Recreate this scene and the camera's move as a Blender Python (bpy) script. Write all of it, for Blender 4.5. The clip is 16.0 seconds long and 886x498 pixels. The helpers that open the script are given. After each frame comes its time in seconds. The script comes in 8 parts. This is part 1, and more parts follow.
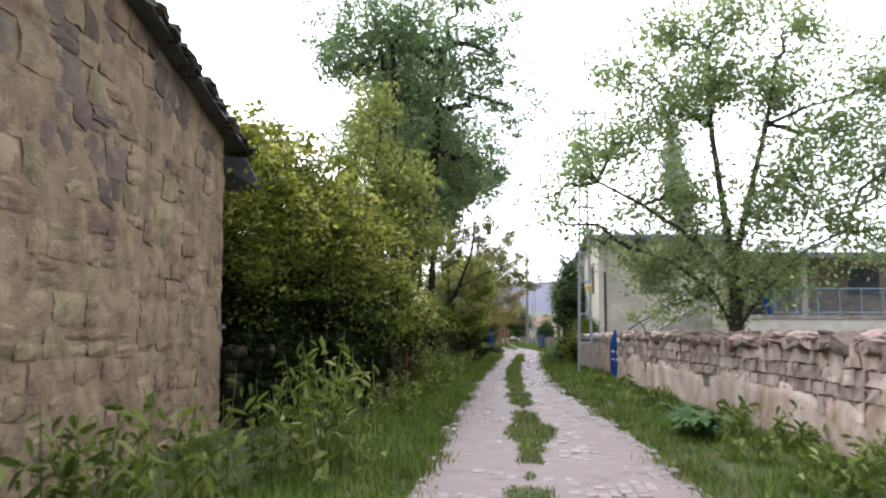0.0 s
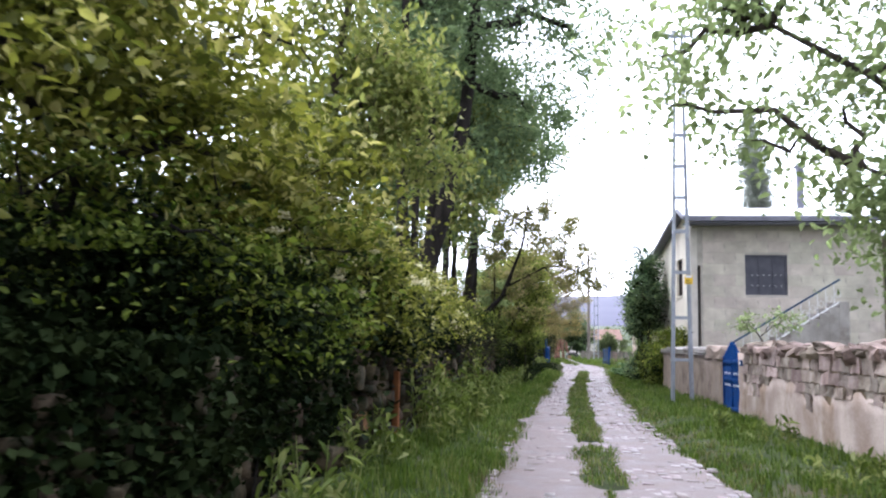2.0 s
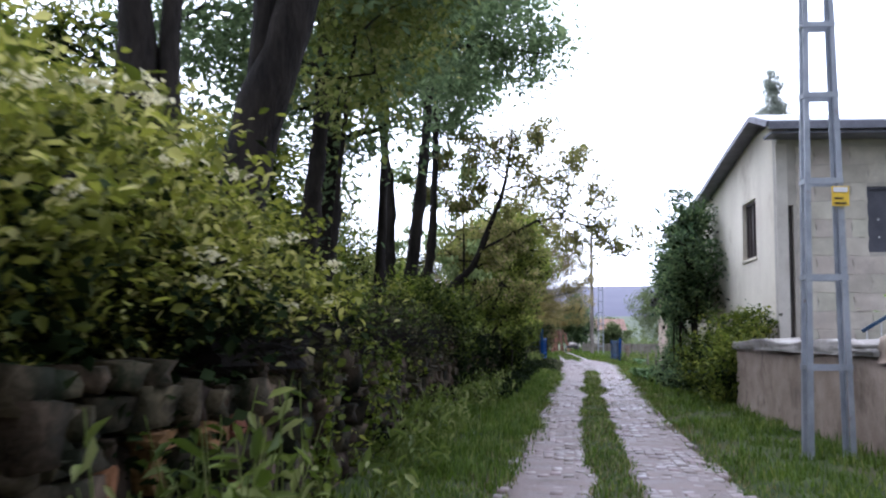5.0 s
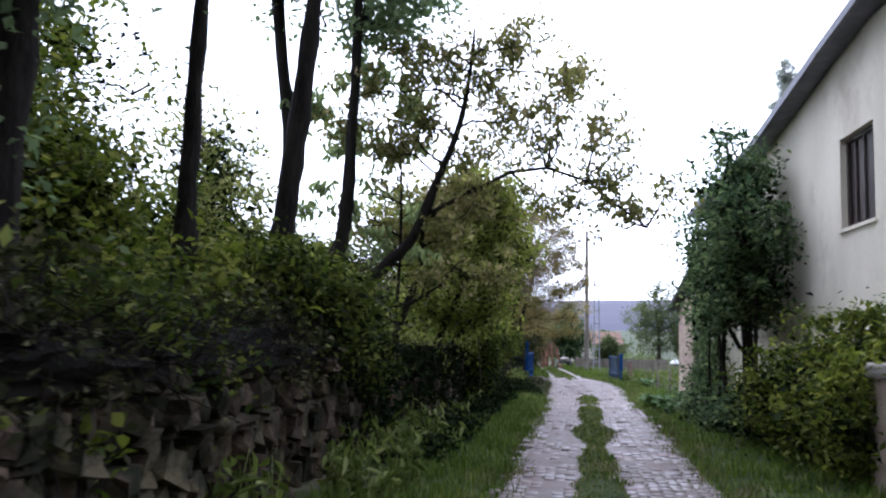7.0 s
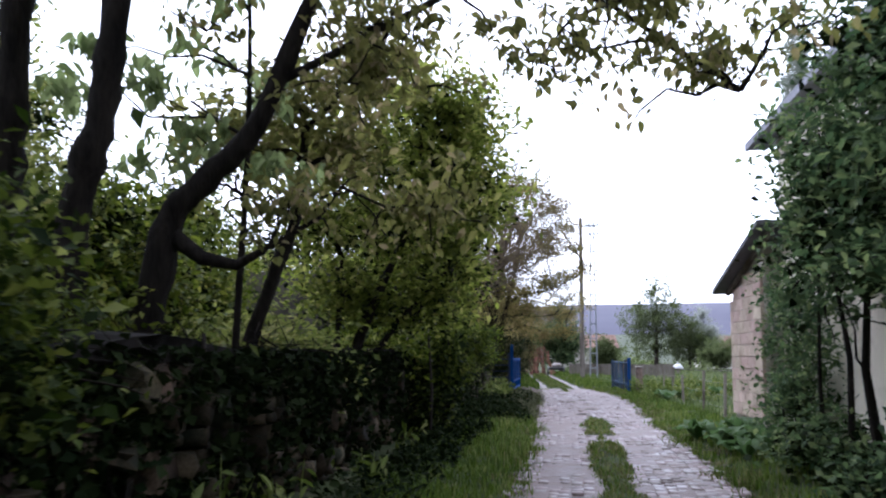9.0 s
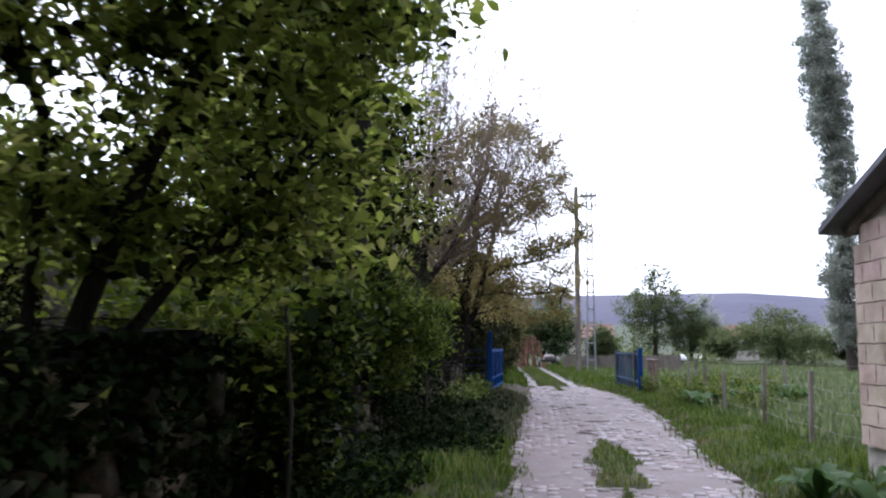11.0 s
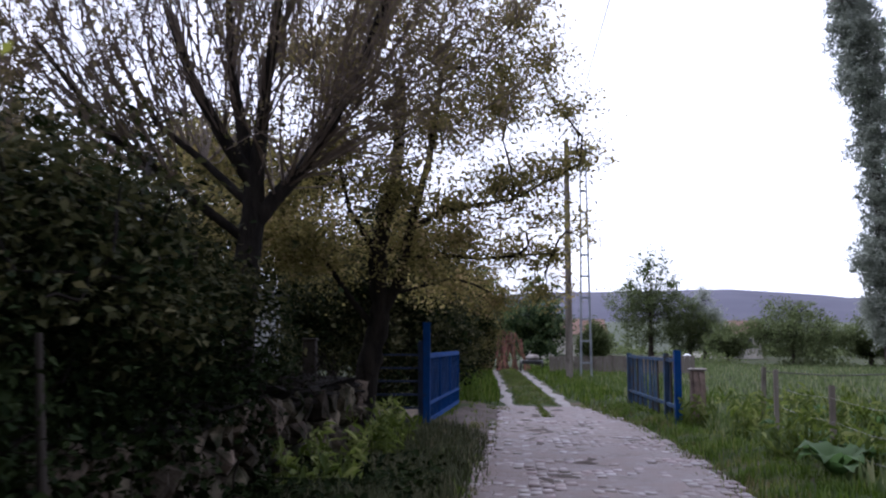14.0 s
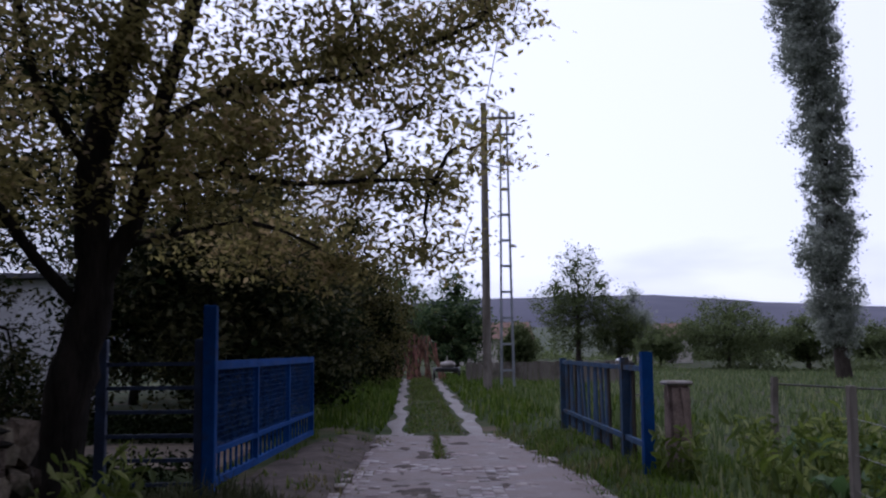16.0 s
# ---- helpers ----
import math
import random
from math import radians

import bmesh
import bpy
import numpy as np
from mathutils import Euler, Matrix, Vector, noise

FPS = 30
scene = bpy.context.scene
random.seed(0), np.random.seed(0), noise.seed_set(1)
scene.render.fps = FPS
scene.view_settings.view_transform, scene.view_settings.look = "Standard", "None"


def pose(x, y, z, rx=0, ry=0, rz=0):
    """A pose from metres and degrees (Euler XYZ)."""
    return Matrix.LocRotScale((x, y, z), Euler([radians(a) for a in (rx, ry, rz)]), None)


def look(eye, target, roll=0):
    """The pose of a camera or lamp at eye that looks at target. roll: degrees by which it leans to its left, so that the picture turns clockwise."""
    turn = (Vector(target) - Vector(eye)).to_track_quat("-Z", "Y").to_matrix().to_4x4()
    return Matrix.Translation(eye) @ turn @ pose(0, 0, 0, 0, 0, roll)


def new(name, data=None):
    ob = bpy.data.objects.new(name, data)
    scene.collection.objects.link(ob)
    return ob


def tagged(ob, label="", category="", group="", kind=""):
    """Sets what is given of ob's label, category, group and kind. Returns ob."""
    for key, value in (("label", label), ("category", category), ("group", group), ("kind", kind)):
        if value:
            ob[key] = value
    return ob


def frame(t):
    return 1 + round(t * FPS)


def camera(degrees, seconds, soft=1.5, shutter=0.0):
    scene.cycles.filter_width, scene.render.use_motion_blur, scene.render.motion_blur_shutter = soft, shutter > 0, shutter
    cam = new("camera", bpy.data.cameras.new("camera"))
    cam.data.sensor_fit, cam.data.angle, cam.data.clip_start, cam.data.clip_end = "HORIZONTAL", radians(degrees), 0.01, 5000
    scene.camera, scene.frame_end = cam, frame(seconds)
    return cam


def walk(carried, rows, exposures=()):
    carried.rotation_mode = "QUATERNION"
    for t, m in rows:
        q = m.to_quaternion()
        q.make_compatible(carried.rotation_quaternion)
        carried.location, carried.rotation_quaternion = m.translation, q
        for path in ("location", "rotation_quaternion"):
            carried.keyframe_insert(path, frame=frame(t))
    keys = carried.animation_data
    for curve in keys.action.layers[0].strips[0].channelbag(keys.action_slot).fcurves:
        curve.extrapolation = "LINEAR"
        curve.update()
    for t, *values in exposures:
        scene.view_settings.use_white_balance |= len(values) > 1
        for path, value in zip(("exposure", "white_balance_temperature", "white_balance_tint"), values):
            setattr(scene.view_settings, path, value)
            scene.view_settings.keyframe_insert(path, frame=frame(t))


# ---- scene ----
cam = camera(51.0, 16.0, soft=2.2, shutter=0.25)
ROWS = [
    (0.0, 0.000, 0.000, 1.313, 1.67, 5.05, -0.10),
    (0.5, 0.081, 2.210, 1.286, 3.13, 5.69, -0.40),
    (1.0, 0.174, 4.380, 1.317, 4.14, 5.43, -0.16),
    (1.5, 0.201, 6.423, 1.279, 4.82, 5.89, -0.30),
    (2.0, 0.209, 8.327, 1.231, 5.14, 5.81, -0.80),
    (2.5, 0.238, 10.084, 1.241, 5.25, 5.15, -0.48),
    (3.0, 0.298, 11.916, 1.239, 5.70, 5.20, -1.05),
    (3.5, 0.364, 13.733, 1.221, 5.65, 5.22, -0.75),
    (4.0, 0.375, 15.496, 1.197, 5.28, 5.33, -1.02),
    (4.2, 0.380, 16.190, 1.194, 5.15, 5.35, -0.68),
    (6.3, 0.788, 24.245, 1.339, 4.90, 5.23, -0.42),
    (6.5, 0.824, 25.001, 1.310, 4.96, 5.52, -0.46),
    (7.0, 0.922, 26.720, 1.238, 4.51, 6.08, -1.12),
    (7.5, 0.992, 28.554, 1.248, 4.48, 5.44, -0.17),
    (8.0, 1.074, 30.364, 1.235, 4.38, 5.65, -0.06),
    (8.5, 1.136, 32.191, 1.216, 3.90, 6.86, -0.38),
    (9.0, 1.177, 33.998, 1.218, 3.91, 6.52, -0.23),
    (9.5, 1.237, 35.754, 1.193, 3.66, 6.77, -0.80),
    (10.0, 1.308, 37.351, 1.156, 3.64, 5.92, -0.79),
    (10.2, 1.354, 37.965, 1.156, 3.77, 5.53, -0.58),
    (12.3, 1.807, 44.808, 1.305, 3.01, 6.94, 0.52),
    (12.5, 1.821, 45.385, 1.316, 2.98, 6.90, -0.19),
    (13.0, 1.893, 46.798, 1.302, 2.85, 6.76, 0.28),
    (13.5, 2.017, 48.360, 1.252, 2.78, 6.76, 0.03),
    (14.0, 2.165, 49.861, 1.258, 2.64, 5.83, 0.06),
    (14.5, 2.327, 51.350, 1.233, 1.65, 5.66, 0.01),
    (15.0, 2.512, 52.833, 1.199, -0.11, 6.07, 0.13),
    (15.5, 2.728, 54.295, 1.192, -1.70, 6.30, 0.71),
    (16.0, 2.913, 55.631, 1.191, -1.84, 6.22, 0.57),
]
EXPOSURES = [(0.0, 0.64, 6040, 12), (1.0, 0.85, 5840, 13), (2.0, 1.02, 5690, 16), (3.0, 1.02, 5490, 16), (4.0, 0.76, 5440, 17), (6.3, 0.43, 5440, 17), (7.0, 0.33, 5440, 17), (7.6, 0.05, 5440, 17), (8.5, 0.21, 5440, 17), (10.0, 0.27, 5590, 17), (12.5, -0.37, 5590, 20), (14.5, -0.65, 5470, 23), (16.0, -1.38, 5370, 26)]
walk(cam, [(t, pose(x, y, z, 90 + pitch, roll, yaw)) for t, x, y, z, yaw, pitch, roll in ROWS], EXPOSURES)

# ---- sky and sun: wet overcast afternoon, light from ahead ----
world = bpy.data.worlds.new("overcast")
scene.world = world
world.use_nodes = True
wn, wl = world.node_tree.nodes, world.node_tree.links
wn.clear()
sky = wn.new("ShaderNodeTexSky")
sky.sky_type, sky.sun_disc = "NISHITA", False
sky.sun_elevation, sky.sun_rotation = radians(42), radians(-25)
dim = wn.new("ShaderNodeVectorMath")
dim.operation = "SCALE"
dim.inputs["Scale"].default_value = 0.12
wl.new(sky.outputs["Color"], dim.inputs[0])
coord = wn.new("ShaderNodeTexCoord")
stretch = wn.new("ShaderNodeMapping")
stretch.inputs["Scale"].default_value = (1.0, 1.0, 4.0)
wl.new(coord.outputs["Generated"], stretch.inputs["Vector"])
puff = wn.new("ShaderNodeTexNoise")
puff.inputs["Scale"].default_value = 3.2
puff.inputs["Detail"].default_value = 6
wl.new(stretch.outputs["Vector"], puff.inputs["Vector"])
lift = wn.new("ShaderNodeSeparateXYZ")
wl.new(coord.outputs["Generated"], lift.inputs["Vector"])
height = wn.new("ShaderNodeMapRange")
height.inputs["From Min"].default_value, height.inputs["From Max"].default_value = 0.02, 0.2
height.inputs["To Min"].default_value, height.inputs["To Max"].default_value = 0.0, 0.75
wl.new(lift.outputs["Z"], height.inputs["Value"])
add = wn.new("ShaderNodeMath")
wl.new(height.outputs["Result"], add.inputs[0])
wl.new(puff.outputs["Fac"], add.inputs[1])
ramp = wn.new("ShaderNodeValToRGB")
ramp.color_ramp.elements[0].position, ramp.color_ramp.elements[0].color = 0.38, (0.70, 0.71, 0.82, 1)
ramp.color_ramp.elements[1].position, ramp.color_ramp.elements[1].color = 0.80, (1.38, 1.37, 1.40, 1)
wl.new(add.outputs["Value"], ramp.inputs["Fac"])
veil = wn.new("ShaderNodeMix")
veil.data_type = "RGBA"
veil.inputs["Factor"].default_value = 0.86
wl.new(dim.outputs["Vector"], veil.inputs["A"])
wl.new(ramp.outputs["Color"], veil.inputs["B"])
# an overcast dome is brightest overhead
dome = wn.new("ShaderNodeMapRange")
dome.inputs["From Min"].default_value, dome.inputs["From Max"].default_value = 0.38, 0.95
dome.inputs["To Min"].default_value, dome.inputs["To Max"].default_value = 1.0, 1.25
wl.new(lift.outputs["Z"], dome.inputs["Value"])
bright = wn.new("ShaderNodeVectorMath")
bright.operation = "SCALE"
wl.new(veil.outputs["Result"], bright.inputs[0])
wl.new(dome.outputs["Result"], bright.inputs["Scale"])
# the cloud is thin towards the hidden sun ahead and heavy behind
toward = wn.new("ShaderNodeVectorMath")
toward.operation = "DOT_PRODUCT"
toward.inputs[1].default_value = (-0.38, 0.80, 0.46)
wl.new(coord.outputs["Generated"], toward.inputs[0])
glow = wn.new("ShaderNodeMapRange")
glow.interpolation_type = "SMOOTHSTEP"
glow.inputs["From Min"].default_value, glow.inputs["From Max"].default_value = -0.9, 0.95
glow.inputs["To Min"].default_value, glow.inputs["To Max"].default_value = 0.38, 2.1
wl.new(toward.outputs["Value"], glow.inputs["Value"])
cloud = wn.new("ShaderNodeVectorMath")
cloud.operation = "SCALE"
wl.new(bright.outputs["Vector"], cloud.inputs[0])
wl.new(glow.outputs["Result"], cloud.inputs["Scale"])
back = wn.new("ShaderNodeBackground")
back.inputs["Strength"].default_value = 1.0
wl.new(cloud.outputs["Vector"], back.inputs["Color"])
wout = wn.new("ShaderNodeOutputWorld")
wl.new(back.outputs["Background"], wout.inputs["Surface"])

sun_data = bpy.data.lights.new("sun", "SUN")
sun_data.energy, sun_data.angle, sun_data.color = 0.8, radians(25), (1.0, 0.96, 0.9)
sun = new("sun", sun_data)
sun.matrix_world = look((0, 0, 60), (0.40 * 60, -0.80 * 60, 0), 0)

# ---- materials ----
def shader(name):
    m = bpy.data.materials.new(name)
    m.use_nodes = True
    n, l = m.node_tree.nodes, m.node_tree.links
    return m, n, l, n["Principled BSDF"]


def surface(name, dark, light, rough=0.85, scale=6.0, fine=60.0, bump=0.3, spread=0.0, metal=0.0, stain=None, stain_scale=1.2,
            stain_edge=(0.52, 0.68), rough2=None, depth=0.02, stretch=(1, 1, 1), island=0.0, coat=0.0, gloss=0.5):
    """Two-scale mottled paint, stone, soil or wood; spread: value change from object to object; island: from piece to piece."""
    m, n, l, b = shader(name)
    co = n.new("ShaderNodeTexCoord")
    mp = n.new("ShaderNodeMapping")
    mp.inputs["Scale"].default_value = stretch
    geo = n.new("ShaderNodeNewGeometry")
    l.new(geo.outputs["Position"], mp.inputs["Vector"])
    a = n.new("ShaderNodeTexNoise")
    a.inputs["Scale"].default_value, a.inputs["Detail"].default_value = scale, 5
    f = n.new("ShaderNodeTexNoise")
    f.inputs["Scale"].default_value, f.inputs["Detail"].default_value = fine, 4
    l.new(mp.outputs["Vector"], a.inputs["Vector"])
    l.new(mp.outputs["Vector"], f.inputs["Vector"])
    mixf = n.new("ShaderNodeMath")
    mixf.operation = "MULTIPLY_ADD"
    mixf.inputs[1].default_value, mixf.inputs[2].default_value = 0.45, -0.22
    l.new(f.outputs["Fac"], mixf.inputs[0])
    s = n.new("ShaderNodeMath")
    l.new(a.outputs["Fac"], s.inputs[0])
    l.new(mixf.outputs["Value"], s.inputs[1])
    r = n.new("ShaderNodeValToRGB")
    r.color_ramp.elements[0].position, r.color_ramp.elements[0].color = 0.3, (*dark, 1)
    r.color_ramp.elements[1].position, r.color_ramp.elements[1].color = 0.7, (*light, 1)
    l.new(s.outputs["Value"], r.inputs["Fac"])
    col = r.outputs["Color"]
    if stain:
        st = n.new("ShaderNodeTexNoise")
        st.inputs["Scale"].default_value, st.inputs["Detail"].default_value, st.inputs["Roughness"].default_value = stain_scale, 6, 0.65
        l.new(geo.outputs["Position"], st.inputs["Vector"])
        e = n.new("ShaderNodeMapRange")
        e.inputs["From Min"].default_value, e.inputs["From Max"].default_value = stain_edge
        l.new(st.outputs["Fac"], e.inputs["Value"])
        x = n.new("ShaderNodeMix")
        x.data_type = "RGBA"
        x.inputs["B"].default_value = (*stain, 1)
        l.new(e.outputs["Result"], x.inputs["Factor"])
        l.new(col, x.inputs["A"])
        col = x.outputs["Result"]
    if spread or island:
        src = n.new("ShaderNodeObjectInfo").outputs["Random"] if spread else geo.outputs["Random Per Island"]
        amount = spread or island
        v = n.new("ShaderNodeMapRange")
        v.inputs["To Min"].default_value, v.inputs["To Max"].default_value = 1 - amount, 1 + amount
        l.new(src, v.inputs["Value"])
        h = n.new("ShaderNodeHueSaturation")
        hv = n.new("ShaderNodeMapRange")
        hv.inputs["To Min"].default_value, hv.inputs["To Max"].default_value = 0.5 - 0.025, 0.5 + 0.025
        w = n.new("ShaderNodeTexWhiteNoise")
        w.noise_dimensions = "1D"
        l.new(src, w.inputs["W"])
        l.new(w.outputs["Value"], hv.inputs["Value"])
        l.new(hv.outputs["Result"], h.inputs["Hue"])
        l.new(v.outputs["Result"], h.inputs["Value"])
        l.new(col, h.inputs["Color"])
        col = h.outputs["Color"]
    l.new(col, b.inputs["Base Color"])
    b.inputs["Metallic"].default_value = metal
    b.inputs["Specular IOR Level"].default_value = 0.08 if rough >= 0.85 else gloss
    b.inputs["Coat Weight"].default_value = coat
    if rough2 is None:
        b.inputs["Roughness"].default_value = rough
    else:
        q = n.new("ShaderNodeMapRange")
        q.inputs["From Min"].default_value, q.inputs["From Max"].default_value = 0.35, 0.65
        q.inputs["To Min"].default_value, q.inputs["To Max"].default_value = rough, rough2
        l.new(a.outputs["Fac"], q.inputs["Value"])
        l.new(q.outputs["Result"], b.inputs["Roughness"])
    u = n.new("ShaderNodeBump")
    u.inputs["Strength"].default_value, u.inputs["Distance"].default_value = bump, depth
    l.new(s.outputs["Value"], u.inputs["Height"])
    l.new(u.outputs["Normal"], b.inputs["Normal"])
    return m


def foliage(name, dark, light, tip=None, through_light=0.35, rough=0.5, gloss=0.12):
    """Thin leaf: gloss on top, light passing through, each leaf a little different."""
    m, n, l, b = shader(name)
    geo = n.new("ShaderNodeNewGeometry")
    r = n.new("ShaderNodeValToRGB")
    r.color_ramp.elements[0].position, r.color_ramp.elements[0].color = 0.1, (*dark, 1)
    r.color_ramp.elements[1].position, r.color_ramp.elements[1].color = 0.8, (*light, 1)
    if tip:
        e = r.color_ramp.elements.new(0.95)
        e.color = (*tip, 1)
    big = n.new("ShaderNodeTexNoise")
    big.inputs["Scale"].default_value, big.inputs["Detail"].default_value = 1.3, 3
    l.new(geo.outputs["Position"], big.inputs["Vector"])
    ma = n.new("ShaderNodeMath")
    ma.operation = "MULTIPLY_ADD"
    ma.inputs[1].default_value, ma.inputs[2].default_value = 1.2, -0.6
    l.new(big.outputs["Fac"], ma.inputs[0])
    s = n.new("ShaderNodeMath")
    l.new(geo.outputs["Random Per Island"], s.inputs[0])
    l.new(ma.outputs["Value"], s.inputs[1])
    l.new(s.outputs["Value"], r.inputs["Fac"])
    l.new(r.outputs["Color"], b.inputs["Base Color"])
    b.inputs["Roughness"].default_value = rough + 0.1
    b.inputs["Specular IOR Level"].default_value = gloss
    t = n.new("ShaderNodeBsdfTranslucent")
    bright = n.new("ShaderNodeHueSaturation")
    bright.inputs["Value"].default_value, bright.inputs["Saturation"].default_value = 1.6, 1.1
    l.new(r.outputs["Color"], bright.inputs["Color"])
    l.new(bright.outputs["Color"], t.inputs["Color"])
    mx = n.new("ShaderNodeMixShader")
    mx.inputs["Fac"].default_value = through_light
    l.new(b.outputs["BSDF"], mx.inputs[1])
    l.new(t.outputs["BSDF"], mx.inputs[2])
    l.new(mx.outputs["Shader"], n["Material Output"].inputs["Surface"])
    return m


GRASS_SOIL = surface("grassy_soil", (0.022, 0.032, 0.011), (0.05, 0.064, 0.022), 0.95, 1.5, 25, 0.6, stain=(0.10, 0.078, 0.055), stain_scale=0.9)
MUD = surface("wet_mud", (0.085, 0.068, 0.058), (0.17, 0.14, 0.122), 0.45, 4, 50, 0.5, rough2=0.8)
PAVER = surface("wet_concrete_paver", (0.115, 0.088, 0.080), (0.215, 0.17, 0.158), 0.36, 2.2, 70, 0.35, spread=0.2, stain=(0.10, 0.075, 0.064),
                stain_scale=1.3, stain_edge=(0.46, 0.62), rough2=0.7, depth=0.01, gloss=0.35)
PAVER_MANY = surface("wet_concrete_pavers", (0.115, 0.088, 0.080), (0.215, 0.17, 0.158), 0.36, 2.2, 70, 0.35, island=0.2, stain=(0.10, 0.075, 0.064),
                     stain_scale=1.3, stain_edge=(0.46, 0.62), rough2=0.7, depth=0.01, gloss=0.35)
MUD_FILM = surface("drying_mud_film", (0.095, 0.070, 0.062), (0.180, 0.140, 0.126), 0.5, 3, 60, 0.8, rough2=0.8, gloss=0.3, stain=(0.075, 0.055, 0.045), stain_scale=2.4, stain_edge=(0.55, 0.7))
TUFF = surface("brown_tuff_stone", (0.12, 0.09, 0.058), (0.262, 0.198, 0.128), 0.95, 3.0, 40, 1.0, spread=0.15, stain=(0.10, 0.075, 0.058), stain_scale=2.2)
TUFF_DARK = surface("dark_basalt_stone", (0.075, 0.058, 0.048), (0.15, 0.115, 0.092), 0.9, 4, 40, 0.6, spread=0.2)
MORTAR = surface("mud_mortar", (0.128, 0.096, 0.061), (0.27, 0.203, 0.13), 0.95, 3, 45, 1.0, stain=(0.15, 0.11, 0.08), stain_scale=1.5)
PALE_STONE = surface("pale_pink_stone", (0.20, 0.15, 0.12), (0.45, 0.375, 0.32), 0.9, 3.5, 45, 0.7, spread=0.38, stain=(0.17, 0.125, 0.105), stain_scale=2.0)
PALE_MANY = surface("pale_pink_stones", (0.20, 0.15, 0.12), (0.45, 0.375, 0.32), 0.9, 3.5, 45, 0.7, island=0.38, stain=(0.17, 0.125, 0.105), stain_scale=2.0)
PALE_RENDER = surface("worn_lime_render", (0.30, 0.225, 0.175), (0.55, 0.46, 0.395), 0.95, 1.6, 40, 0.6, stain=(0.25, 0.175, 0.115), stain_scale=1.1, stain_edge=(0.5, 0.66))
MUD_RENDER = surface("cracked_mud_render", (0.26, 0.20, 0.16), (0.40, 0.32, 0.26), 0.95, 2.5, 50, 0.6, stain=(0.17, 0.13, 0.105), stain_scale=1.6)
FIELD_STONE = surface("mossy_field_stone", (0.018, 0.015, 0.010), (0.105, 0.08, 0.051), 0.9, 5, 45, 0.5, spread=0.6, stain=(0.010, 0.012, 0.006), stain_scale=2.2, stain_edge=(0.42, 0.6))
FIELD_MANY = surface("mossy_field_stones", (0.018, 0.015, 0.010), (0.105, 0.08, 0.051), 0.9, 5, 45, 0.5, island=0.6, stain=(0.010, 0.012, 0.006), stain_scale=2.2, stain_edge=(0.42, 0.6))
BOULDER = surface("mixed_field_stone", (0.025, 0.021, 0.015), (0.15, 0.122, 0.09), 0.9, 5, 45, 0.6, spread=0.7, stain=(0.014, 0.016, 0.008), stain_scale=2.6, stain_edge=(0.45, 0.62))
LOOSE_STONE = surface("loose_brown_stone", (0.10, 0.075, 0.06), (0.26, 0.20, 0.165), 0.9, 5, 45, 0.7, spread=0.4)
# near-black colour painting the shade between stones and inside brushwood
WALL_CORE = surface("shade_black_core", (0.005, 0.0045, 0.004), (0.013, 0.011, 0.009), 1.0, 5, 40, 0.6)
BLOCK = surface("pumice_block", (0.47, 0.425, 0.35), (0.62, 0.57, 0.48), 0.95, 2.5, 60, 0.35, spread=0.06, stain=(0.43, 0.39, 0.33), stain_scale=1.2)
BLOCK_JOINT = surface("grey_block_mortar", (0.38, 0.35, 0.30), (0.50, 0.46, 0.40), 0.95, 4, 60, 0.4)
# block mortar darkened in colour to hold the tree shade on the hut
HUT_JOINT = surface("shade_toned_hut_mortar", (0.07, 0.062, 0.054), (0.13, 0.115, 0.10), 0.95, 4, 60, 0.5)
WHITE_BLOCK = surface("limewashed_block", (0.26, 0.235, 0.205), (0.42, 0.385, 0.34), 0.95, 4, 50, 0.4, spread=0.12)
SHED_BLOCK = surface("pinkish_shed_block", (0.40, 0.31, 0.25), (0.56, 0.45, 0.37), 0.95, 4, 50, 0.4, spread=0.12, stain=(0.30, 0.22, 0.17))
CREAM = surface("stained_cream_plaster", (0.66, 0.60, 0.49), (0.80, 0.74, 0.62), 0.9, 1.2, 30, 0.25, stain=(0.45, 0.38, 0.29), stain_scale=0.8, stain_edge=(0.55, 0.8), stretch=(1, 1, 0.4))
CORNER_WHITE = surface("pale_corner_render", (0.50, 0.46, 0.40), (0.66, 0.62, 0.55), 0.9, 2, 40, 0.3)
CONCRETE = surface("weathered_concrete", (0.24, 0.22, 0.20), (0.38, 0.355, 0.325), 0.9, 3, 45, 0.5, stain=(0.16, 0.13, 0.11))
ROOF_EDGE = surface("grey_fascia", (0.11, 0.11, 0.135), (0.185, 0.185, 0.22), 0.6, 5, 40, 0.2)
ROOF_TIN = surface("galvanised_roof_sheet", (0.45, 0.46, 0.48), (0.62, 0.63, 0.65), 0.35, 2, 40, 0.15, metal=0.5, rough2=0.5)
MUD_DARK = surface("dark_roof_mud", (0.045, 0.038, 0.034), (0.11, 0.092, 0.08), 0.95, 5, 45, 0.8, spread=0.3)
ROOF_DARK = surface("dark_roof_sheet", (0.045, 0.045, 0.055), (0.095, 0.095, 0.11), 0.6, 3, 40, 0.3)
RED_TILE = surface("faded_roof_tile", (0.14, 0.085, 0.068), (0.23, 0.145, 0.115), 0.85, 3, 20, 0.4)
STEEL = surface("grey_painted_steel", (0.26, 0.28, 0.31), (0.38, 0.40, 0.44), 0.45, 5, 60, 0.15, metal=0.4, stain=(0.22, 0.16, 0.12), stain_scale=6, stain_edge=(0.62, 0.75))
BLUE = surface("worn_blue_paint", (0.006, 0.036, 0.135), (0.011, 0.064, 0.235), 0.85, 4, 60, 0.12, stain=(0.025, 0.035, 0.07), stain_scale=4, stain_edge=(0.56, 0.72))
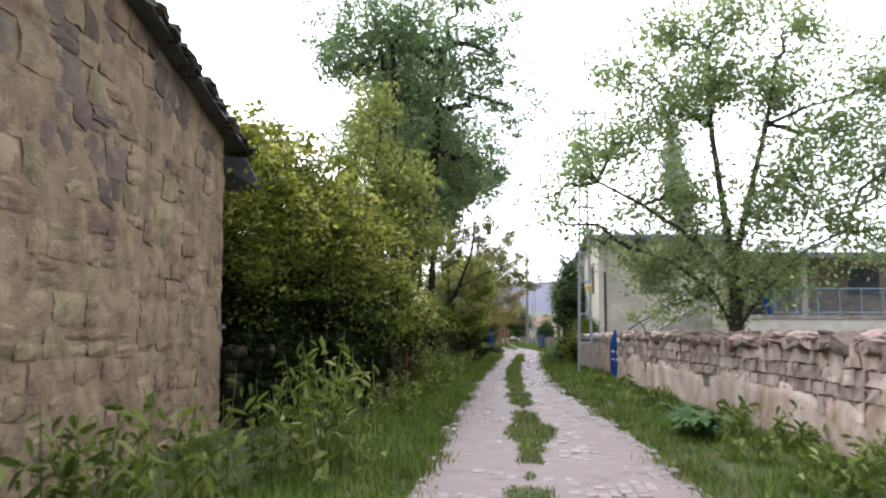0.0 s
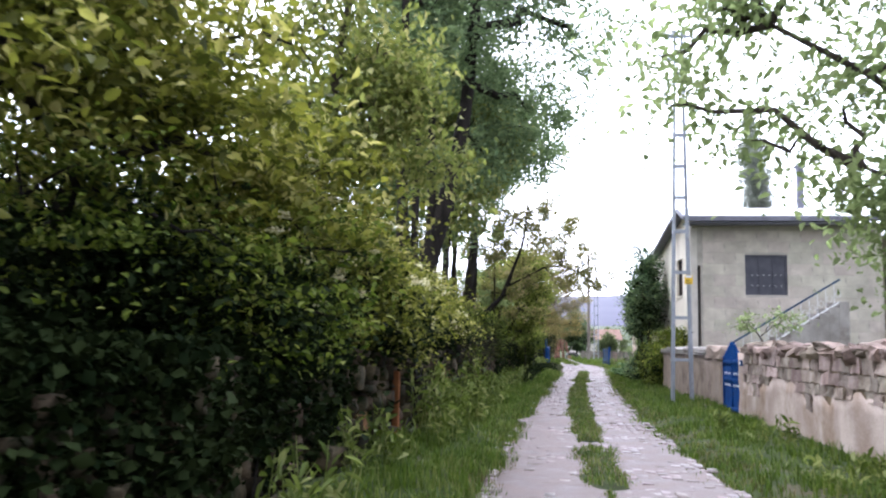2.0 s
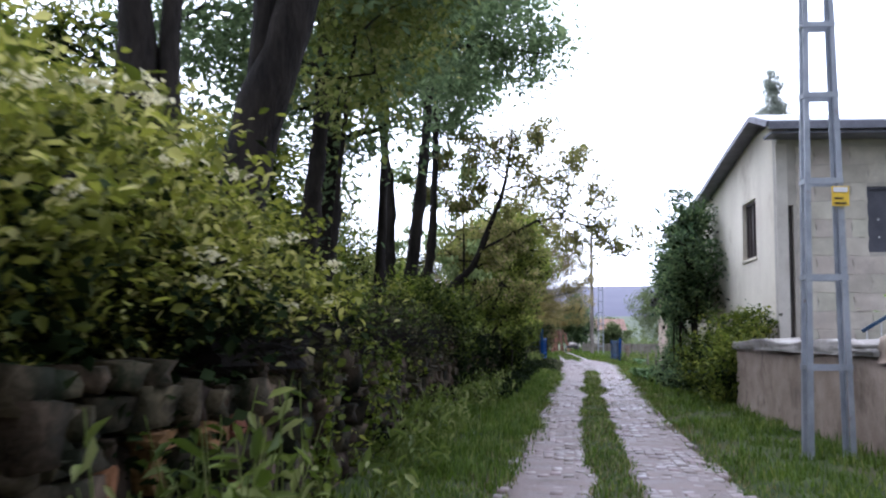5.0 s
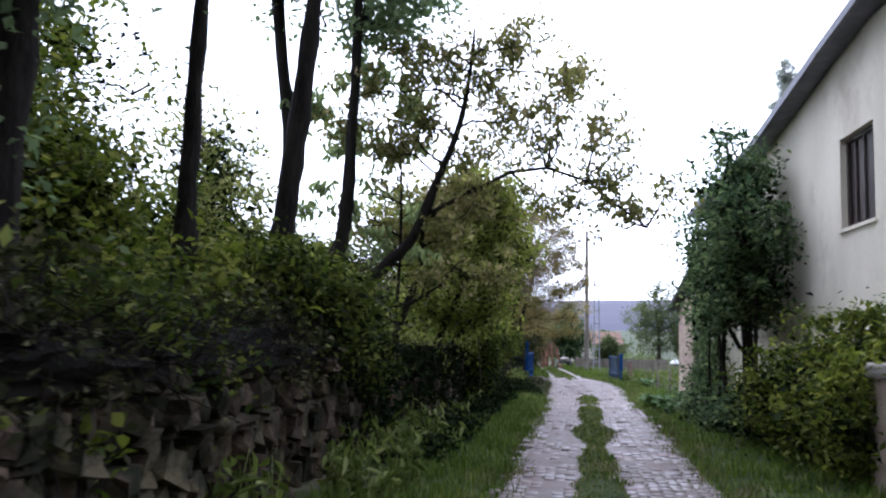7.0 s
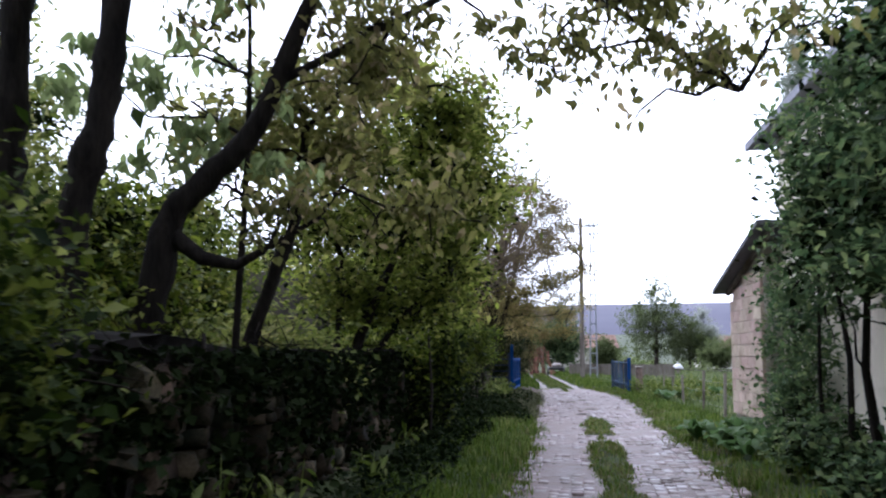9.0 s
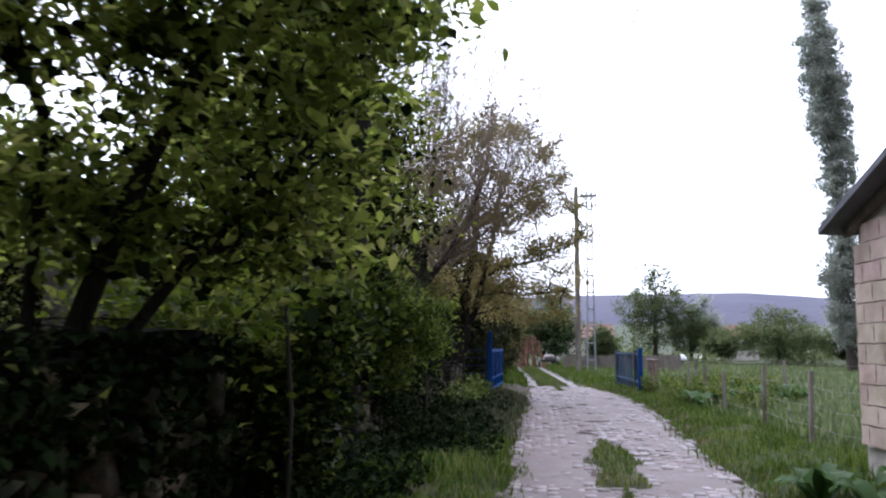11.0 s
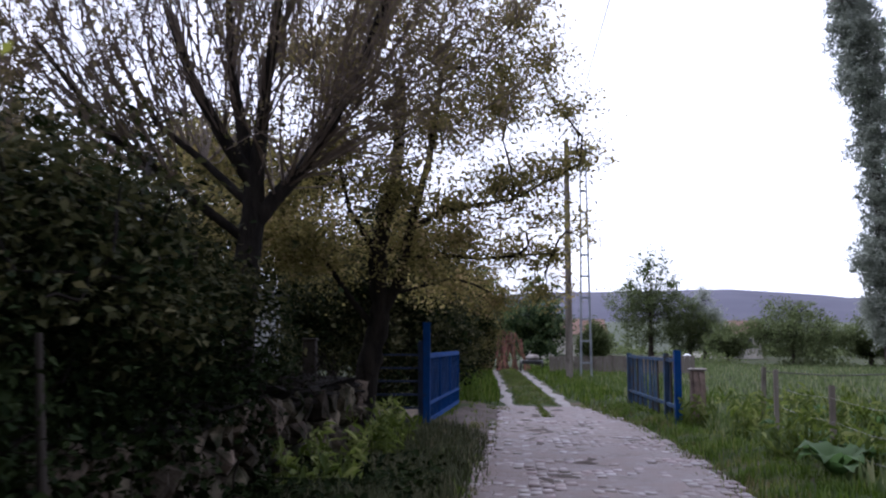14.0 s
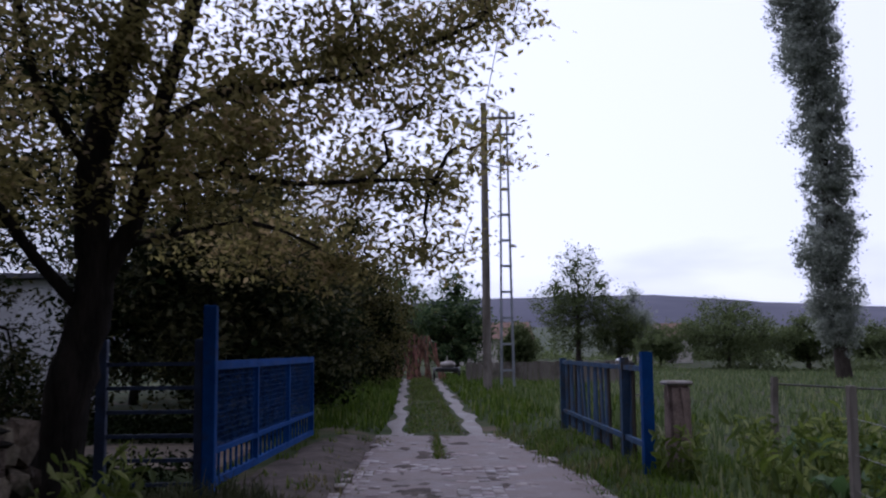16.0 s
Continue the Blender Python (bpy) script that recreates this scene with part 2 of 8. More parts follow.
# blue steel darkened in colour for the shade under the gate tree
BAR_STEEL = surface("shade_darkened_blue_steel", (0.004, 0.011, 0.032), (0.010, 0.025, 0.07), 0.7, 8, 60, 0.3)
BLUE_NET = surface("navy_wire_mesh", (0.005, 0.022, 0.08), (0.010, 0.045, 0.15), 0.86, 6, 80, 0.3)
WET_WOOD = surface("wet_dark_wood", (0.022, 0.019, 0.016), (0.055, 0.047, 0.04), 0.86, 6, 40, 0.5, stretch=(1, 1, 0.12))
BLUE_DARK = surface("faded_blue_grey_paint", (0.03, 0.06, 0.11), (0.065, 0.105, 0.17), 0.85, 4, 60, 0.15, stain=(0.07, 0.065, 0.06), stain_scale=5)
BLUE_PALE = surface("pale_blue_steel_paint", (0.20, 0.28, 0.36), (0.30, 0.38, 0.46), 0.6, 5, 60, 0.15, stain=(0.20, 0.16, 0.13), stain_scale=6, stain_edge=(0.6, 0.75))
DARK_STEEL = surface("dark_rusty_steel", (0.03, 0.025, 0.022), (0.07, 0.055, 0.045), 0.6, 6, 60, 0.3)
SHUTTER = surface("dark_slate_shutter", (0.05, 0.05, 0.065), (0.085, 0.085, 0.105), 0.55, 4, 60, 0.1)
WINDOW_WOOD = surface("dark_brown_shutter", (0.035, 0.025, 0.022), (0.07, 0.05, 0.045), 0.6, 5, 60, 0.2, stretch=(1, 1, 0.2))
WHITE_PAINT = surface("dull_white_paint", (0.62, 0.62, 0.62), (0.76, 0.76, 0.75), 0.5, 4, 50, 0.1)
YELLOW = surface("yellow_warning_plate", (0.70, 0.45, 0.03), (0.80, 0.55, 0.05), 0.4, 4, 50, 0.05)
BLACK = surface("black_enamel", (0.012, 0.012, 0.013), (0.03, 0.03, 0.03), 0.4, 4, 50, 0.05)
OLD_WOOD = surface("silvered_wood", (0.14, 0.12, 0.10), (0.27, 0.24, 0.21), 0.85, 6, 40, 0.5, stretch=(1, 1, 0.12), stain=(0.10, 0.085, 0.07))
PLANK = surface("reddish_sawn_planks", (0.07, 0.038, 0.026), (0.19, 0.10, 0.068), 0.85, 5, 30, 0.3, spread=0.5)
BARK = surface("grey_brown_bark", (0.035, 0.028, 0.023), (0.085, 0.07, 0.058), 0.95, 9, 45, 1.0, stretch=(1, 1, 0.25), depth=0.04)
BARK_DARK = surface("wet_dark_bark", (0.010, 0.009, 0.008), (0.030, 0.025, 0.021), 0.9, 9, 45, 1.0, stretch=(1, 1, 0.25), depth=0.04)
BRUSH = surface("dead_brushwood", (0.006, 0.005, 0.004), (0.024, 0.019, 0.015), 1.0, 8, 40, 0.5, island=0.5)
CABLE = surface("black_cable", (0.02, 0.02, 0.02), (0.035, 0.035, 0.035), 0.6, 4, 40, 0.05)
WIRE = surface("fence_wire", (0.16, 0.15, 0.14), (0.25, 0.24, 0.23), 0.5, 6, 40, 0.1, metal=0.6)
RUST = surface("rust_orange_metal", (0.12, 0.045, 0.018), (0.24, 0.10, 0.04), 0.9, 6, 50, 0.4)
# slate blue carries the distance haze in the hill's base colour
HILL = surface("hazed_heath", (0.105, 0.104, 0.135), (0.14, 0.138, 0.17), 1.0, 0.004, 0.02, 0.0)
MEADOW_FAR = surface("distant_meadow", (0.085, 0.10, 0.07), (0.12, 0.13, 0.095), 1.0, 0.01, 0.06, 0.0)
SACK = surface("white_plastic_sheet", (0.70, 0.70, 0.72), (0.82, 0.82, 0.84), 0.5, 6, 40, 0.3)

WILLOW_TWIG = surface("tan_brown_twig", (0.085, 0.06, 0.045), (0.19, 0.14, 0.10), 0.8, 6, 60, 0.4)
L_ELDER = foliage("elder_leaf", (0.046, 0.056, 0.011), (0.185, 0.192, 0.04), (0.33, 0.31, 0.115), 0.44)
L_YELLOW = foliage("yellow_green_leaf", (0.08, 0.10, 0.026), (0.195, 0.215, 0.065), (0.28, 0.27, 0.11), 0.48)
L_DARK = foliage("dark_green_leaf", (0.032, 0.056, 0.026), (0.105, 0.148, 0.066), (0.17, 0.21, 0.09), 0.4, gloss=0.08)
L_ELM = foliage("elm_leaf", (0.08, 0.114, 0.056), (0.18, 0.232, 0.115), None, 0.5)
L_PLUM = foliage("plum_leaf", (0.075, 0.096, 0.02), (0.205, 0.235, 0.058), (0.28, 0.28, 0.09), 0.58)
# near-black leaf colour with deep shade painted into it
L_SHADE = foliage("shade_black_leaf", (0.006, 0.011, 0.004), (0.018, 0.026, 0.009), through_light=0.05, gloss=0.01)
# brown-green leaf darkened in colour to carry the shade near the gate
L_DUSK = foliage("shade_toned_brown_green_leaf", (0.016, 0.019, 0.008), (0.055, 0.056, 0.024), (0.10, 0.092, 0.045), through_light=0.22, gloss=0.03)
L_WALNUT = foliage("fresh_walnut_leaf", (0.115, 0.148, 0.062), (0.235, 0.28, 0.13), through_light=0.58)
L_OLIVE = foliage("olive_young_leaf", (0.095, 0.098, 0.032), (0.20, 0.195, 0.07), (0.26, 0.215, 0.12), 0.52)
L_BROWN = foliage("brownish_bud_leaf", (0.11, 0.09, 0.045), (0.20, 0.165, 0.085), (0.25, 0.20, 0.14))
L_THICKET = foliage("thicket_leaf", (0.042, 0.062, 0.010), (0.125, 0.15, 0.028), (0.21, 0.215, 0.055), 0.4)
L_FAR = foliage("distant_leaf", (0.075, 0.095, 0.04), (0.135, 0.16, 0.07), rough=0.8)
# leaf colour paled to carry the haze over the far poplar
L_POPLAR = foliage("hazed_poplar_leaf", (0.20, 0.215, 0.18), (0.33, 0.35, 0.30), rough=0.7, through_light=0.55)
L_NETTLE = foliage("nettle_leaf", (0.050, 0.072, 0.014), (0.145, 0.18, 0.046), (0.22, 0.24, 0.09))
L_BURDOCK = foliage("burdock_leaf", (0.036, 0.068, 0.024), (0.09, 0.145, 0.055))
L_GATE = foliage("dull_olive_brown_leaf", (0.10, 0.09, 0.037), (0.24, 0.21, 0.085), (0.31, 0.24, 0.13), 0.62, gloss=0.05)
L_LANE = foliage("dark_brown_green_leaf", (0.05, 0.047, 0.018), (0.13, 0.12, 0.045), (0.20, 0.165, 0.08), 0.45, gloss=0.05)
L_BUSH = foliage("bush_leaf", (0.028, 0.046, 0.008), (0.118, 0.15, 0.028), (0.20, 0.22, 0.06), 0.36, gloss=0.06)
L_BLOSSOM = foliage("cream_blossom", (0.45, 0.42, 0.26), (0.62, 0.58, 0.40))
GRASS = foliage("grass_blade", (0.036, 0.062, 0.010), (0.092, 0.136, 0.024), (0.16, 0.175, 0.055), 0.32, 0.6)
# dull grass copy with the verge shade toned into its colour
GRASS_DULL = foliage("dull_shade_toned_blade", (0.028, 0.034, 0.016), (0.078, 0.084, 0.042), (0.13, 0.12, 0.075), 0.25, 0.75)
GRASS_DRY = foliage("dry_verge_blade", (0.065, 0.07, 0.024), (0.14, 0.135, 0.058), (0.21, 0.18, 0.10), 0.3, 0.7)
SOIL = surface("dark_loose_soil", (0.045, 0.036, 0.030), (0.11, 0.09, 0.076), 0.9, 5, 50, 0.8)
ORANGE_STONE = surface("rust_orange_stone", (0.07, 0.035, 0.016), (0.19, 0.095, 0.045), 0.9, 6, 45, 0.7, spread=0.3, stain=(0.03, 0.025, 0.018), stain_scale=3)
LIMEWASH = surface("limewashed_render", (0.62, 0.62, 0.63), (0.76, 0.76, 0.77), 0.85, 1.5, 40, 0.2, stain=(0.45, 0.43, 0.42), stain_scale=1.1)
L_WALLTREE = foliage("shiny_green_leaf", (0.036, 0.054, 0.010), (0.13, 0.155, 0.030), (0.24, 0.25, 0.06), 0.42, gloss=0.08)
L_HAZEL = foliage("deep_green_leaf", (0.018, 0.030, 0.006), (0.078, 0.10, 0.020), (0.15, 0.165, 0.04), 0.3, gloss=0.05)
MEADOW = foliage("meadow_blade", (0.068, 0.095, 0.036), (0.15, 0.185, 0.08), (0.22, 0.23, 0.12), 0.3, 0.6)

# ---- building helpers ----
def part(name, bm, material, parent=None, label="", smooth=False):
    me = bpy.data.meshes.new(name)
    bm.normal_update()
    bm.to_mesh(me)
    bm.free()
    me.materials.append(material)
    if smooth:
        me.polygons.foreach_set("use_smooth", [True] * len(me.polygons))
    ob = new(name, me)
    if parent is not None:
        ob.parent = parent
    if label:
        ob["label"] = label
    return ob


def raw(name, verts, faces, material, parent=None, kind="", smooth=False):
    """A mesh object from arrays; faces all of one length."""
    verts, faces = np.asarray(verts, dtype=np.float32), np.asarray(faces, dtype=np.int32)
    me = bpy.data.meshes.new(name)
    k = faces.shape[1]
    me.vertices.add(len(verts))
    me.vertices.foreach_set("co", verts.ravel())
    me.loops.add(faces.size)
    me.loops.foreach_set("vertex_index", faces.ravel())
    me.polygons.add(len(faces))
    me.polygons.foreach_set("loop_start", np.arange(0, faces.size, k, dtype=np.int32))
    me.polygons.foreach_set("loop_total", np.full(len(faces), k, dtype=np.int32))
    if smooth:
        me.polygons.foreach_set("use_smooth", np.ones(len(faces), dtype=bool))
    me.update(calc_edges=True)
    me.materials.append(material)
    ob = new(name, me)
    if parent is not None:
        ob.parent = parent
    if kind:
        ob["kind"] = kind
    return ob


def thing(name, x, y, z, label, category, group="", kind=""):
    ob = new(name)
    ob.location = (x, y, z)
    ob.empty_display_size = 0.1
    return tagged(ob, label, category, group, kind)


def local(ob, p):
    return Vector(p) - Vector(ob.location)


def cuboid(bm, x0, x1, y0, y1, z0, z1, bevel=0.0, off=(0, 0, 0)):
    m = Matrix.LocRotScale(((x0 + x1) / 2 - off[0], (y0 + y1) / 2 - off[1], (z0 + z1) / 2 - off[2]), None, (abs(x1 - x0), abs(y1 - y0), abs(z1 - z0)))
    made = bmesh.ops.create_cube(bm, size=1, matrix=m)["verts"]
    if bevel:
        edges = list({e for v in made for e in v.link_edges})
        bmesh.ops.bevel(bm, geom=edges, offset=bevel, segments=1, affect="EDGES", profile=0.5)


def beam(bm, a, b, w, h, up=(0, 0, 1)):
    """A bar of section w x h from a to b."""
    a, b = Vector(a), Vector(b)
    d = (b - a).normalized()
    u = Vector(up)
    if abs(d.dot(u)) > 0.98:
        u = Vector((0, 1, 0))
    s = d.cross(u).normalized()
    t = s.cross(d).normalized()
    vs = [bm.verts.new(p + s * (i * w / 2) + t * (j * h / 2)) for p in (a, b) for i, j in ((-1, -1), (1, -1), (1, 1), (-1, 1))]
    for f in ((0, 1, 2, 3), (7, 6, 5, 4), (0, 4, 5, 1), (1, 5, 6, 2), (2, 6, 7, 3), (3, 7, 4, 0)):
        bm.faces.new([vs[i] for i in f])


def tube_arrays(pts, radii, seg=8, wob=0.0, rng=None):
    """Vertices and quads of a tapered tube through pts."""
    pts = [Vector(p) for p in pts]
    V, F = [], []
    side = None
    for i, p in enumerate(pts):
        d = (pts[min(i + 1, len(pts) - 1)] - pts[max(i - 1, 0)]).normalized()
        if side is None:
            side = d.orthogonal().normalized()
        side = (side - d * side.dot(d)).normalized()
        other = d.cross(side)
        for k in range(seg):
            a = 2 * math.pi * k / seg
            r = radii[i] * (1 + (wob * (rng.random() - 0.5) if wob else 0))
            V.append(p + side * (r * math.cos(a)) + other * (r * math.sin(a)))
    for i in range(len(pts) - 1):
        for k in range(seg):
            k2 = (k + 1) % seg
            F.append((i * seg + k, i * seg + k2, (i + 1) * seg + k2, (i + 1) * seg + k))
    return V, F


def tube(name, pts, radii, material, parent=None, seg=8, wob=0.0, rng=None, off=(0, 0, 0)):
    V, F = tube_arrays(pts, radii, seg, wob, rng)
    o = Vector(off)
    return raw(name, [v - o for v in V], F, material, parent, smooth=True)


def bundle(name, strands, material, parent=None, seg=4, off=(0, 0, 0), kind=""):
    """Many thin tubes in one mesh: strands of (points, radii)."""
    VV, FF, n = [], [], 0
    o = Vector(off)
    for pts, radii in strands:
        V, F = tube_arrays(pts, radii, seg)
        VV += [v - o for v in V]
        FF += [tuple(i + n for i in f) for f in F]
        n += len(V)
    return raw(name, VV, FF, material, parent, kind, smooth=True)


def unit_rows(a):
    return a / np.maximum(np.linalg.norm(a, axis=1, keepdims=True), 1e-9)


def leaf_cloud(name, centres, size, material, parent, rng, width=0.55, hang=0.3, off=(0, 0, 0), vary=0.45, kind="stuff", fold=0.25, fine=False):
    """Folded leaves, two triangles each, scattered at centres."""
    n = len(centres)
    c = np.asarray(centres) - np.asarray(off)
    up = unit_rows(rng.normal(size=(n, 3)) * 0.62 + np.array([0, 0, 1.0]))
    d = unit_rows(np.cross(up, rng.normal(size=(n, 3))))
    d = unit_rows(d + np.array([0, 0, -hang * 0.8]))
    s = unit_rows(np.cross(d, up))
    nrm = np.cross(s, d)
    L = (size * (1 + vary * (rng.random(n) * 2 - 1)))[:, None]
    W = L * width / 2
    base, tip = c - d * L / 2, c + d * L / 2
    mid = c - d * L * 0.05
    lift = nrm * L * fold * 0.5
    if fine:
        m1, m2 = c - d * L * 0.18, c + d * L * 0.2
        V = np.stack([base, m1 + s * W + lift * 0.9, m2 + s * W * 0.72 + lift * 0.7, tip - nrm * L * 0.05, m2 - s * W * 0.72 + lift * 0.7, m1 - s * W + lift * 0.9], 1).reshape(-1, 3)
        i = np.arange(n)[:, None] * 6
        F = np.concatenate([i + np.array([[0, 1, 2, 3]]), i + np.array([[0, 3, 4, 5]])], 1).reshape(-1, 4)
        return raw(name, V, F, material, parent, kind)
    V = np.stack([base, mid + s * W + lift, tip, mid - s * W + lift], 1).reshape(-1, 3)
    i = np.arange(n)[:, None] * 4
    F = np.concatenate([i + np.array([[0, 1, 2]]), i + np.array([[0, 2, 3]])], 1).reshape(-1, 3)
    return raw(name, V, F, material, parent, kind)


def clumps(lobes, n, rng, per=34, sigma=0.24, shell=0.6, flat=0.7):
    """Points gathered in uneven tufts inside ellipsoids (x, y, z, rx, ry, rz)."""
    lobes = np.asarray(lobes, dtype=float)
    vol = lobes[:, 3] * lobes[:, 4] * lobes[:, 5]
    m = max(4, n // per)
    pick = rng.choice(len(lobes), m, p=vol / vol.sum())
    d = unit_rows(rng.normal(size=(m, 3)))
    r = shell + (1.06 - shell) * rng.random(m) ** 0.7
    inner = rng.random(m) < 0.25
    r[inner] = rng.random(inner.sum()) * shell
    wob = 1 + 0.22 * np.sin(d[:, 0] * 5 + pick) * np.cos(d[:, 1] * 4 + d[:, 2] * 6 + pick * 2)
    cent = lobes[pick, :3] + d * (r * wob)[:, None] * lobes[pick, 3:]
    size = sigma * (0.5 + rng.random(m))
    which = rng.integers(0, m, n)
    pts = cent[which] + rng.normal(size=(n, 3)) * size[which][:, None] * np.array([1, 1, flat])
    return pts, cent


def bend(a, b, rng, k=4, amount=0.12):
    """A crooked way from a to b."""
    a, b = Vector(a), Vector(b)
    out = []
    for i in range(k + 1):
        t = i / k
        j = math.sin(math.pi * t) * amount * (b - a).length
        out.append(a.lerp(b, t) + Vector(rng.normal(size=3)) * j * 0.5 + Vector((0, 0, j * 0.35)))
    out[0], out[-1] = a, b
    return out


def knobbly(path, radii, rng, steps=5):
    """A smooth way through the points with small swellings and swerves, and its radii."""
    n, way, thick = len(path), [], []
    for i in range(n - 1):
        p0, p1, p2, p3 = path[max(0, i - 1)], path[i], path[i + 1], path[min(n - 1, i + 2)]
        for k in range(steps + (i == n - 2)):
            u = k / steps
            q = p1 * (2 - 5 * u * u + 3 * u ** 3) + p2 * (u + 4 * u * u - 3 * u ** 3) + p0 * (2 * u * u - u - u ** 3) + p3 * (u ** 3 - u * u)
            r = radii[i] + (radii[i + 1] - radii[i]) * u
            way.append(q * 0.5 + Vector(rng.normal(size=3)) * r * 0.07)
            thick.append(r * (0.93 + 0.16 * rng.random() + (0.18 if rng.random() < 0.1 else 0)))
    return way, thick


def tree(name, label, trunk, r0, lobes, leaves, size, leafmat, seed, bark=None, category="tree", per=34, sigma=0.26, twigs=60, shell=0.6,
         limb_r=0.4, leaf_w=0.55, hang=0.3, limbs=(), group="", start=0.45, twig_r=0.012, fine=False, core=0, flat=0.7, taper=0.62):
    """Trunk through given points, one limb to each lobe of the crown, twigs to the tufts, and the leaves."""
    rng = np.random.default_rng(seed)
    bark = bark or BARK
    x, y, z = trunk[0]
    t = thing(name, x, y, z, label, category, group)
    o = t.location
    n = len(trunk)
    radii = [r0 * (1.25 if i == 0 else 1) * (1 - taper * i / max(1, n - 1)) for i in range(n)]
    path = [Vector(p) for p in trunk]
    way, thick = knobbly(path, radii, rng)
    tube("trunk", way, thick, bark, t, 12, 0.1, rng, o)
    spine = [path[i].lerp(path[i + 1], k / 6) for i in range(n - 1) for k in range(6)] + [path[-1]]
    starts = spine[int(len(spine) * start):] or spine
    nodes = []
    starts = starts + [Vector(p) for way, rr in limbs for p in way[1:]]
    for L in lobes:
        c = Vector(L[:3])
        a = min(starts, key=lambda p: (p - c).length + 0.8 * max(0, p.z - c.z + 0.2))
        if (c - a).length > 0.25:
            way = bend(a, c, rng, 4, 0.16)
            rr = max(0.015, r0 * limb_r)
            tube("limb", way, [rr * (1 - 0.65 * i / 4) for i in range(5)], bark, t, 7, 0.1, rng, o)
            nodes += way[1:]
        nodes.append(c)
    for way, rr in limbs:
        tube("limb", way, [rr * (1 - 0.6 * i / (len(way) - 1)) for i in range(len(way))], bark, t, 7, 0.1, rng, o)
        nodes += [Vector(p) for p in way[1:]]
    pts, cent = clumps(lobes, leaves, rng, per, sigma, shell, flat)
    strands = []
    known = np.array([tuple(p) for p in nodes])
    todo = cent[rng.permutation(len(cent))[:twigs]]
    near = np.array([np.min(np.linalg.norm(known - c, axis=1)) for c in todo])
    for c in todo[np.argsort(near)]:
        a = known[np.argmin(np.linalg.norm(known - c, axis=1) + 0.5 * np.maximum(0, known[:, 2] - c[2]))]
        way = bend(a, c, rng, 3, 0.12)
        thick = min(1.6, 0.5 + float(np.linalg.norm(c - a)))
        strands.append((way, [twig_r * 1.5 * thick, twig_r * 1.1 * thick, twig_r * 0.8, twig_r * 0.4]))
        known = np.vstack([known, [tuple(p) for p in way[1:]]])
    if strands:
        bundle("twig_spray", strands, bark, t, 4, o, "stuff")
    leaf_cloud("crown", pts, size, leafmat, t, rng, leaf_w, hang, o, fine=fine)
    # near-black leaves fill the crown and stand for its inner shade
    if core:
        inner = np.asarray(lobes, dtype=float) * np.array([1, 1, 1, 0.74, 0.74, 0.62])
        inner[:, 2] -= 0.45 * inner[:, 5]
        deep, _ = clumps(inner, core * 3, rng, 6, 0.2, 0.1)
        leaf_cloud("shade_core_leaves", deep, min(0.11, 1.15 * size), L_SHADE, t, rng, 0.75, 0.1, o)
    return t


def wand_tree(name, label, base, height, reach, wands, leaves, size, leafmat, seed, bark, stems, skew=(0.0, 0.0), r0=0.13, thin=1.0):
    """A pollarded willow: a bole, crooked stems, and long upright wands with side shoots that rise from the stems."""
    rng = np.random.default_rng(seed)
    x, y, z = base
    t = thing(name, x, y, z, label, "tree")
    spots = []
    for k, (way, r) in enumerate(stems):
        tube("limb" if k else "trunk", way, [r * (1 - 0.55 * i / (len(way) - 1)) for i in range(len(way))], bark, t, 9, 0.14, rng)
        if k:
            spots += [Vector(a).lerp(Vector(b), u) for a, b in zip(way[1:], way[2:]) for u in (0.0, 0.33, 0.66)] + [Vector(way[-1])]
    strands, pts = [], []
    for k in range(wands):
        a = rng.random() * 2 * math.pi
        q = rng.random() ** 0.6
        end = Vector((reach * q * math.cos(a) + skew[0] * q, reach * q * math.sin(a) + skew[1] * q, height * (1.0 - 0.45 * q ** 1.6) * (0.78 + 0.27 * rng.random())))
        aim = Vector((end.x * 0.45, end.y * 0.3, end.z * 0.5))
        start = min(spots, key=lambda p: (p - aim).length + 0.5 * rng.random())
        mid = start.lerp(end, 0.45) + Vector((0.18 * reach * q * math.cos(a), 0.18 * reach * q * math.sin(a), -0.1))
        way = [start.lerp(mid, u * 2) if u < 0.5 else mid.lerp(end, u * 2 - 1) for u in (0, 0.2, 0.4, 0.6, 0.8, 1.0)]
        way = [p + Vector(rng.normal(size=3)) * (0.0 if i == 0 else 0.06) for i, p in enumerate(way)]
        bold = thin * (0.7 + 0.9 * rng.random() ** 2)
        strands.append((way, [bold * v for v in (0.020, 0.016, 0.012, 0.009, 0.006, 0.003)]))
        full = 1.5 if end.x > 0.3 else 0.55
        for s in range(11):
            u = 0.18 + 0.8 * rng.random()
            p = way[min(4, int(u * 5))].lerp(way[min(5, int(u * 5) + 1)], u * 5 % 1)
            d = (way[-1] - way[0]).normalized() + Vector(rng.normal(size=3)) * 0.55
            L = (0.25 + 0.5 * rng.random()) * (1.25 - 0.6 * u)
            e = p + d.normalized() * L
            strands.append(([p, p.lerp(e, 0.5) + Vector(rng.normal(size=3)) * 0.03, e], [0.006, 0.0045, 0.002]))
            for _ in range(max(1, int(full * leaves / (wands * 11)))):
                c = p.lerp(e, 0.15 + 0.85 * rng.random())
                pts.append((c.x + 0.03 * rng.normal(), c.y + 0.03 * rng.normal(), c.z + 0.03 * rng.normal()))
    bundle("twig_spray", strands, WILLOW_TWIG, t, 3, (0, 0, 0), "stuff")
    leaf_cloud("crown", np.array(pts), size, leafmat, t, rng, 0.5, 0.1)
    return t


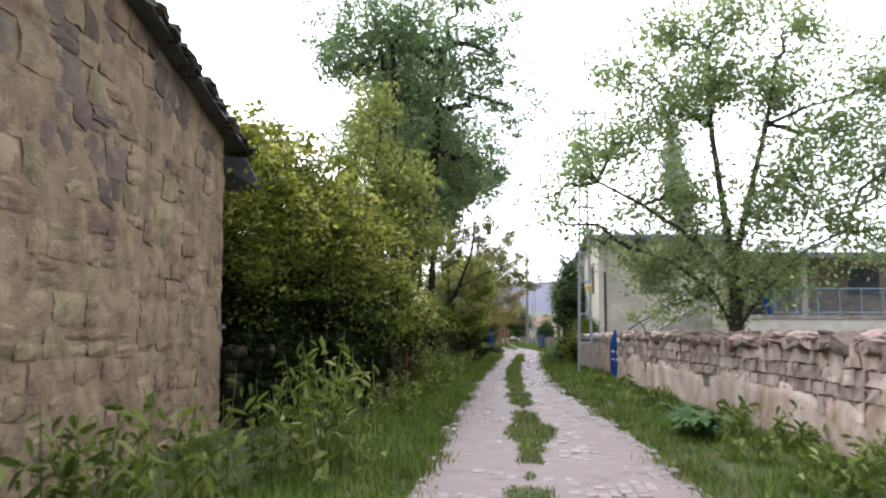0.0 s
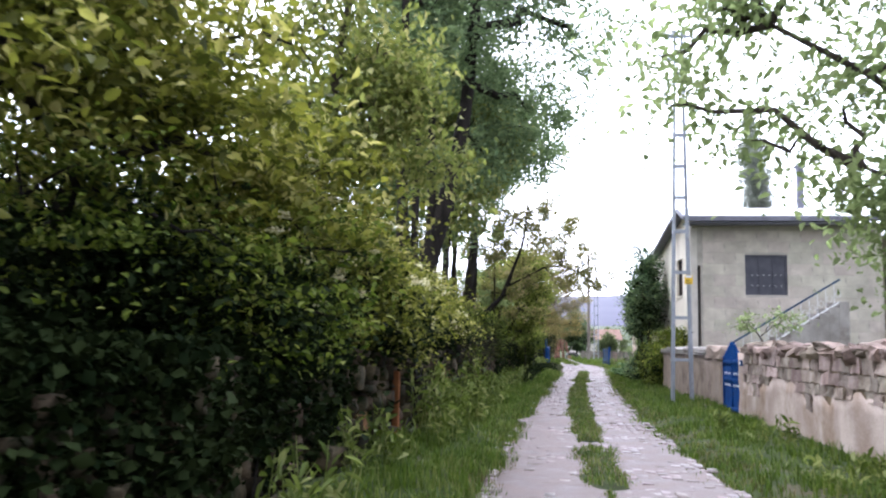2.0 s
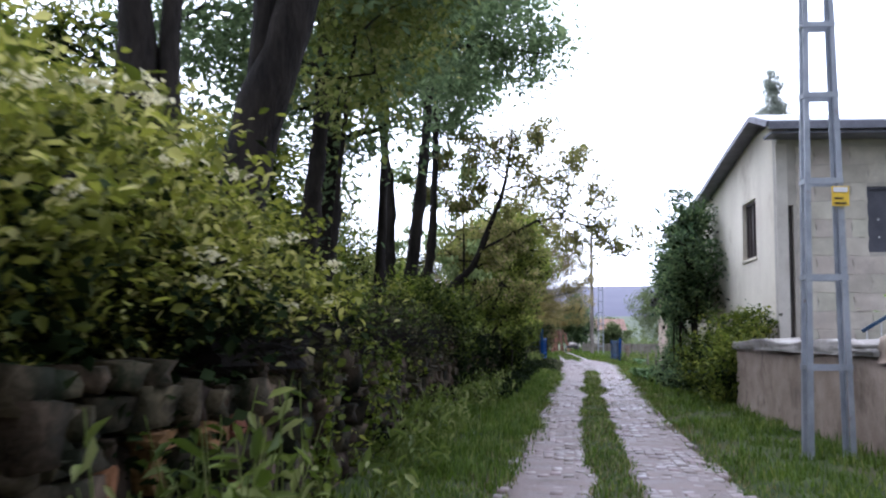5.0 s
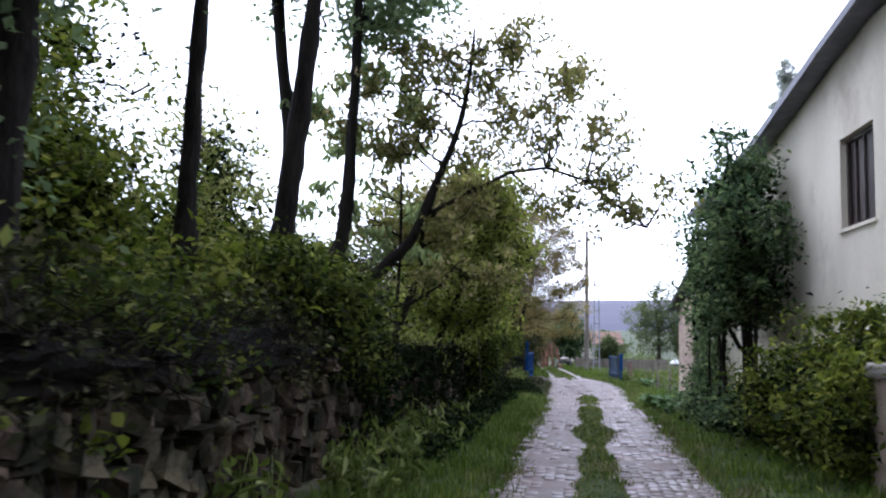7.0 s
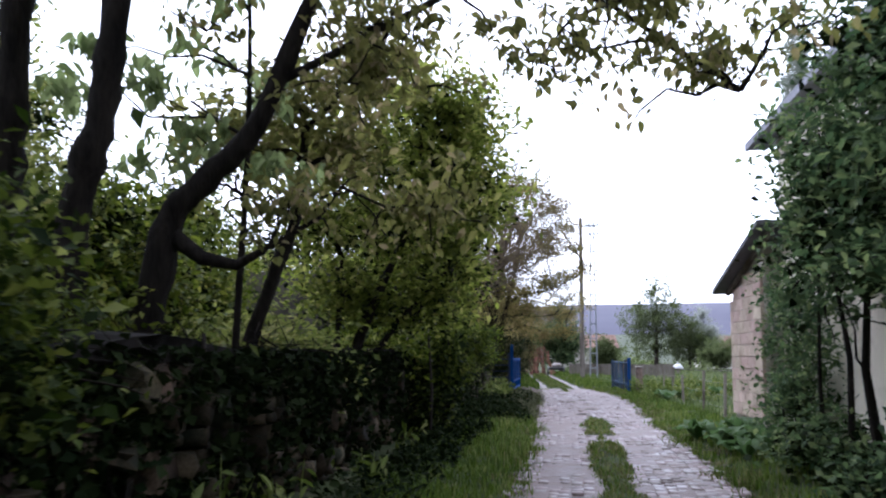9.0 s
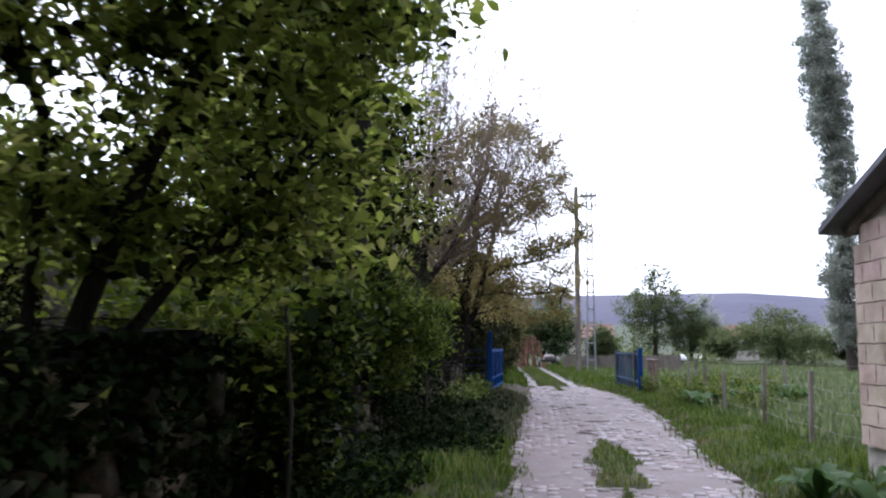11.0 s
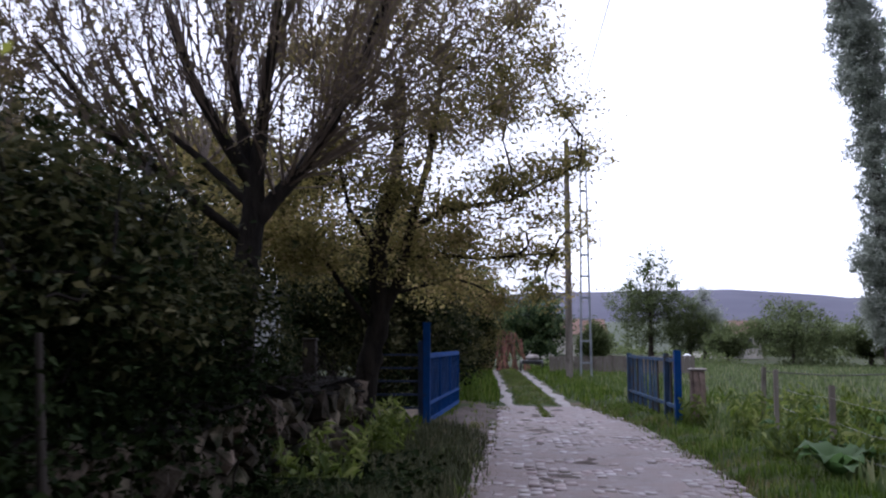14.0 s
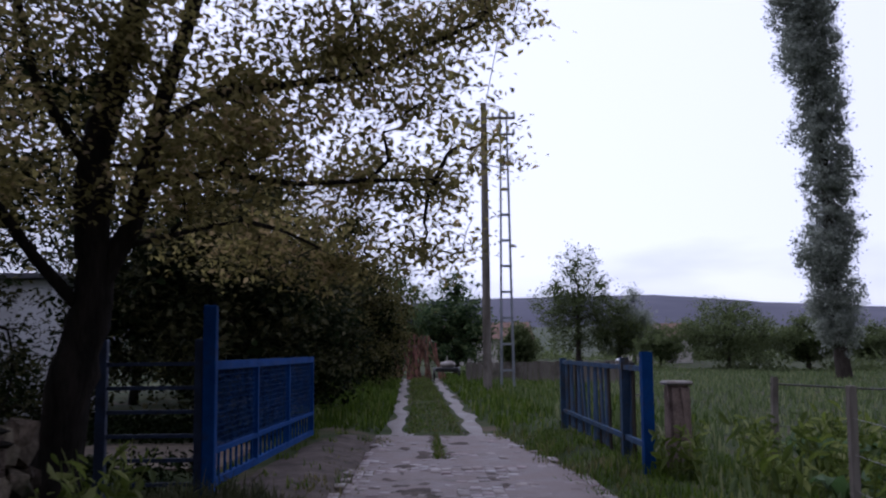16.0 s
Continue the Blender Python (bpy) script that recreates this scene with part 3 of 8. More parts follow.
def stone_mesh(name, rng, material, rough=0.16, rounding=0.78):
    """A block of unit size with knocked-off edges: 26 points, 48 triangles."""
    V, index = [], {}
    for i in (-1, 0, 1):
        for j in (-1, 0, 1):
            for k in (-1, 0, 1):
                if (i, j, k) == (0, 0, 0):
                    continue
                p = np.array((i, j, k), dtype=float)
                q = p * (1 if abs(i) + abs(j) + abs(k) == 1 else (0.93 if abs(i) + abs(j) + abs(k) == 2 else rounding + 0.1))
                index[(i, j, k)] = len(V)
                V.append(0.5 * q * (1 + rough * (rng.random(3) - 0.5)))
    F = []
    for ax in range(3):
        for s in (-1, 1):
            for a in (-1, 0):
                for b in (-1, 0):
                    def at(u, v):
                        p = [0, 0, 0]
                        p[ax], p[(ax + 1) % 3], p[(ax + 2) % 3] = s, u, v
                        return index[tuple(p)]
                    quad = (at(a, b), at(a + 1, b), at(a + 1, b + 1), at(a, b + 1))
                    F.append(quad if s > 0 else quad[::-1])
    me = bpy.data.meshes.new(name)
    me.from_pydata([tuple(v) for v in V], [], F)
    me.materials.append(material)
    return me


def piece(name, me, parent, loc, scale, rot=(0, 0, 0)):
    ob = new(name, me)
    ob.parent = parent
    ob.location, ob.scale, ob.rotation_euler = loc, scale, rot
    return ob


def mesh_arrays(me):
    v = np.zeros(len(me.vertices) * 3, dtype=np.float32)
    me.vertices.foreach_get("co", v)
    return v.reshape(-1, 3), np.array([tuple(p.vertices) for p in me.polygons])


def many(name, templates, items, material, parent, kind="stuff"):
    """Pieces joined in one mesh: items of (template index, place, scale, turn about z)."""
    VV, FF, n = [], [], 0
    arr = [mesh_arrays(t) for t in templates]
    for k, loc, sc, rot in items:
        v, f = arr[k]
        c, s = math.cos(rot), math.sin(rot)
        w = v * np.asarray(sc, dtype=np.float32)
        w = np.stack([w[:, 0] * c - w[:, 1] * s, w[:, 0] * s + w[:, 1] * c, w[:, 2]], 1) + np.asarray(loc, dtype=np.float32)
        VV.append(w)
        FF.append(f + n)
        n += len(v)
    return raw(name, np.concatenate(VV), np.concatenate(FF), material, parent, kind)

# ---- ground, road bed, hills ----
RL = ([-12, 7.5, 12.6, 23, 26, 33, 39, 47, 50, 56, 61, 66, 69.5, 74, 100], [-0.8, -0.52, -0.32, 0.04, 0.24, 0.62, 1.0, 1.46, 1.66, 1.78, 2.12, 2.28, 2.4, 2.52, 2.4])
RR = ([-12, 7.5, 12.6, 22, 26, 33.5, 39, 45, 51, 55.7, 60, 64.6, 68, 72, 100], [1.7, 1.95, 2.1, 2.1, 2.22, 2.66, 3.05, 3.5, 3.85, 4.25, 4.55, 4.6, 4.25, 4.08, 4.1])
STRIP = ([5, 7.5, 12.6, 23, 26, 33, 39, 45, 50.8, 57, 66, 72, 100], [0.4, 0.47, 0.8, 1.08, 1.2, 1.52, 1.95, 2.35, 2.76, 3.05, 3.2, 3.25, 3.2])


def strip_half(y):
    """Half width of the grass between the wheel tracks; bare here and there."""
    w = 0.27 + 0.22 * noise.noise(Vector((y * 0.45, 4.0, 0))) + 0.12 * noise.noise(Vector((y * 1.7, 9.0, 0)))
    if 8.0 < y < 9.2 or 15.0 < y < 16.6 or 19.5 < y < 20.4 or 47.2 < y < 48.6:
        w -= 0.22
    if 52.5 < y < 69:
        w = 0.0 if y < 66 else 0.12
    if y >= 69:
        w = 0.42
    return max(0.0, w)


def ground_z(x, y):
    l, r = np.interp(y, *RL), np.interp(y, *RR)
    out = max(l - x, x - r, 0.0)
    n = noise.noise(Vector((x * 0.8, y * 0.8, 0))) * 0.04 + noise.noise(Vector((x * 3, y * 3, 5))) * 0.015
    z = -0.045 + min(1.0, out / 0.35) * (0.085 + n)
    if out == 0:
        h = strip_half(y)
        d = abs(x - np.interp(y, *STRIP))
        if h > 0.02 and d < h:
            z += 0.075 * min(1.0, (h - d) / 0.12) * (1 + n * 6)
    if x > 5.5:
        z -= min(1.0, 0.02 * (x - 5.5))
    if x < l - 1.0 and y < 62:
        z += min(0.12, 0.06 * (l - 1.0 - x))
    if abs(x) > 60 or y > 140:
        z += 0.8 * noise.noise(Vector((x * 0.01, y * 0.01, 3)))
    return z


gx = np.concatenate([[-2500, -1200, -500, -200, -80, -40, -20, -12, -8], np.arange(-6, 8.01, 0.16), [9, 11, 14, 18, 24, 32, 45, 70, 120, 240, 500, 1200, 2500]])
gy = np.concatenate([[-600, -150, -50, -20], np.arange(-10, 5, 1.0), np.arange(5, 76, 0.22), np.arange(76, 110, 0.8), [113, 118, 125, 135, 150, 180, 230, 320, 480, 800, 1400, 2600]])
verts = [(x, y, ground_z(x, y)) for y in gy for x in gx]
nx = len(gx)
faces = [(j * nx + i, j * nx + i + 1, (j + 1) * nx + i + 1, (j + 1) * nx + i) for j in range(len(gy) - 1) for i in range(nx - 1)]
ground = raw("ground", verts, faces, GRASS_SOIL, None, "structure", True)
tagged(ground, "grassy village ground with worn soil and meadow", "ground")

# mud bed that the pavers lie in
by = np.arange(-10, 69.6, 0.5)
verts, faces = [], []
for j, y in enumerate(by):
    l, r = np.interp(y, *RL) - 0.02, np.interp(y, *RR) + 0.02
    for i in range(9):
        x = l + (r - l) * i / 8
        verts.append((x, y, -0.036 + 0.006 * noise.noise(Vector((x * 4, y * 4, 9)))))
for j in range(len(by) - 1):
    for i in range(8):
        faces.append((j * 9 + i, j * 9 + i + 1, j * 9 + 10 + i, j * 9 + 9 + i))
road = raw("road", verts, faces, MUD, None, "structure", True)
tagged(road, "narrow wet village lane of small concrete pavers in mud", "road")

# thin mud that lies over and between the pavers
fy_, verts, faces = np.arange(5.0, 69.0, 0.16), [], []
for y in fy_:
    l, r = np.interp(y, *RL) + 0.02, np.interp(y, *RR) - 0.02
    bias = float(np.interp(y, (5, 18, 25, 36, 48, 55, 60, 69), (0.004, 0.004, 0.0, -0.006, -0.005, 0.001, 0.004, 0.004)))
    for i in range(17):
        x = l + (r - l) * i / 16
        side = 0.007 if (i < 8 and 8 < y < 52) else 0.0
        z = bias + side + 0.014 * noise.noise(Vector((x * 1.5, y * 0.7, 21))) + 0.008 * noise.noise(Vector((x * 5, y * 3.5, 22)))
        verts.append((x, y, z if 0 < i < 16 else -0.04))
for j in range(len(fy_) - 1):
    for i in range(16):
        faces.append((j * 17 + i, j * 17 + i + 1, j * 17 + 18 + i, j * 17 + 17 + i))
raw("mud_film", verts, faces, MUD_FILM, road, "", True)

# dark loose soil left along the middle where the grass strip ends
sy, verts, faces = np.arange(49.0, 69.5, 0.07), [], []
for y in sy:
    c = np.interp(y, *STRIP) + 0.12 * noise.noise(Vector((y * 0.5, 1, 40)))
    for i in range(25):
        u = (i / 12 - 1)
        x = c + 0.62 * u
        body = noise.noise(Vector((x * 2.0, y * 1.0, 41))) + 0.7 * noise.noise(Vector((x * 5.5, y * 4.0, 42))) - 0.75 * u * u + 0.02 + 0.25 * (y > 63)
        lump = 0.014 * noise.noise(Vector((x * 14, y * 14, 43)))
        verts.append((x, y, -0.02 + 0.055 * max(-0.4, min(0.75, body)) + (lump if body > 0 else 0)))
for j in range(len(sy) - 1):
    for i in range(24):
        faces.append((j * 25 + i, j * 25 + i + 1, j * 25 + 26 + i, j * 25 + 25 + i))
raw("loose_soil", verts, faces, SOIL, road, "", True)

# trodden mud between the blue gate and the lane
ay, verts, faces = np.arange(60.6, 69.0, 0.2), [], []
for y in ay:
    l = np.interp(y, *RL)
    a = l - np.interp(y, (60.6, 62.5, 67.5, 69.0), (0.15, 1.0, 0.75, 0.1)) - 0.25 * noise.noise(Vector((y * 0.9, 2, 70)))
    for i in range(9):
        x = a + (l + 0.1 - a) * i / 8
        verts.append((x, y, max(ground_z(x, y), -0.03) + (0.03 + 0.02 * noise.noise(Vector((x * 3, y * 3, 71))) if 0 < i < 8 else -0.03)))
for j in range(len(ay) - 1):
    for i in range(8):
        faces.append((j * 9 + i, j * 9 + i + 1, j * 9 + 10 + i, j * 9 + 9 + i))
raw("mud_apron", verts, faces, SOIL, road, "", True)

# two bare wheel tracks beyond the gates
for k, (side, half) in enumerate((((2.68, 2.62, 2.58), 0.15), ((3.88, 3.86, 3.9), 0.17))):
    verts, faces = [], []
    ty = np.arange(68.6, 97, 0.5)
    for y in ty:
        c = np.interp(y, (69, 80, 97), side) + 0.05 * math.sin(y * 1.3 + k)
        h = half * (1 + 0.35 * math.sin(y * 2.3 + 2 * k))
        for i in range(5):
            x = c - h + 2 * h * i / 4
            verts.append((x, y, ground_z(x, y) + (0.012 if 0 < i < 4 else -0.01)))
    for j in range(len(ty) - 1):
        for i in range(4):
            faces.append((j * 5 + i, j * 5 + i + 1, j * 5 + 6 + i, j * 5 + 5 + i))
    tagged(raw("wheel_track", verts, faces, MUD, None, "structure", True), "bare muddy wheel track worn through the grass", "track")


def ridge(name, label, y0, y1, xs, tops, material):
    verts, faces = [], []
    m = 60
    for j in range(7):
        for i in range(m + 1):
            x = xs[0] + (xs[-1] - xs[0]) * i / m
            h = np.interp(x, xs, tops) * math.sin(j / 6 * math.pi / 2)
            h *= 1 + 0.06 * noise.noise(Vector((x * 0.006, j * 0.6, y0)))
            verts.append((x, y0 + (y1 - y0) * j / 6, h - 4 * (j == 0)))
    for j in range(6):
        for i in range(m):
            a = j * (m + 1) + i
            faces.append((a, a + 1, a + m + 2, a + m + 1))
    ob = raw(name, verts, faces, material, None, "structure", True)
    return tagged(ob, label, "hill")


ridge("hill_far", "long low hill with distance haze put into its slate colour", 1000, 1500, (-1400, -300, 0, 140, 365, 440, 526, 743, 1000, 1700), (34, 53, 72, 79, 83, 79, 68, 61, 69, 53), HILL)
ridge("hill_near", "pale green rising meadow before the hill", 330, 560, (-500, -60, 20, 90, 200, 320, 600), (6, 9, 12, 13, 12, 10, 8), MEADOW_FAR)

# ---- barn of brown tuff at the start of the lane ----
rng = np.random.default_rng(3)
barn = thing("barn", -3.0, 4.0, 0, "old barn of brown tuff blocks with a low dark roof", "barn")
BX = -2.98


def barn_top(y):
    return 3.74 + 0.165 * (11.15 - y) if y > 3 else 3.74 + 0.165 * 8.15 - 0.165 * (3 - y)


bm = bmesh.new()
prof = [(-4.5, -0.2), (11.12, -0.2), (11.12, barn_top(11.12) - 0.08), (3, barn_top(3) - 0.08), (-4.5, barn_top(-4.5) - 0.08)]
a = [bm.verts.new(local(barn, (BX - 0.042, y, z))) for y, z in prof]
b = [bm.verts.new(local(barn, (-8.5, y, z))) for y, z in prof]
bm.faces.new(a)
bm.faces.new(b[::-1])
for i in range(5):
    j = (i + 1) % 5
    bm.faces.new((a[j], a[i], b[i], b[j]))
bmesh.ops.recalc_face_normals(bm, faces=bm.faces[:])
barn_wall = part("wall", bm, MORTAR, barn)
# uneven mud mortar smeared between and over the edges of the stones
my, mz = np.arange(5.0, 11.13, 0.06), np.linspace(0.0, 1.0, 78)
verts = [local(barn, (BX - 0.020 + 0.024 * noise.noise(Vector((y * 1.7, q * 9, 5))) + 0.016 * noise.noise(Vector((y * 6, q * 34, 6))), min(y, 11.118), -0.05 + q * (barn_top(y) - 0.06))) for y in my for q in mz]
nz = len(mz)
raw("mortar", verts, [(j * nz + i, (j + 1) * nz + i, (j + 1) * nz + i + 1, j * nz + i + 1) for j in range(len(my) - 1) for i in range(nz - 1)], MORTAR, barn_wall, "", True)
bm = bmesh.new()
for y0, y1 in ((3.0, 11.75), (3.0, -5.1)):
    z0, z1 = barn_top(3), barn_top(y1) if y1 > 3 else barn_top(y1)
    vs = [bm.verts.new(local(barn, p)) for p in ((BX + 0.16, y0, z0), (-8.7, y0, z0), (-8.7, y1, z1), (BX + 0.16, y1, z1))]
    ws = [bm.verts.new(local(barn, p)) for p in ((BX + 0.16, y0, z0 - 0.1), (-8.7, y0, z0 - 0.1), (-8.7, y1, z1 - 0.1), (BX + 0.16, y1, z1 - 0.1))]
    bm.faces.new(vs)
    bm.faces.new(ws[::-1])
    for i in range(4):
        j = (i + 1) % 4
        bm.faces.new((vs[i], ws[i], ws[j], vs[j]))
bmesh.ops.recalc_face_normals(bm, faces=bm.faces[:])
part("roof", bm, ROOF_DARK, barn, "dark sheet roof with a thin verge")
bm = bmesh.new()
top = [(-3.35, 11.2, 3.5), (-2.83, 11.5, 3.47), (-2.67, 11.75, 3.10), (-3.45, 11.6, 3.10)]
a = [bm.verts.new(local(barn, p)) for p in top]
b = [bm.verts.new(v.co + Vector((0, 0.03, 0.012))) for v in a]
bm.faces.new(a)
bm.faces.new(b[::-1])
for i in range(4):
    j = (i + 1) % 4
    bm.faces.new((a[j], a[i], b[i], b[j]))
bmesh.ops.recalc_face_normals(bm, faces=bm.faces[:])
part("loose_sheet", bm, ROOF_DARK, barn, "loose dark roof sheet hanging at the corner")
bm = bmesh.new()
beam(bm, local(barn, (BX - 0.3, 10.2, 1.36)), local(barn, (BX + 0.02, 11.1, 1.36)), 0.06, 0.05)
part("lintel_bar", bm, DARK_STEEL, barn)

# ---- house of pale blocks on the other side ----
HX, HY, HE = 5.0, 36.0, 47.2
house = thing("house", 8.0, 40.0, 0, "two-storey village house of pale pumice blocks with a cream plastered side", "house")
ho = house.location


def roof_z(y):
    return float(np.interp(y, (35.5, 36.7, 38.6, 41.9, 48.0), (5.0, 5.38, 5.15, 4.68, 4.30)))


def wall_with_holes(name, axis, at, thick, u0, u1, z0, ztop, holes, material, parent, off):
    """A wall in the plane axis = at, cut into panels round its openings; ztop(u) gives its upper edge."""
    us = sorted({u0, u1, *[h[0] for h in holes], *[h[1] for h in holes]})
    more = []
    for a, b in zip(us, us[1:]):
        k = max(1, int((b - a) / 1.2))
        more += [a + (b - a) * i / k for i in range(k)]
    us = more + [us[-1]]
    bm = bmesh.new()
    for a, b in zip(us, us[1:]):
        spans = [(z0, None)]
        for h in holes:
            if h[0] <= a + 1e-6 and b <= h[1] + 1e-6:
                spans = [(z0, h[2]), (h[3], None)]
        for lo, hi in spans:
            za, zb = (hi, hi) if hi is not None else (ztop(a), ztop(b))
            ring = [(a, lo), (b, lo), (b, zb), (a, za)]
            front, rear = [], []
            for u, z in ring:
                p, q = ((at, u, z), (at + thick, u, z)) if axis == "x" else ((u, at, z), (u, at + thick, z))
                front.append(bm.verts.new(Vector(p) - Vector(off)))
                rear.append(bm.verts.new(Vector(q) - Vector(off)))
            bm.faces.new(front)
            bm.faces.new(rear[::-1])
            for i in range(4):
                j = (i + 1) % 4
                bm.faces.new((front[j], front[i], rear[i], rear[j]))
    bmesh.ops.remove_doubles(bm, verts=bm.verts[:], dist=0.0005)
    bmesh.ops.recalc_face_normals(bm, faces=bm.faces[:])
    return part(name, bm, material, parent)


SIDE_WIN, SIDE_WIN2 = (37.6, 38.72, 2.82, 3.97), (43.2, 44.2, 2.7, 3.6)
FRONT_WIN = (6.53, 7.73, 2.76, 3.93)
wall_with_holes("side_wall", "x", HX, 0.3, HY + 0.3, HE, -0.1, lambda u: roof_z(u) - 0.1, [SIDE_WIN], CREAM, house, ho)
front_wall = wall_with_holes("front_wall", "y", HY, 0.3, HX, 10.4, -0.1, lambda u: 4.82, [FRONT_WIN, (5.14, 5.26, 1.0, 3.6)], BLOCK_JOINT, house, ho)
bm = bmesh.new()
cuboid(bm, HX - 0.03, HX + 0.16, HY - 0.03, HY - 0.004, 0.0, 4.7, 0.0, ho)
part("corner_render", bm, CORNER_WHITE, house, "smooth pale rendered corner strip")
bm = bmesh.new()
cuboid(bm, 5.14, 5.26, HY + 0.1, HY + 0.16, 1.0, 3.6, 0.0, ho)
part("downpipe_recess", bm, DARK_STEEL, house, "dark narrow vertical recess")
bm = bmesh.new()
cuboid(bm, HX + 0.3, 17.3, HE - 0.3, HE, -0.1, 4.05, 0.0, ho)
part("rear_wall", bm, CREAM, house)
bm = bmesh.new()
cuboid(bm, 17.3, 17.6, 38.0, HE, -0.1, 4.2, 0.0, ho)
part("end_wall", bm, CREAM, house)
# porch wing: raised floor on a whitewashed base under a lower roof
bm = bmesh.new()
cuboid(bm, 10.4, 17.3, 38.0, 38.3, 1.95, 4.75, 0.0, ho)
part("porch_back_wall", bm, MUD_RENDER, house)
bm = bmesh.new()
cuboid(bm, 10.4, 17.4, 35.8, 38.0, 1.80, 1.95, 0.0, ho)
part("porch_floor", bm, CONCRETE, house)
bm = bmesh.new()
cuboid(bm, 10.4, 17.4, 35.84, 38.0, -0.1, 1.796, 0.0, ho)
part("porch_base", bm, CORNER_WHITE, house, "whitewashed porch base")
for x in (12.7, 16.6):
    bm = bmesh.new()
    cuboid(bm, x, x + 0.22, 35.95, 36.17, 1.95, 4.3, 0.01, ho)
    part("porch_column", bm, CORNER_WHITE, house)
bm = bmesh.new()
cuboid(bm, 15.3, 16.5, 37.95, 37.996, 2.8, 3.9, 0.0, ho)
part("porch_window", bm, SHUTTER, house)
bm = bmesh.new()
cuboid(bm, 11.2, 12.05, 37.94, 37.996, 1.96, 3.9, 0.0, ho)
part("door", bm, SHUTTER, house, "dark metal door")
porch_rail = new("porch_railing")
porch_rail.parent = house
tagged(porch_rail, "pale grey-blue steel railing with wire mesh infill")
for z in (2.96, 2.05):
    bm = bmesh.new()
    beam(bm, local(house, (11.6, 35.85, z)), local(house, (17.35, 35.85, z)), 0.05, 0.05)
    part("rail", bm, BLUE_PALE, porch_rail)
for i in range(8):
    x = 11.65 + i * 0.81
    bm = bmesh.new()
    beam(bm, local(house, (x, 35.85, 1.95)), local(house, (x, 35.85, 2.96)), 0.04, 0.04)
    part("baluster", bm, BLUE_PALE, porch_rail)
mesh_wires = [([local(house, (11.65 + 0.09 * i, 35.85, 2.05)), local(house, (11.65 + 0.09 * i, 35.85, 2.95))], [0.006, 0.006]) for i in range(63)]
mesh_wires += [([local(house, (11.65, 35.85, 2.14 + 0.09 * i)), local(house, (17.3, 35.85, 2.14 + 0.09 * i))], [0.006, 0.006]) for i in range(9)]
bundle("wire_mesh", mesh_wires, BLUE_PALE, porch_rail, 3, (0, 0, 0), "stuff")
bm = bmesh.new()
cuboid(bm, 11.2, 11.5, 35.82, 35.88, 1.98, 2.98, 0.01, ho)
part("stair_gate", bm, BLUE, porch_rail, "narrow blue metal gate leaf")
ys_p = (35.3, 36.8, 38.6, 41.9, 47.7)
zs_p = (4.28, 4.68, 5.05, 4.70, 4.32)
bm = bmesh.new()
for za in (0.0, -0.06):
    ends = [[bm.verts.new(local(house, (x, y, z + za))) for y, z in zip(ys_p, zs_p)] for x in (10.52, 17.6)]
    for i in range(4):
        quad = (ends[0][i], ends[1][i], ends[1][i + 1], ends[0][i + 1])
        bm.faces.new(quad if za == 0 else quad[::-1])
    if za == 0:
        upper = ends
for s_, e in enumerate(ends):
    for i in range(4):
        bm.faces.new((upper[s_][i], upper[s_][i + 1], e[i + 1], e[i]))
for i in (0, 4):
    bm.faces.new((upper[0][i], upper[1][i], ends[1][i], ends[0][i]))
bmesh.ops.recalc_face_normals(bm, faces=bm.faces[:])
porch_roof = part("porch_roof", bm, ROOF_TIN, house, "pale galvanised sheet roof over the porch")
bm = bmesh.new()
cuboid(bm, 10.52, 17.6, 35.22, 35.296, 4.12, 4.3, 0.0, ho)
part("fascia", bm, ROOF_EDGE, porch_roof, "grey fascia board")

# windows: set back in their openings
def closed_window(nm, axis, at, u0, u1, z0, z1, material, bars, depth=0.1):
    w = new(nm)
    w.parent = house
    bm = bmesh.new()
    if axis == "x":
        cuboid(bm, at + depth, at + depth + 0.03, u0, u1, z0, z1, 0.0, ho)
    else:
        cuboid(bm, u0, u1, at + depth, at + depth + 0.03, z0, z1, 0.0, ho)
    part("shutter", bm, material, w)
    bm = bmesh.new()
    f = 0.05
    for a0, a1, b0, b1 in ((u0, u1, z0, z0 + f), (u0, u1, z1 - f, z1), (u0, u0 + f, z0 + f, z1 - f), (u1 - f, u1, z0 + f, z1 - f)):
        if axis == "x":
            cuboid(bm, at + depth - 0.04, at + depth - 0.004, a0, a1, b0, b1, 0.0, ho)
        else:
            cuboid(bm, a0, a1, at + depth - 0.04, at + depth - 0.004, b0, b1, 0.0, ho)
    part("frame", bm, material, w)
    for k in range(bars):
        t = u0 + (u1 - u0) * (k + 1) / (bars + 1)
        bm = bmesh.new()
        if axis == "x":
            cuboid(bm, at + depth - 0.03, at + depth - 0.006, t - 0.012, t + 0.012, z0 + f, z1 - f, 0.0, ho)
        else:
            cuboid(bm, t - 0.012, t + 0.012, at + depth - 0.03, at + depth - 0.006, z0 + f, z1 - f, 0.0, ho)
        part("bar", bm, material, w)
    return w


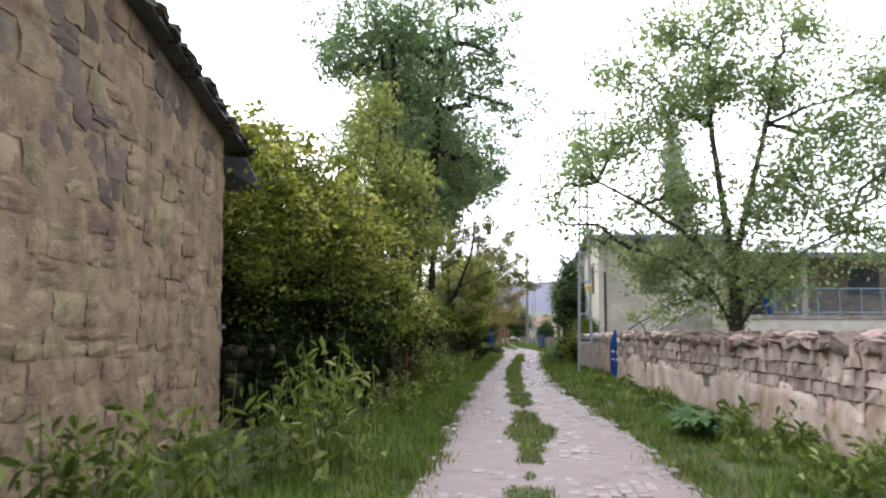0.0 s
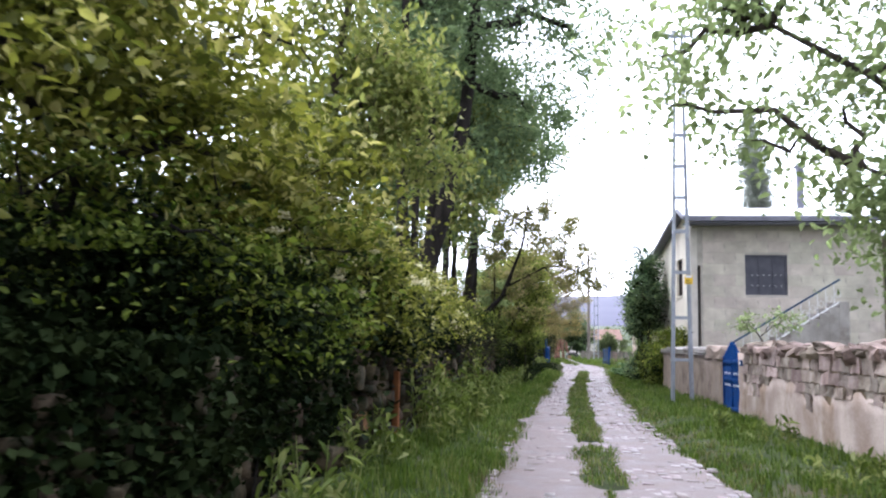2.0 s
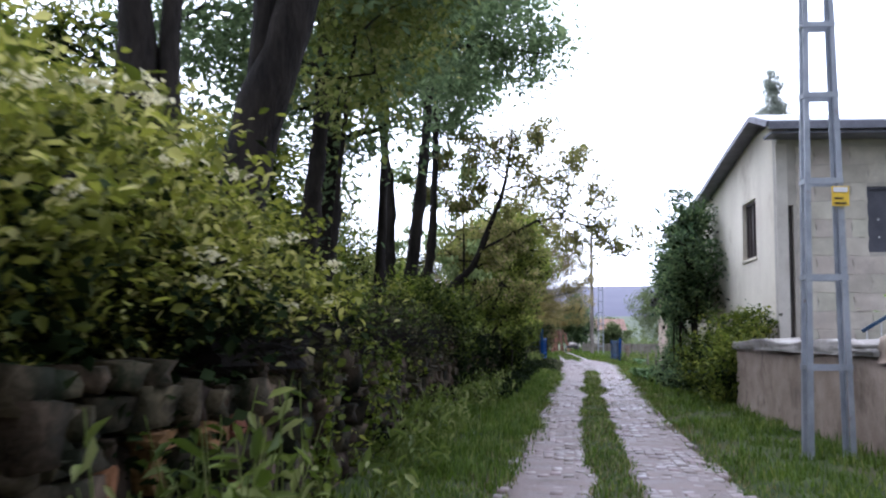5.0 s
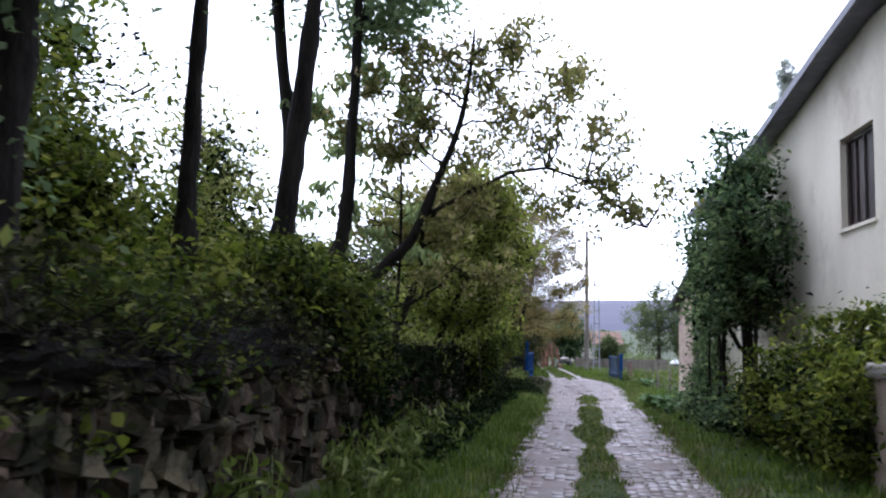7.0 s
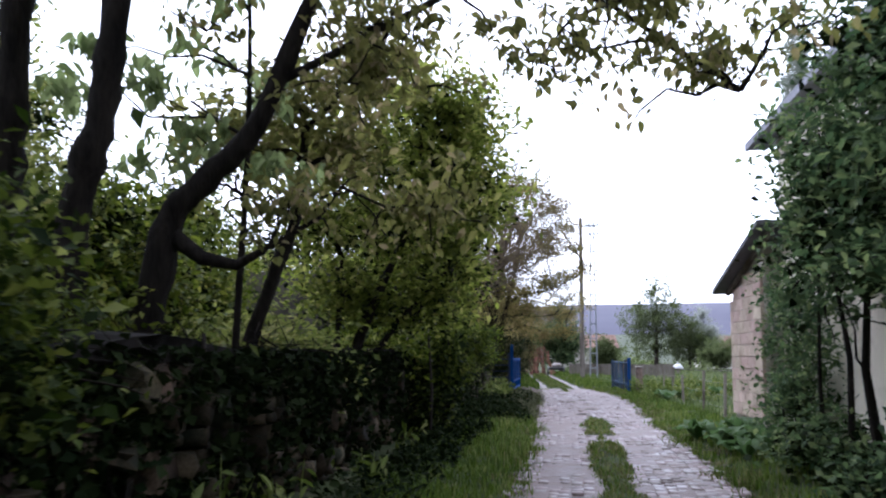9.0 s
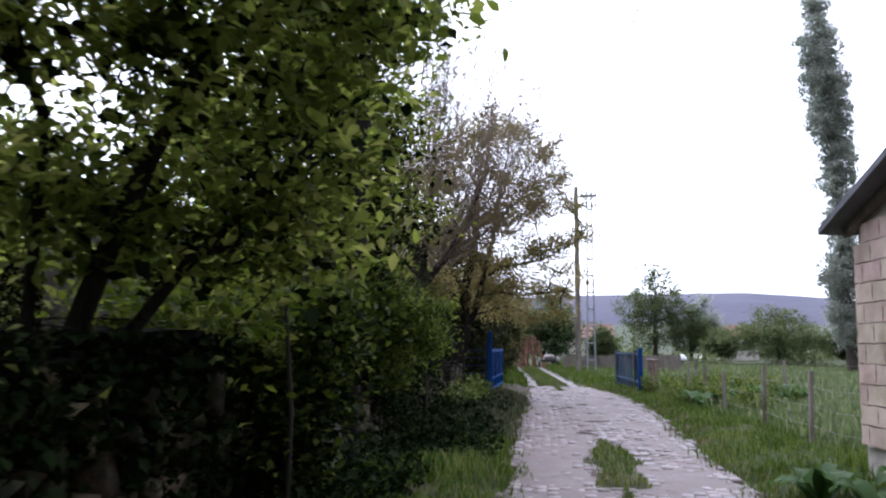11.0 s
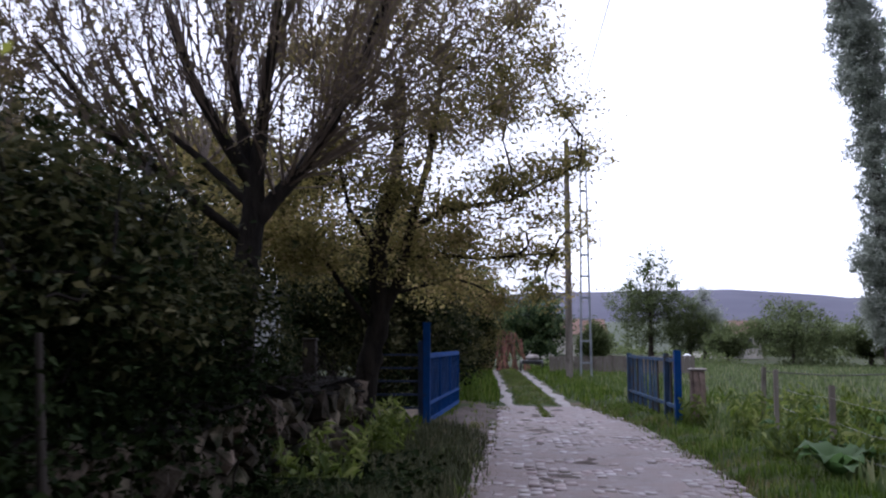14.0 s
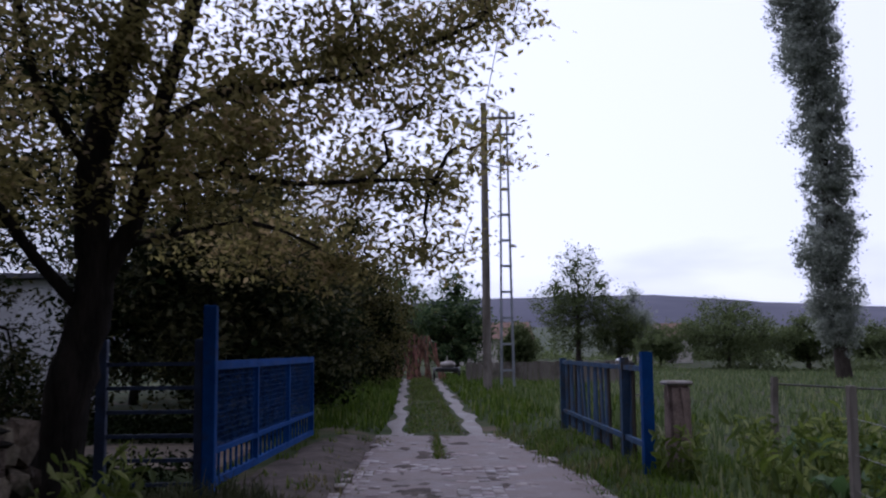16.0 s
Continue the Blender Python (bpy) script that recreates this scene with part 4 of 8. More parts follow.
fw = closed_window("front_window", "y", HY, *FRONT_WIN, SHUTTER, 2, 0.06)
tagged(fw, "closed dark slate metal shutter with studs")
for row in (3.02, 3.33):
    for k in range(6):
        bm = bmesh.new()
        cuboid(bm, 6.72 + k * 0.165, 6.745 + k * 0.165, HY + 0.044, HY + 0.056, row, row + 0.025, 0.0, ho)
        part("stud", bm, WHITE_PAINT, fw)
sw = closed_window("side_window", "x", HX, *SIDE_WIN, WINDOW_WOOD, 3, 0.12)
tagged(sw, "dark brown slatted wooden shutter, closed")
bm = bmesh.new()
cuboid(bm, HX - 0.03, HX + 0.1, 37.55, 38.77, 2.77, 2.816, 0.0, ho)
part("sill", bm, CREAM, sw, "thin plastered sill")

# roof: low gable, longer slope to the rear
bm = bmesh.new()
ys = [35.45, 36.7, 37.7, 38.6, 40.2, 41.9, 44.5, 47.7]
top = [[bm.verts.new(local(house, (x, y, roof_z(y) + 0.02))) for y in ys] for x in (4.74, 10.5)]
bot = [[bm.verts.new(local(house, (x, y, roof_z(y) - 0.04))) for y in ys] for x in (4.74, 10.5)]
for i in range(len(ys) - 1):
    bm.faces.new((top[0][i], top[1][i], top[1][i + 1], top[0][i + 1]))
    bm.faces.new((bot[0][i + 1], bot[1][i + 1], bot[1][i], bot[0][i]))
    for s in (0, 1):
        bm.faces.new((top[s][i], top[s][i + 1], bot[s][i + 1], bot[s][i]))
for i in (0, len(ys) - 1):
    bm.faces.new((top[0][i], bot[0][i], bot[1][i], top[1][i]))
bmesh.ops.recalc_face_normals(bm, faces=bm.faces[:])
roof = part("roof", bm, ROOF_TIN, house, "pale galvanised sheet roof")
bm = bmesh.new()
cuboid(bm, 4.72, 10.5, 35.38, 35.446, 4.85, 4.98, 0.0, ho)
part("front_fascia", bm, ROOF_EDGE, roof, "grey fascia board")
bm = bmesh.new()
for a, b in zip(ys, ys[1:]):
    beam(bm, local(house, (4.71, a, roof_z(a) - 0.05)), local(house, (4.71, b, roof_z(b) - 0.05)), 0.05, 0.11)
part("verge_board", bm, ROOF_EDGE, roof, "grey verge board")
bm = bmesh.new()
for a, b in zip(ys, ys[1:]):
    vs = [bm.verts.new(local(house, p)) for p in ((4.75, a, roof_z(a) - 0.05), (5.0, a, roof_z(a) - 0.05), (5.0, b, roof_z(b) - 0.05), (4.75, b, roof_z(b) - 0.05))]
    bm.faces.new(vs[::-1])
    ws = [bm.verts.new(v.co + Vector((0, 0, -0.04))) for v in vs]
    bm.faces.new(ws)
    for i in range(4):
        j = (i + 1) % 4
        bm.faces.new((vs[i], vs[j], ws[j], ws[i]))
bmesh.ops.recalc_face_normals(bm, faces=bm.faces[:])
part("soffit", bm, ROOF_EDGE, roof)
bm = bmesh.new()
cuboid(bm, 4.76, 10.5, 35.45, 35.99, 4.78, 4.82, 0.0, ho)
part("front_soffit", bm, ROOF_EDGE, roof)
bm = bmesh.new()
cuboid(bm, 9.55, 9.77, 41.2, 41.42, 4.5, 7.5, 0.01, ho)
chimney = part("chimney", bm, ROOF_EDGE, roof, "grey sheet-metal flue pipe")
bm = bmesh.new()
cuboid(bm, 9.47, 9.85, 41.12, 41.5, 7.5, 7.58, 0.01, ho)
cuboid(bm, 9.57, 9.75, 41.22, 41.4, 7.58, 7.68, 0.0, ho)
part("chimney_cap", bm, ROOF_EDGE, roof)

# outside stair railing, blue with white scrolls
rail = thing("stair_railing", 6.6, 34.2, 0.9, "blue steel stair handrail with white scroll balusters", "railing")
bm = bmesh.new()
A, B = Vector((5.75, 34.2, 1.36)), Vector((8.6, 34.2, 3.1))
beam(bm, A - rail.location, B - rail.location, 0.06, 0.05)
part("handrail", bm, BLUE_DARK, rail)
bm = bmesh.new()
beam(bm, A + Vector((0.05, 0, -0.6)) - rail.location, B + Vector((0, 0, -0.6)) - rail.location, 0.04, 0.04)
part("lower_rail", bm, WHITE_PAINT, rail)
for k in range(13):
    p = A.lerp(B, (k + 0.3) / 13) - rail.location
    bm = bmesh.new()
    beam(bm, p, p + Vector((0, 0, -0.6)), 0.018, 0.018)
    q = p + Vector((0.1, 0, -0.3))
    ring = [q + Vector((0.07 * math.cos(i * math.pi / 4), 0, 0.09 * math.sin(i * math.pi / 4))) for i in range(8)]
    for i in range(8):
        beam(bm, ring[i], ring[(i + 1) % 8], 0.012, 0.012, (0, 1, 0))
    part("baluster", bm, WHITE_PAINT, rail)
stair = thing("stair", 6.6, 34.8, 0, "concrete outside stair rising along the house", "stairs")
for k in range(12):
    bm = bmesh.new()
    x = 5.7 + k * 0.26
    cuboid(bm, x, x + 0.26, 34.15, 35.3, 0, 0.74 + k * 0.16, 0.008, stair.location)
    part("step", bm, CONCRETE, stair)

# ---- rendered yard wall with its coping, from the small gate to the house ----
yard = thing("yard_wall", 4.2, 31.2, 0, "low mud-rendered yard wall with a rough concrete coping", "wall", kind="structure")


def rough_slab(x_face, x_back, y0, y1, z0, ztop, step, rng, amount, off, xface=None):
    """An uneven wall body with a wavering face and top."""
    bm = bmesh.new()
    ys = np.linspace(y0, y1, max(2, int((y1 - y0) / step)))
    rows = []
    for y in ys:
        xf = x_face if xface is None else xface(y)
        zt = ztop(y) if callable(ztop) else ztop
        zs = np.linspace(z0, zt, 6)
        ring = [(xf + amount * (rng.random() - 0.5), y, z) for z in zs] + [(x_back + (0 if xface is None else xf - x_face), y, zt + amount * (rng.random() - 0.5)), (x_back + (0 if xface is None else xf - x_face), y, z0)]
        rows.append([bm.verts.new(Vector(p) - Vector(off)) for p in ring])
    for a, b in zip(rows, rows[1:]):
        for i in range(len(a) - 1):
            bm.faces.new((a[i], a[i + 1], b[i + 1], b[i]))
    bm.faces.new(rows[0])
    bm.faces.new(rows[-1][::-1])
    bmesh.ops.recalc_face_normals(bm, faces=bm.faces[:])
    return bm


YX = lambda y: 4.1 - 0.008 * (y - 27.3)
part("wall_body", rough_slab(4.1, 4.5, 27.35, 35.2, -0.1, lambda y: 1.05 + 0.05 * math.sin(y * 1.7), 0.16, rng, 0.055, yard.location, YX), MUD_RENDER, yard, smooth=True)
part("coping", rough_slab(4.03, 4.55, 28.9, 35.25, 1.06, lambda y: 1.20 + 0.03 * math.sin(y * 2.3), 0.2, rng, 0.075, yard.location, lambda y: YX(y) - 0.06), CONCRETE, yard, "cracked grey coping", True)
part("mound", rough_slab(4.05, 4.5, 27.35, 28.9, 1.0, lambda y: 1.22 + 0.06 * math.sin(y * 4), 0.15, rng, 0.05, yard.location), MUD_RENDER, yard, smooth=True)
part("return_wall", rough_slab(4.1, 5.0, 35.2, 35.5, -0.1, 1.1, 0.1, rng, 0.03, yard.location), MUD_RENDER, yard)

# ---- small blue yard gate ----
gate = thing("yard_gate", 4.12, 26.65, 0.0, "small blue sheet-metal yard gate with a pierced pattern and spiked crest", "gate")
go = gate.location
bm = bmesh.new()
cuboid(bm, 4.10, 4.13, 25.75, 27.3, 0.05, 1.0, 0.0, go)
leaf = part("leaf", bm, BLUE, gate)
for z in (0.08, 0.62, 0.95):
    bm = bmesh.new()
    cuboid(bm, 4.07, 4.097, 25.75, 27.3, z - 0.03, z + 0.03, 0.006, go)
    part("rail", bm, BLUE, leaf)
for y in (25.78, 26.52, 27.27):
    bm = bmesh.new()
    cuboid(bm, 4.07, 4.097, y - 0.025, y + 0.025, 0.0, 1.06, 0.006, go)
    part("stile", bm, BLUE, leaf)
for y0 in (25.78, 26.52):
    for k in range(9):
        y = y0 + 0.05 + k * 0.08
        h = 0.05 + 0.24 * math.sin(math.pi * (y - 25.75) / 1.55) ** 2
        bm = bmesh.new()
        beam(bm, local(gate, (4.1, y, 1.0)), local(gate, (4.1, y, 1.0 + h)), 0.02, 0.02)
        tip = local(gate, (4.1, y, 1.0 + h))
        bmesh.ops.create_cone(bm, segments=6, radius1=0.022, radius2=0.0, depth=0.08, matrix=Matrix.Translation(tip + Vector((0, 0, 0.04))))
        part("spike", bm, BLUE, leaf)
for row in (0.5, 0.72):
    for k in range(11):
        y = 25.86 + k * 0.128
        bm = bmesh.new()
        beam(bm, local(gate, (4.094, y, row)), local(gate, (4.094, y + 0.03, row + 0.035)), 0.014, 0.016)
        part("slot", bm, WHITE_PAINT, leaf, "pale pierced slot")

# ---- shed with block side ----
SX = 4.75
shed = thing("shed", 6.0, 48.1, 0, "small shed of pinkish blocks under a dark sheet roof", "shed")


def shed_roof(y):
    return 3.03 - (y - 46.5) * 0.27


bm = bmesh.new()
prof = [(47.25, -0.1), (49.05, -0.1), (49.05, 2.3), (47.25, 2.78)]
a = [bm.verts.new(local(shed, (SX + 0.02, y, z))) for y, z in prof]
b = [bm.verts.new(local(shed, (7.6, y, z))) for y, z in prof]
bm.faces.new(a)
bm.faces.new(b[::-1])
for i in range(4):
    j = (i + 1) % 4
    bm.faces.new((a[j], a[i], b[i], b[j]))
bmesh.ops.recalc_face_normals(bm, faces=bm.faces[:])
shed_wall = part("wall", bm, BLOCK_JOINT, shed)
bm = bmesh.new()
ring = [(46.5, 3.03), (49.3, shed_roof(49.3)), (49.3, shed_roof(49.3) - 0.06), (46.5, 2.97)]
a = [bm.verts.new(local(shed, (4.5, y, z))) for y, z in ring]
b = [bm.verts.new(local(shed, (7.9, y, z))) for y, z in ring]
bm.faces.new(a)
bm.faces.new(b[::-1])
for i in range(4):
    j = (i + 1) % 4
    bm.faces.new((a[j], a[i], b[i], b[j]))
bmesh.ops.recalc_face_normals(bm, faces=bm.faces[:])
part("roof", bm, ROOF_DARK, shed, "dark sheet roof sloping down")
bm = bmesh.new()
beam(bm, local(shed, (4.72, 46.6, 2.94)), local(shed, (4.72, 49.2, 2.24)), 0.06, 0.12)
part("rafter", bm, OLD_WOOD, shed)

# ---- white block hut behind the trees ----
hut = thing("block_hut", -1.6, 51.0, 0, "ruined hut wall of limewashed blocks half hidden by trees", "hut")
bm = bmesh.new()
cuboid(bm, -3.6, -0.09, 50.80, 51.05, -0.1, 2.72, 0.0, hut.location)
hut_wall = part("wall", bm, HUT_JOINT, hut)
bm = bmesh.new()
cuboid(bm, -3.6, -3.35, 51.05, 53.6, -0.1, 2.3, 0.0, hut.location)
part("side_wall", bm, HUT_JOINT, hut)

# ---- field walls ----
PX = lambda y: float(np.interp(y, (4, 13, 18, 26), (3.72, 3.84, 3.86, 4.06)))
rng = np.random.default_rng(21)


def render_top(y):
    """Where the lime render of the pale wall has fallen off."""
    return 0.66 + 0.34 * noise.noise(Vector((y * 0.55, 2, 0))) + 0.16 * noise.noise(Vector((y * 1.9, 5, 0))) + 0.09 * noise.noise(Vector((y * 6.1, 7, 0)))


pale_wall = thing("stone_wall", 3.9, 15.0, 0, "old pale stone wall with worn render and loose stones along its top", "wall", kind="structure")
part("core", rough_slab(3.9, 4.25, 3.0, 25.66, -0.1, lambda y: 1.12 + 0.03 * math.sin(y * 2.2), 0.2, rng, 0.03, pale_wall.location, lambda y: PX(y) + 0.012), MORTAR, pale_wall, smooth=True)
part("render", rough_slab(3.9, 4.0, 3.0, 25.64, -0.1, lambda y: render_top(y) + 0.06 * noise.noise(Vector((y * 5, 0, 0))), 0.1, rng, 0.008, pale_wall.location, lambda y: PX(y) - 0.010), PALE_RENDER, pale_wall, "patchy pale lime render", True)
part("end_pier", rough_slab(4.03, 4.5, 25.1, 25.7, -0.1, 1.14, 0.1, rng, 0.03, pale_wall.location), PALE_RENDER, pale_wall, smooth=True)

LX = lambda y: float(np.interp(y, (11.2, 12.0, 13.6, 20, 26.5, 33, 40, 46, 48.5), (-2.95, -2.75, -2.0, -1.5, -1.12, -1.05, -0.85, -0.5, -0.15)))
LH = lambda y: 1.12 + 0.06 * math.sin(y * 0.8) + 0.05 * math.sin(y * 2.3)
dry_wall = thing("dry_stone_wall", -1.3, 30.0, 0, "mossy dry stone wall of small dark fieldstones", "wall", kind="structure")
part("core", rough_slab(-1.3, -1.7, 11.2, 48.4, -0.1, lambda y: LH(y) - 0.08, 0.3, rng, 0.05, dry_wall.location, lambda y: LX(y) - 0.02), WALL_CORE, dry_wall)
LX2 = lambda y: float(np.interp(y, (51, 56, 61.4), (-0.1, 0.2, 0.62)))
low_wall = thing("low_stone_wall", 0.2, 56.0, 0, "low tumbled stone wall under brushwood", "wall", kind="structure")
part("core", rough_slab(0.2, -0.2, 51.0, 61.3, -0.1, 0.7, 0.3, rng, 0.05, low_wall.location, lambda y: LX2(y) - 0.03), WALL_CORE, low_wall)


def brushwood(name, label, line, y0, y1, z0, z1, overhang, n, seed):
    """Dead branches and thorn heaped along a wall top, hanging over its face."""
    r = np.random.default_rng(seed)
    t = thing(name, line((y0 + y1) / 2), (y0 + y1) / 2, z0, label, "brushwood")
    strands = []
    for _ in range(n):
        y = y0 + (y1 - y0) * r.random()
        x = line(y) + overhang - (overhang + 0.75) * r.random() ** 0.8
        hump = 0.5 + 0.5 * math.sin(y * 1.3 + seed) * math.sin(y * 0.53)
        z = z0 + (z1 - z0) * (0.15 + 0.85 * r.random()) * (0.55 + 0.45 * hump)
        a = Vector((x, y, z))
        d = Vector((0.7 * r.normal(), 0.85 * r.normal(), 0.45 * r.normal())).normalized() * (0.16 + 0.42 * r.random() ** 1.6)
        m = a + d * 0.5 + Vector(r.normal(size=3)) * 0.05
        b = a + d + Vector((0.05, 0, -0.14 * r.random()))
        w = 0.0025 + 0.005 * r.random() ** 2
        strands.append(([a, m, b], [w, w * 0.8, w * 0.3]))
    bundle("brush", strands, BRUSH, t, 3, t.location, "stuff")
    # near-black body stands for the shade inside the heap
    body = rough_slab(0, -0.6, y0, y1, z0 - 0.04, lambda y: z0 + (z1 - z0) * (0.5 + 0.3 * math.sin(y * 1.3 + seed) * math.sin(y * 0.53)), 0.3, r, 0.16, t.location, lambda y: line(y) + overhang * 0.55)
    part("shade_body", body, WALL_CORE, t, "near-black body standing for the shade inside the heap")
    return t


brushwood("brushwood_heap", "dark dead brushwood heaped along the stone wall", LX, 24.0, 36.5, 1.06, 1.46, 0.3, 5600, 5)
brushwood("brushwood_heap", "low dark brushwood on the stone wall", LX, 36.5, 47.5, 1.08, 1.4, 0.2, 900, 7)
brushwood("brushwood_heap", "dark dead brushwood over the tumbled wall", LX2, 51.2, 60.8, 0.72, 1.0, 0.2, 1500, 6)
bm = bmesh.new()
rusty = thing("rusty_post", -1.34, 19.4, 0, "short rust-orange metal post at the wall", "post")
cuboid(bm, -1.38, -1.30, 19.35, 19.45, -0.05, 0.9, 0.012, rusty.location)
part("shaft", bm, RUST, rusty)

plate = thing("number_plate", 4.0, 25.38, 0.96, "small blue enamel number plate with a white bar", "sign")
bm = bmesh.new()
cuboid(bm, -0.012, 0.012, -0.07, 0.07, -0.05, 0.05, 0.0)
part("plate", bm, BLUE, plate)
bm = bmesh.new()
cuboid(bm, -0.018, -0.014, -0.04, 0.04, -0.022, 0.022, 0.0)
part("bar", bm, WHITE_PAINT, plate)

# ---- steel lattice pole by the yard wall ----
def lattice_pole(name, label, x, y, w0, w1, h, arms, bars, material, depth=0.26):
    p = thing(name, x, y, 0, label, "utility pole")
    rz = 0.0
    for s in (-1, 1):
        for d in (-1, 1):
            bm = bmesh.new()
            a, b = Vector((s * w0 / 2, d * depth / 2, -0.2)), Vector((s * w1 / 2, d * 0.06, h))
            i, o, e = Vector((-s * 0.055, 0, 0)), Vector((0, -d * 0.055, 0)), Vector((-s * 0.012, -d * 0.012, 0))
            prof = [Vector(), i, i + Vector((0, -d * 0.012, 0)), e, o + Vector((-s * 0.012, 0, 0)), o]
            lo, hi = [bm.verts.new(a + q) for q in prof], [bm.verts.new(b + q * 0.8) for q in prof]
            for k in range(6):
                j = (k + 1) % 6
                bm.faces.new((lo[k], lo[j], hi[j], hi[k]))
            bm.faces.new(lo[::-1])
            bm.faces.new(hi)
            bmesh.ops.recalc_face_normals(bm, faces=bm.faces[:])
            part("leg", bm, material, p)
    for z in bars:
        w = w0 + (w1 - w0) * z / h
        dd = depth + (0.12 - depth) * z / h
        bm = bmesh.new()
        for d in (-1, 1):
            beam(bm, (-w / 2, d * dd / 2, z), (w / 2, d * dd / 2, z), 0.012, 0.06)
        for s in (-1, 1):
            beam(bm, (s * w / 2, -dd / 2, z), (s * w / 2, dd / 2, z), 0.012, 0.05)
        part("rung", bm, material, p)
    for z, half in arms:
        bm = bmesh.new()
        beam(bm, (-half, 0, z), (half, 0, z), 0.06, 0.06)
        arm = part("crossarm", bm, material, p)
        for s in (-0.9, -0.35, 0.35, 0.9):
            bm = bmesh.new()
            bmesh.ops.create_cone(bm, segments=10, radius1=0.05, radius2=0.035, depth=0.12, matrix=Matrix.Translation((s * half, 0, z + 0.09)), cap_ends=True)
            part("insulator", bm, WHITE_PAINT, arm, "white porcelain insulator")
    return p


pole = lattice_pole("lattice_pole", "grey steel lattice electricity pole standing in verge grass", 3.55, 28.95, 0.47, 0.19, 8.3, ((8.15, 0.33), (7.62, 0.30)),
                    (0.95, 1.86, 2.85, 3.75, 4.5, 5.2, 5.9, 6.6, 7.3), STEEL)
bm = bmesh.new()
cuboid(bm, 0.05, 0.22, -0.17, -0.155, 2.58, 2.78, 0.0)
plate = part("warning_plate", bm, YELLOW, pole, "yellow warning plate with a white upper panel")
bm = bmesh.new()
cuboid(bm, 0.065, 0.205, -0.178, -0.172, 2.72, 2.77, 0.0)
part("panel", bm, WHITE_PAINT, plate)
for k in range(2):
    bm = bmesh.new()
    cuboid(bm, 0.075, 0.19 - 0.03 * k, -0.178, -0.172, 2.60 + 0.05 * k, 2.615 + 0.05 * k, 0.0)
    part("text_bar", bm, BLACK, plate)

# ---- the two poles far down the lane ----
far_pole = thing("street_lamp_pole", 5.0, 81.9, 0, "tall weathered wooden pole carrying a small street lamp", "utility pole")
tube("shaft", [(0, 0, -0.2), (0, 0, 4), (0, 0, 8.3)], [0.13, 0.115, 0.09], OLD_WOOD, far_pole, 10)
bm = bmesh.new()
beam(bm, (-0.05, 0, 7.45), (-0.45, -0.15, 7.75), 0.05, 0.05)
arm = part("lamp_arm", bm, STEEL, far_pole)
bm = bmesh.new()
bmesh.ops.create_cone(bm, segments=12, radius1=0.14, radius2=0.07, depth=0.22, matrix=Matrix.Translation((-0.45, -0.15, 7.7)), cap_ends=True)
part("lamp_head", bm, STEEL, arm)
bm = bmesh.new()
beam(bm, (-0.1, 0, 7.85), (0.9, 0, 7.85), 0.06, 0.06)
part("crossarm", bm, OLD_WOOD, far_pole)
lattice_pole("lattice_pole", "slim grey steel lattice pole beside the wooden pole", 5.62, 82.4, 0.42, 0.22, 8.2, ((8.0, 0.35), (7.5, 0.33)), [0.6 + 0.75 * i for i in range(10)], STEEL)

# wires
def cable(a, b, sag, r=0.008):
    a, b = Vector(a), Vector(b)
    c = (a + b) / 2
    t = thing("overhead_wire", c.x, c.y, c.z - sag, "thin dark overhead wire between the poles", "wire", "overhead wires")
    pts = [a.lerp(b, i / 14) - Vector((0, 0, sag * 4 * (i / 14) * (1 - i / 14))) for i in range(15)]
    tube("strand", pts, [r] * 15, CABLE, t, 5, off=t.location)


cable((3.45, 28.95, 8.25), (5.0, 81.9, 8.0), 0.3, 0.011)

# ---- wooden post by the white hut ----
post = thing("wooden_pole", 0.19, 49.0, 0, "round weathered wooden pole leaning slightly in the verge", "pole")
tube("shaft", [(0, 0, -0.2), (0.045, 0, 1.0), (0.095, 0, 2.1), (0.12, 0.01, 3.4), (0.15, 0.02, 5.2)], [0.078, 0.073, 0.068, 0.06, 0.05], BARK_DARK, post, 14, 0.05, rng)

# ---- thin sticks along the left verge ----
for k, (x, y, h) in enumerate(((-0.72, 39.8, 1.35), (0.12, 46.9, 1.5), (0.55, 53.2, 1.3))):
    s = thing("wooden_stake", x, y, 0, "thin bent wooden stake leaning at the wall", "stake", "stakes")
    tube("stick", [(0, 0, -0.1), (0.02, 0.01, h * 0.5), (-0.03, 0.02, h)], [0.024, 0.02, 0.014], WET_WOOD, s, 7)

# ---- blue gate leaf standing open on the left, with its barred side panel ----
lg = thing("field_gate", 1.33, 63.0, 0, "bright blue metal field gate standing open along the lane", "gate")
bm = bmesh.new()
cuboid(bm, -0.05, 0.05, -0.05, 0.05, -0.2, 1.56, 0.008)
part("hinge_post", bm, BLUE, lg)
E1 = Vector((0.30, 4.6, 0))
d = E1.normalized()
lf = new("gate_leaf")
lf.parent = lg


def along(u, z):
    return d * u + Vector((0, 0, z))


for z, w in ((1.09, 0.07), (0.18, 0.06), (0.42, 0.04)):
    bm = bmesh.new()
    beam(bm, along(0.08, z), along(4.6, z), 0.05, w)
    part("rail", bm, BLUE, lf)
for u in (0.1, 1.55, 3.05, 4.57):
    bm = bmesh.new()
    beam(bm, along(u, 0.15), along(u, 1.12), 0.05, 0.06)
    part("stile", bm, BLUE, lf)
net = [([along(0.12 + 0.05 * k, 0.43), along(0.12 + 0.05 * k, 1.07)], [0.004, 0.004]) for k in range(89)]
net += [([along(0.12, 0.46 + 0.05 * k), along(4.55, 0.46 + 0.05 * k)], [0.004, 0.004]) for k in range(13)]
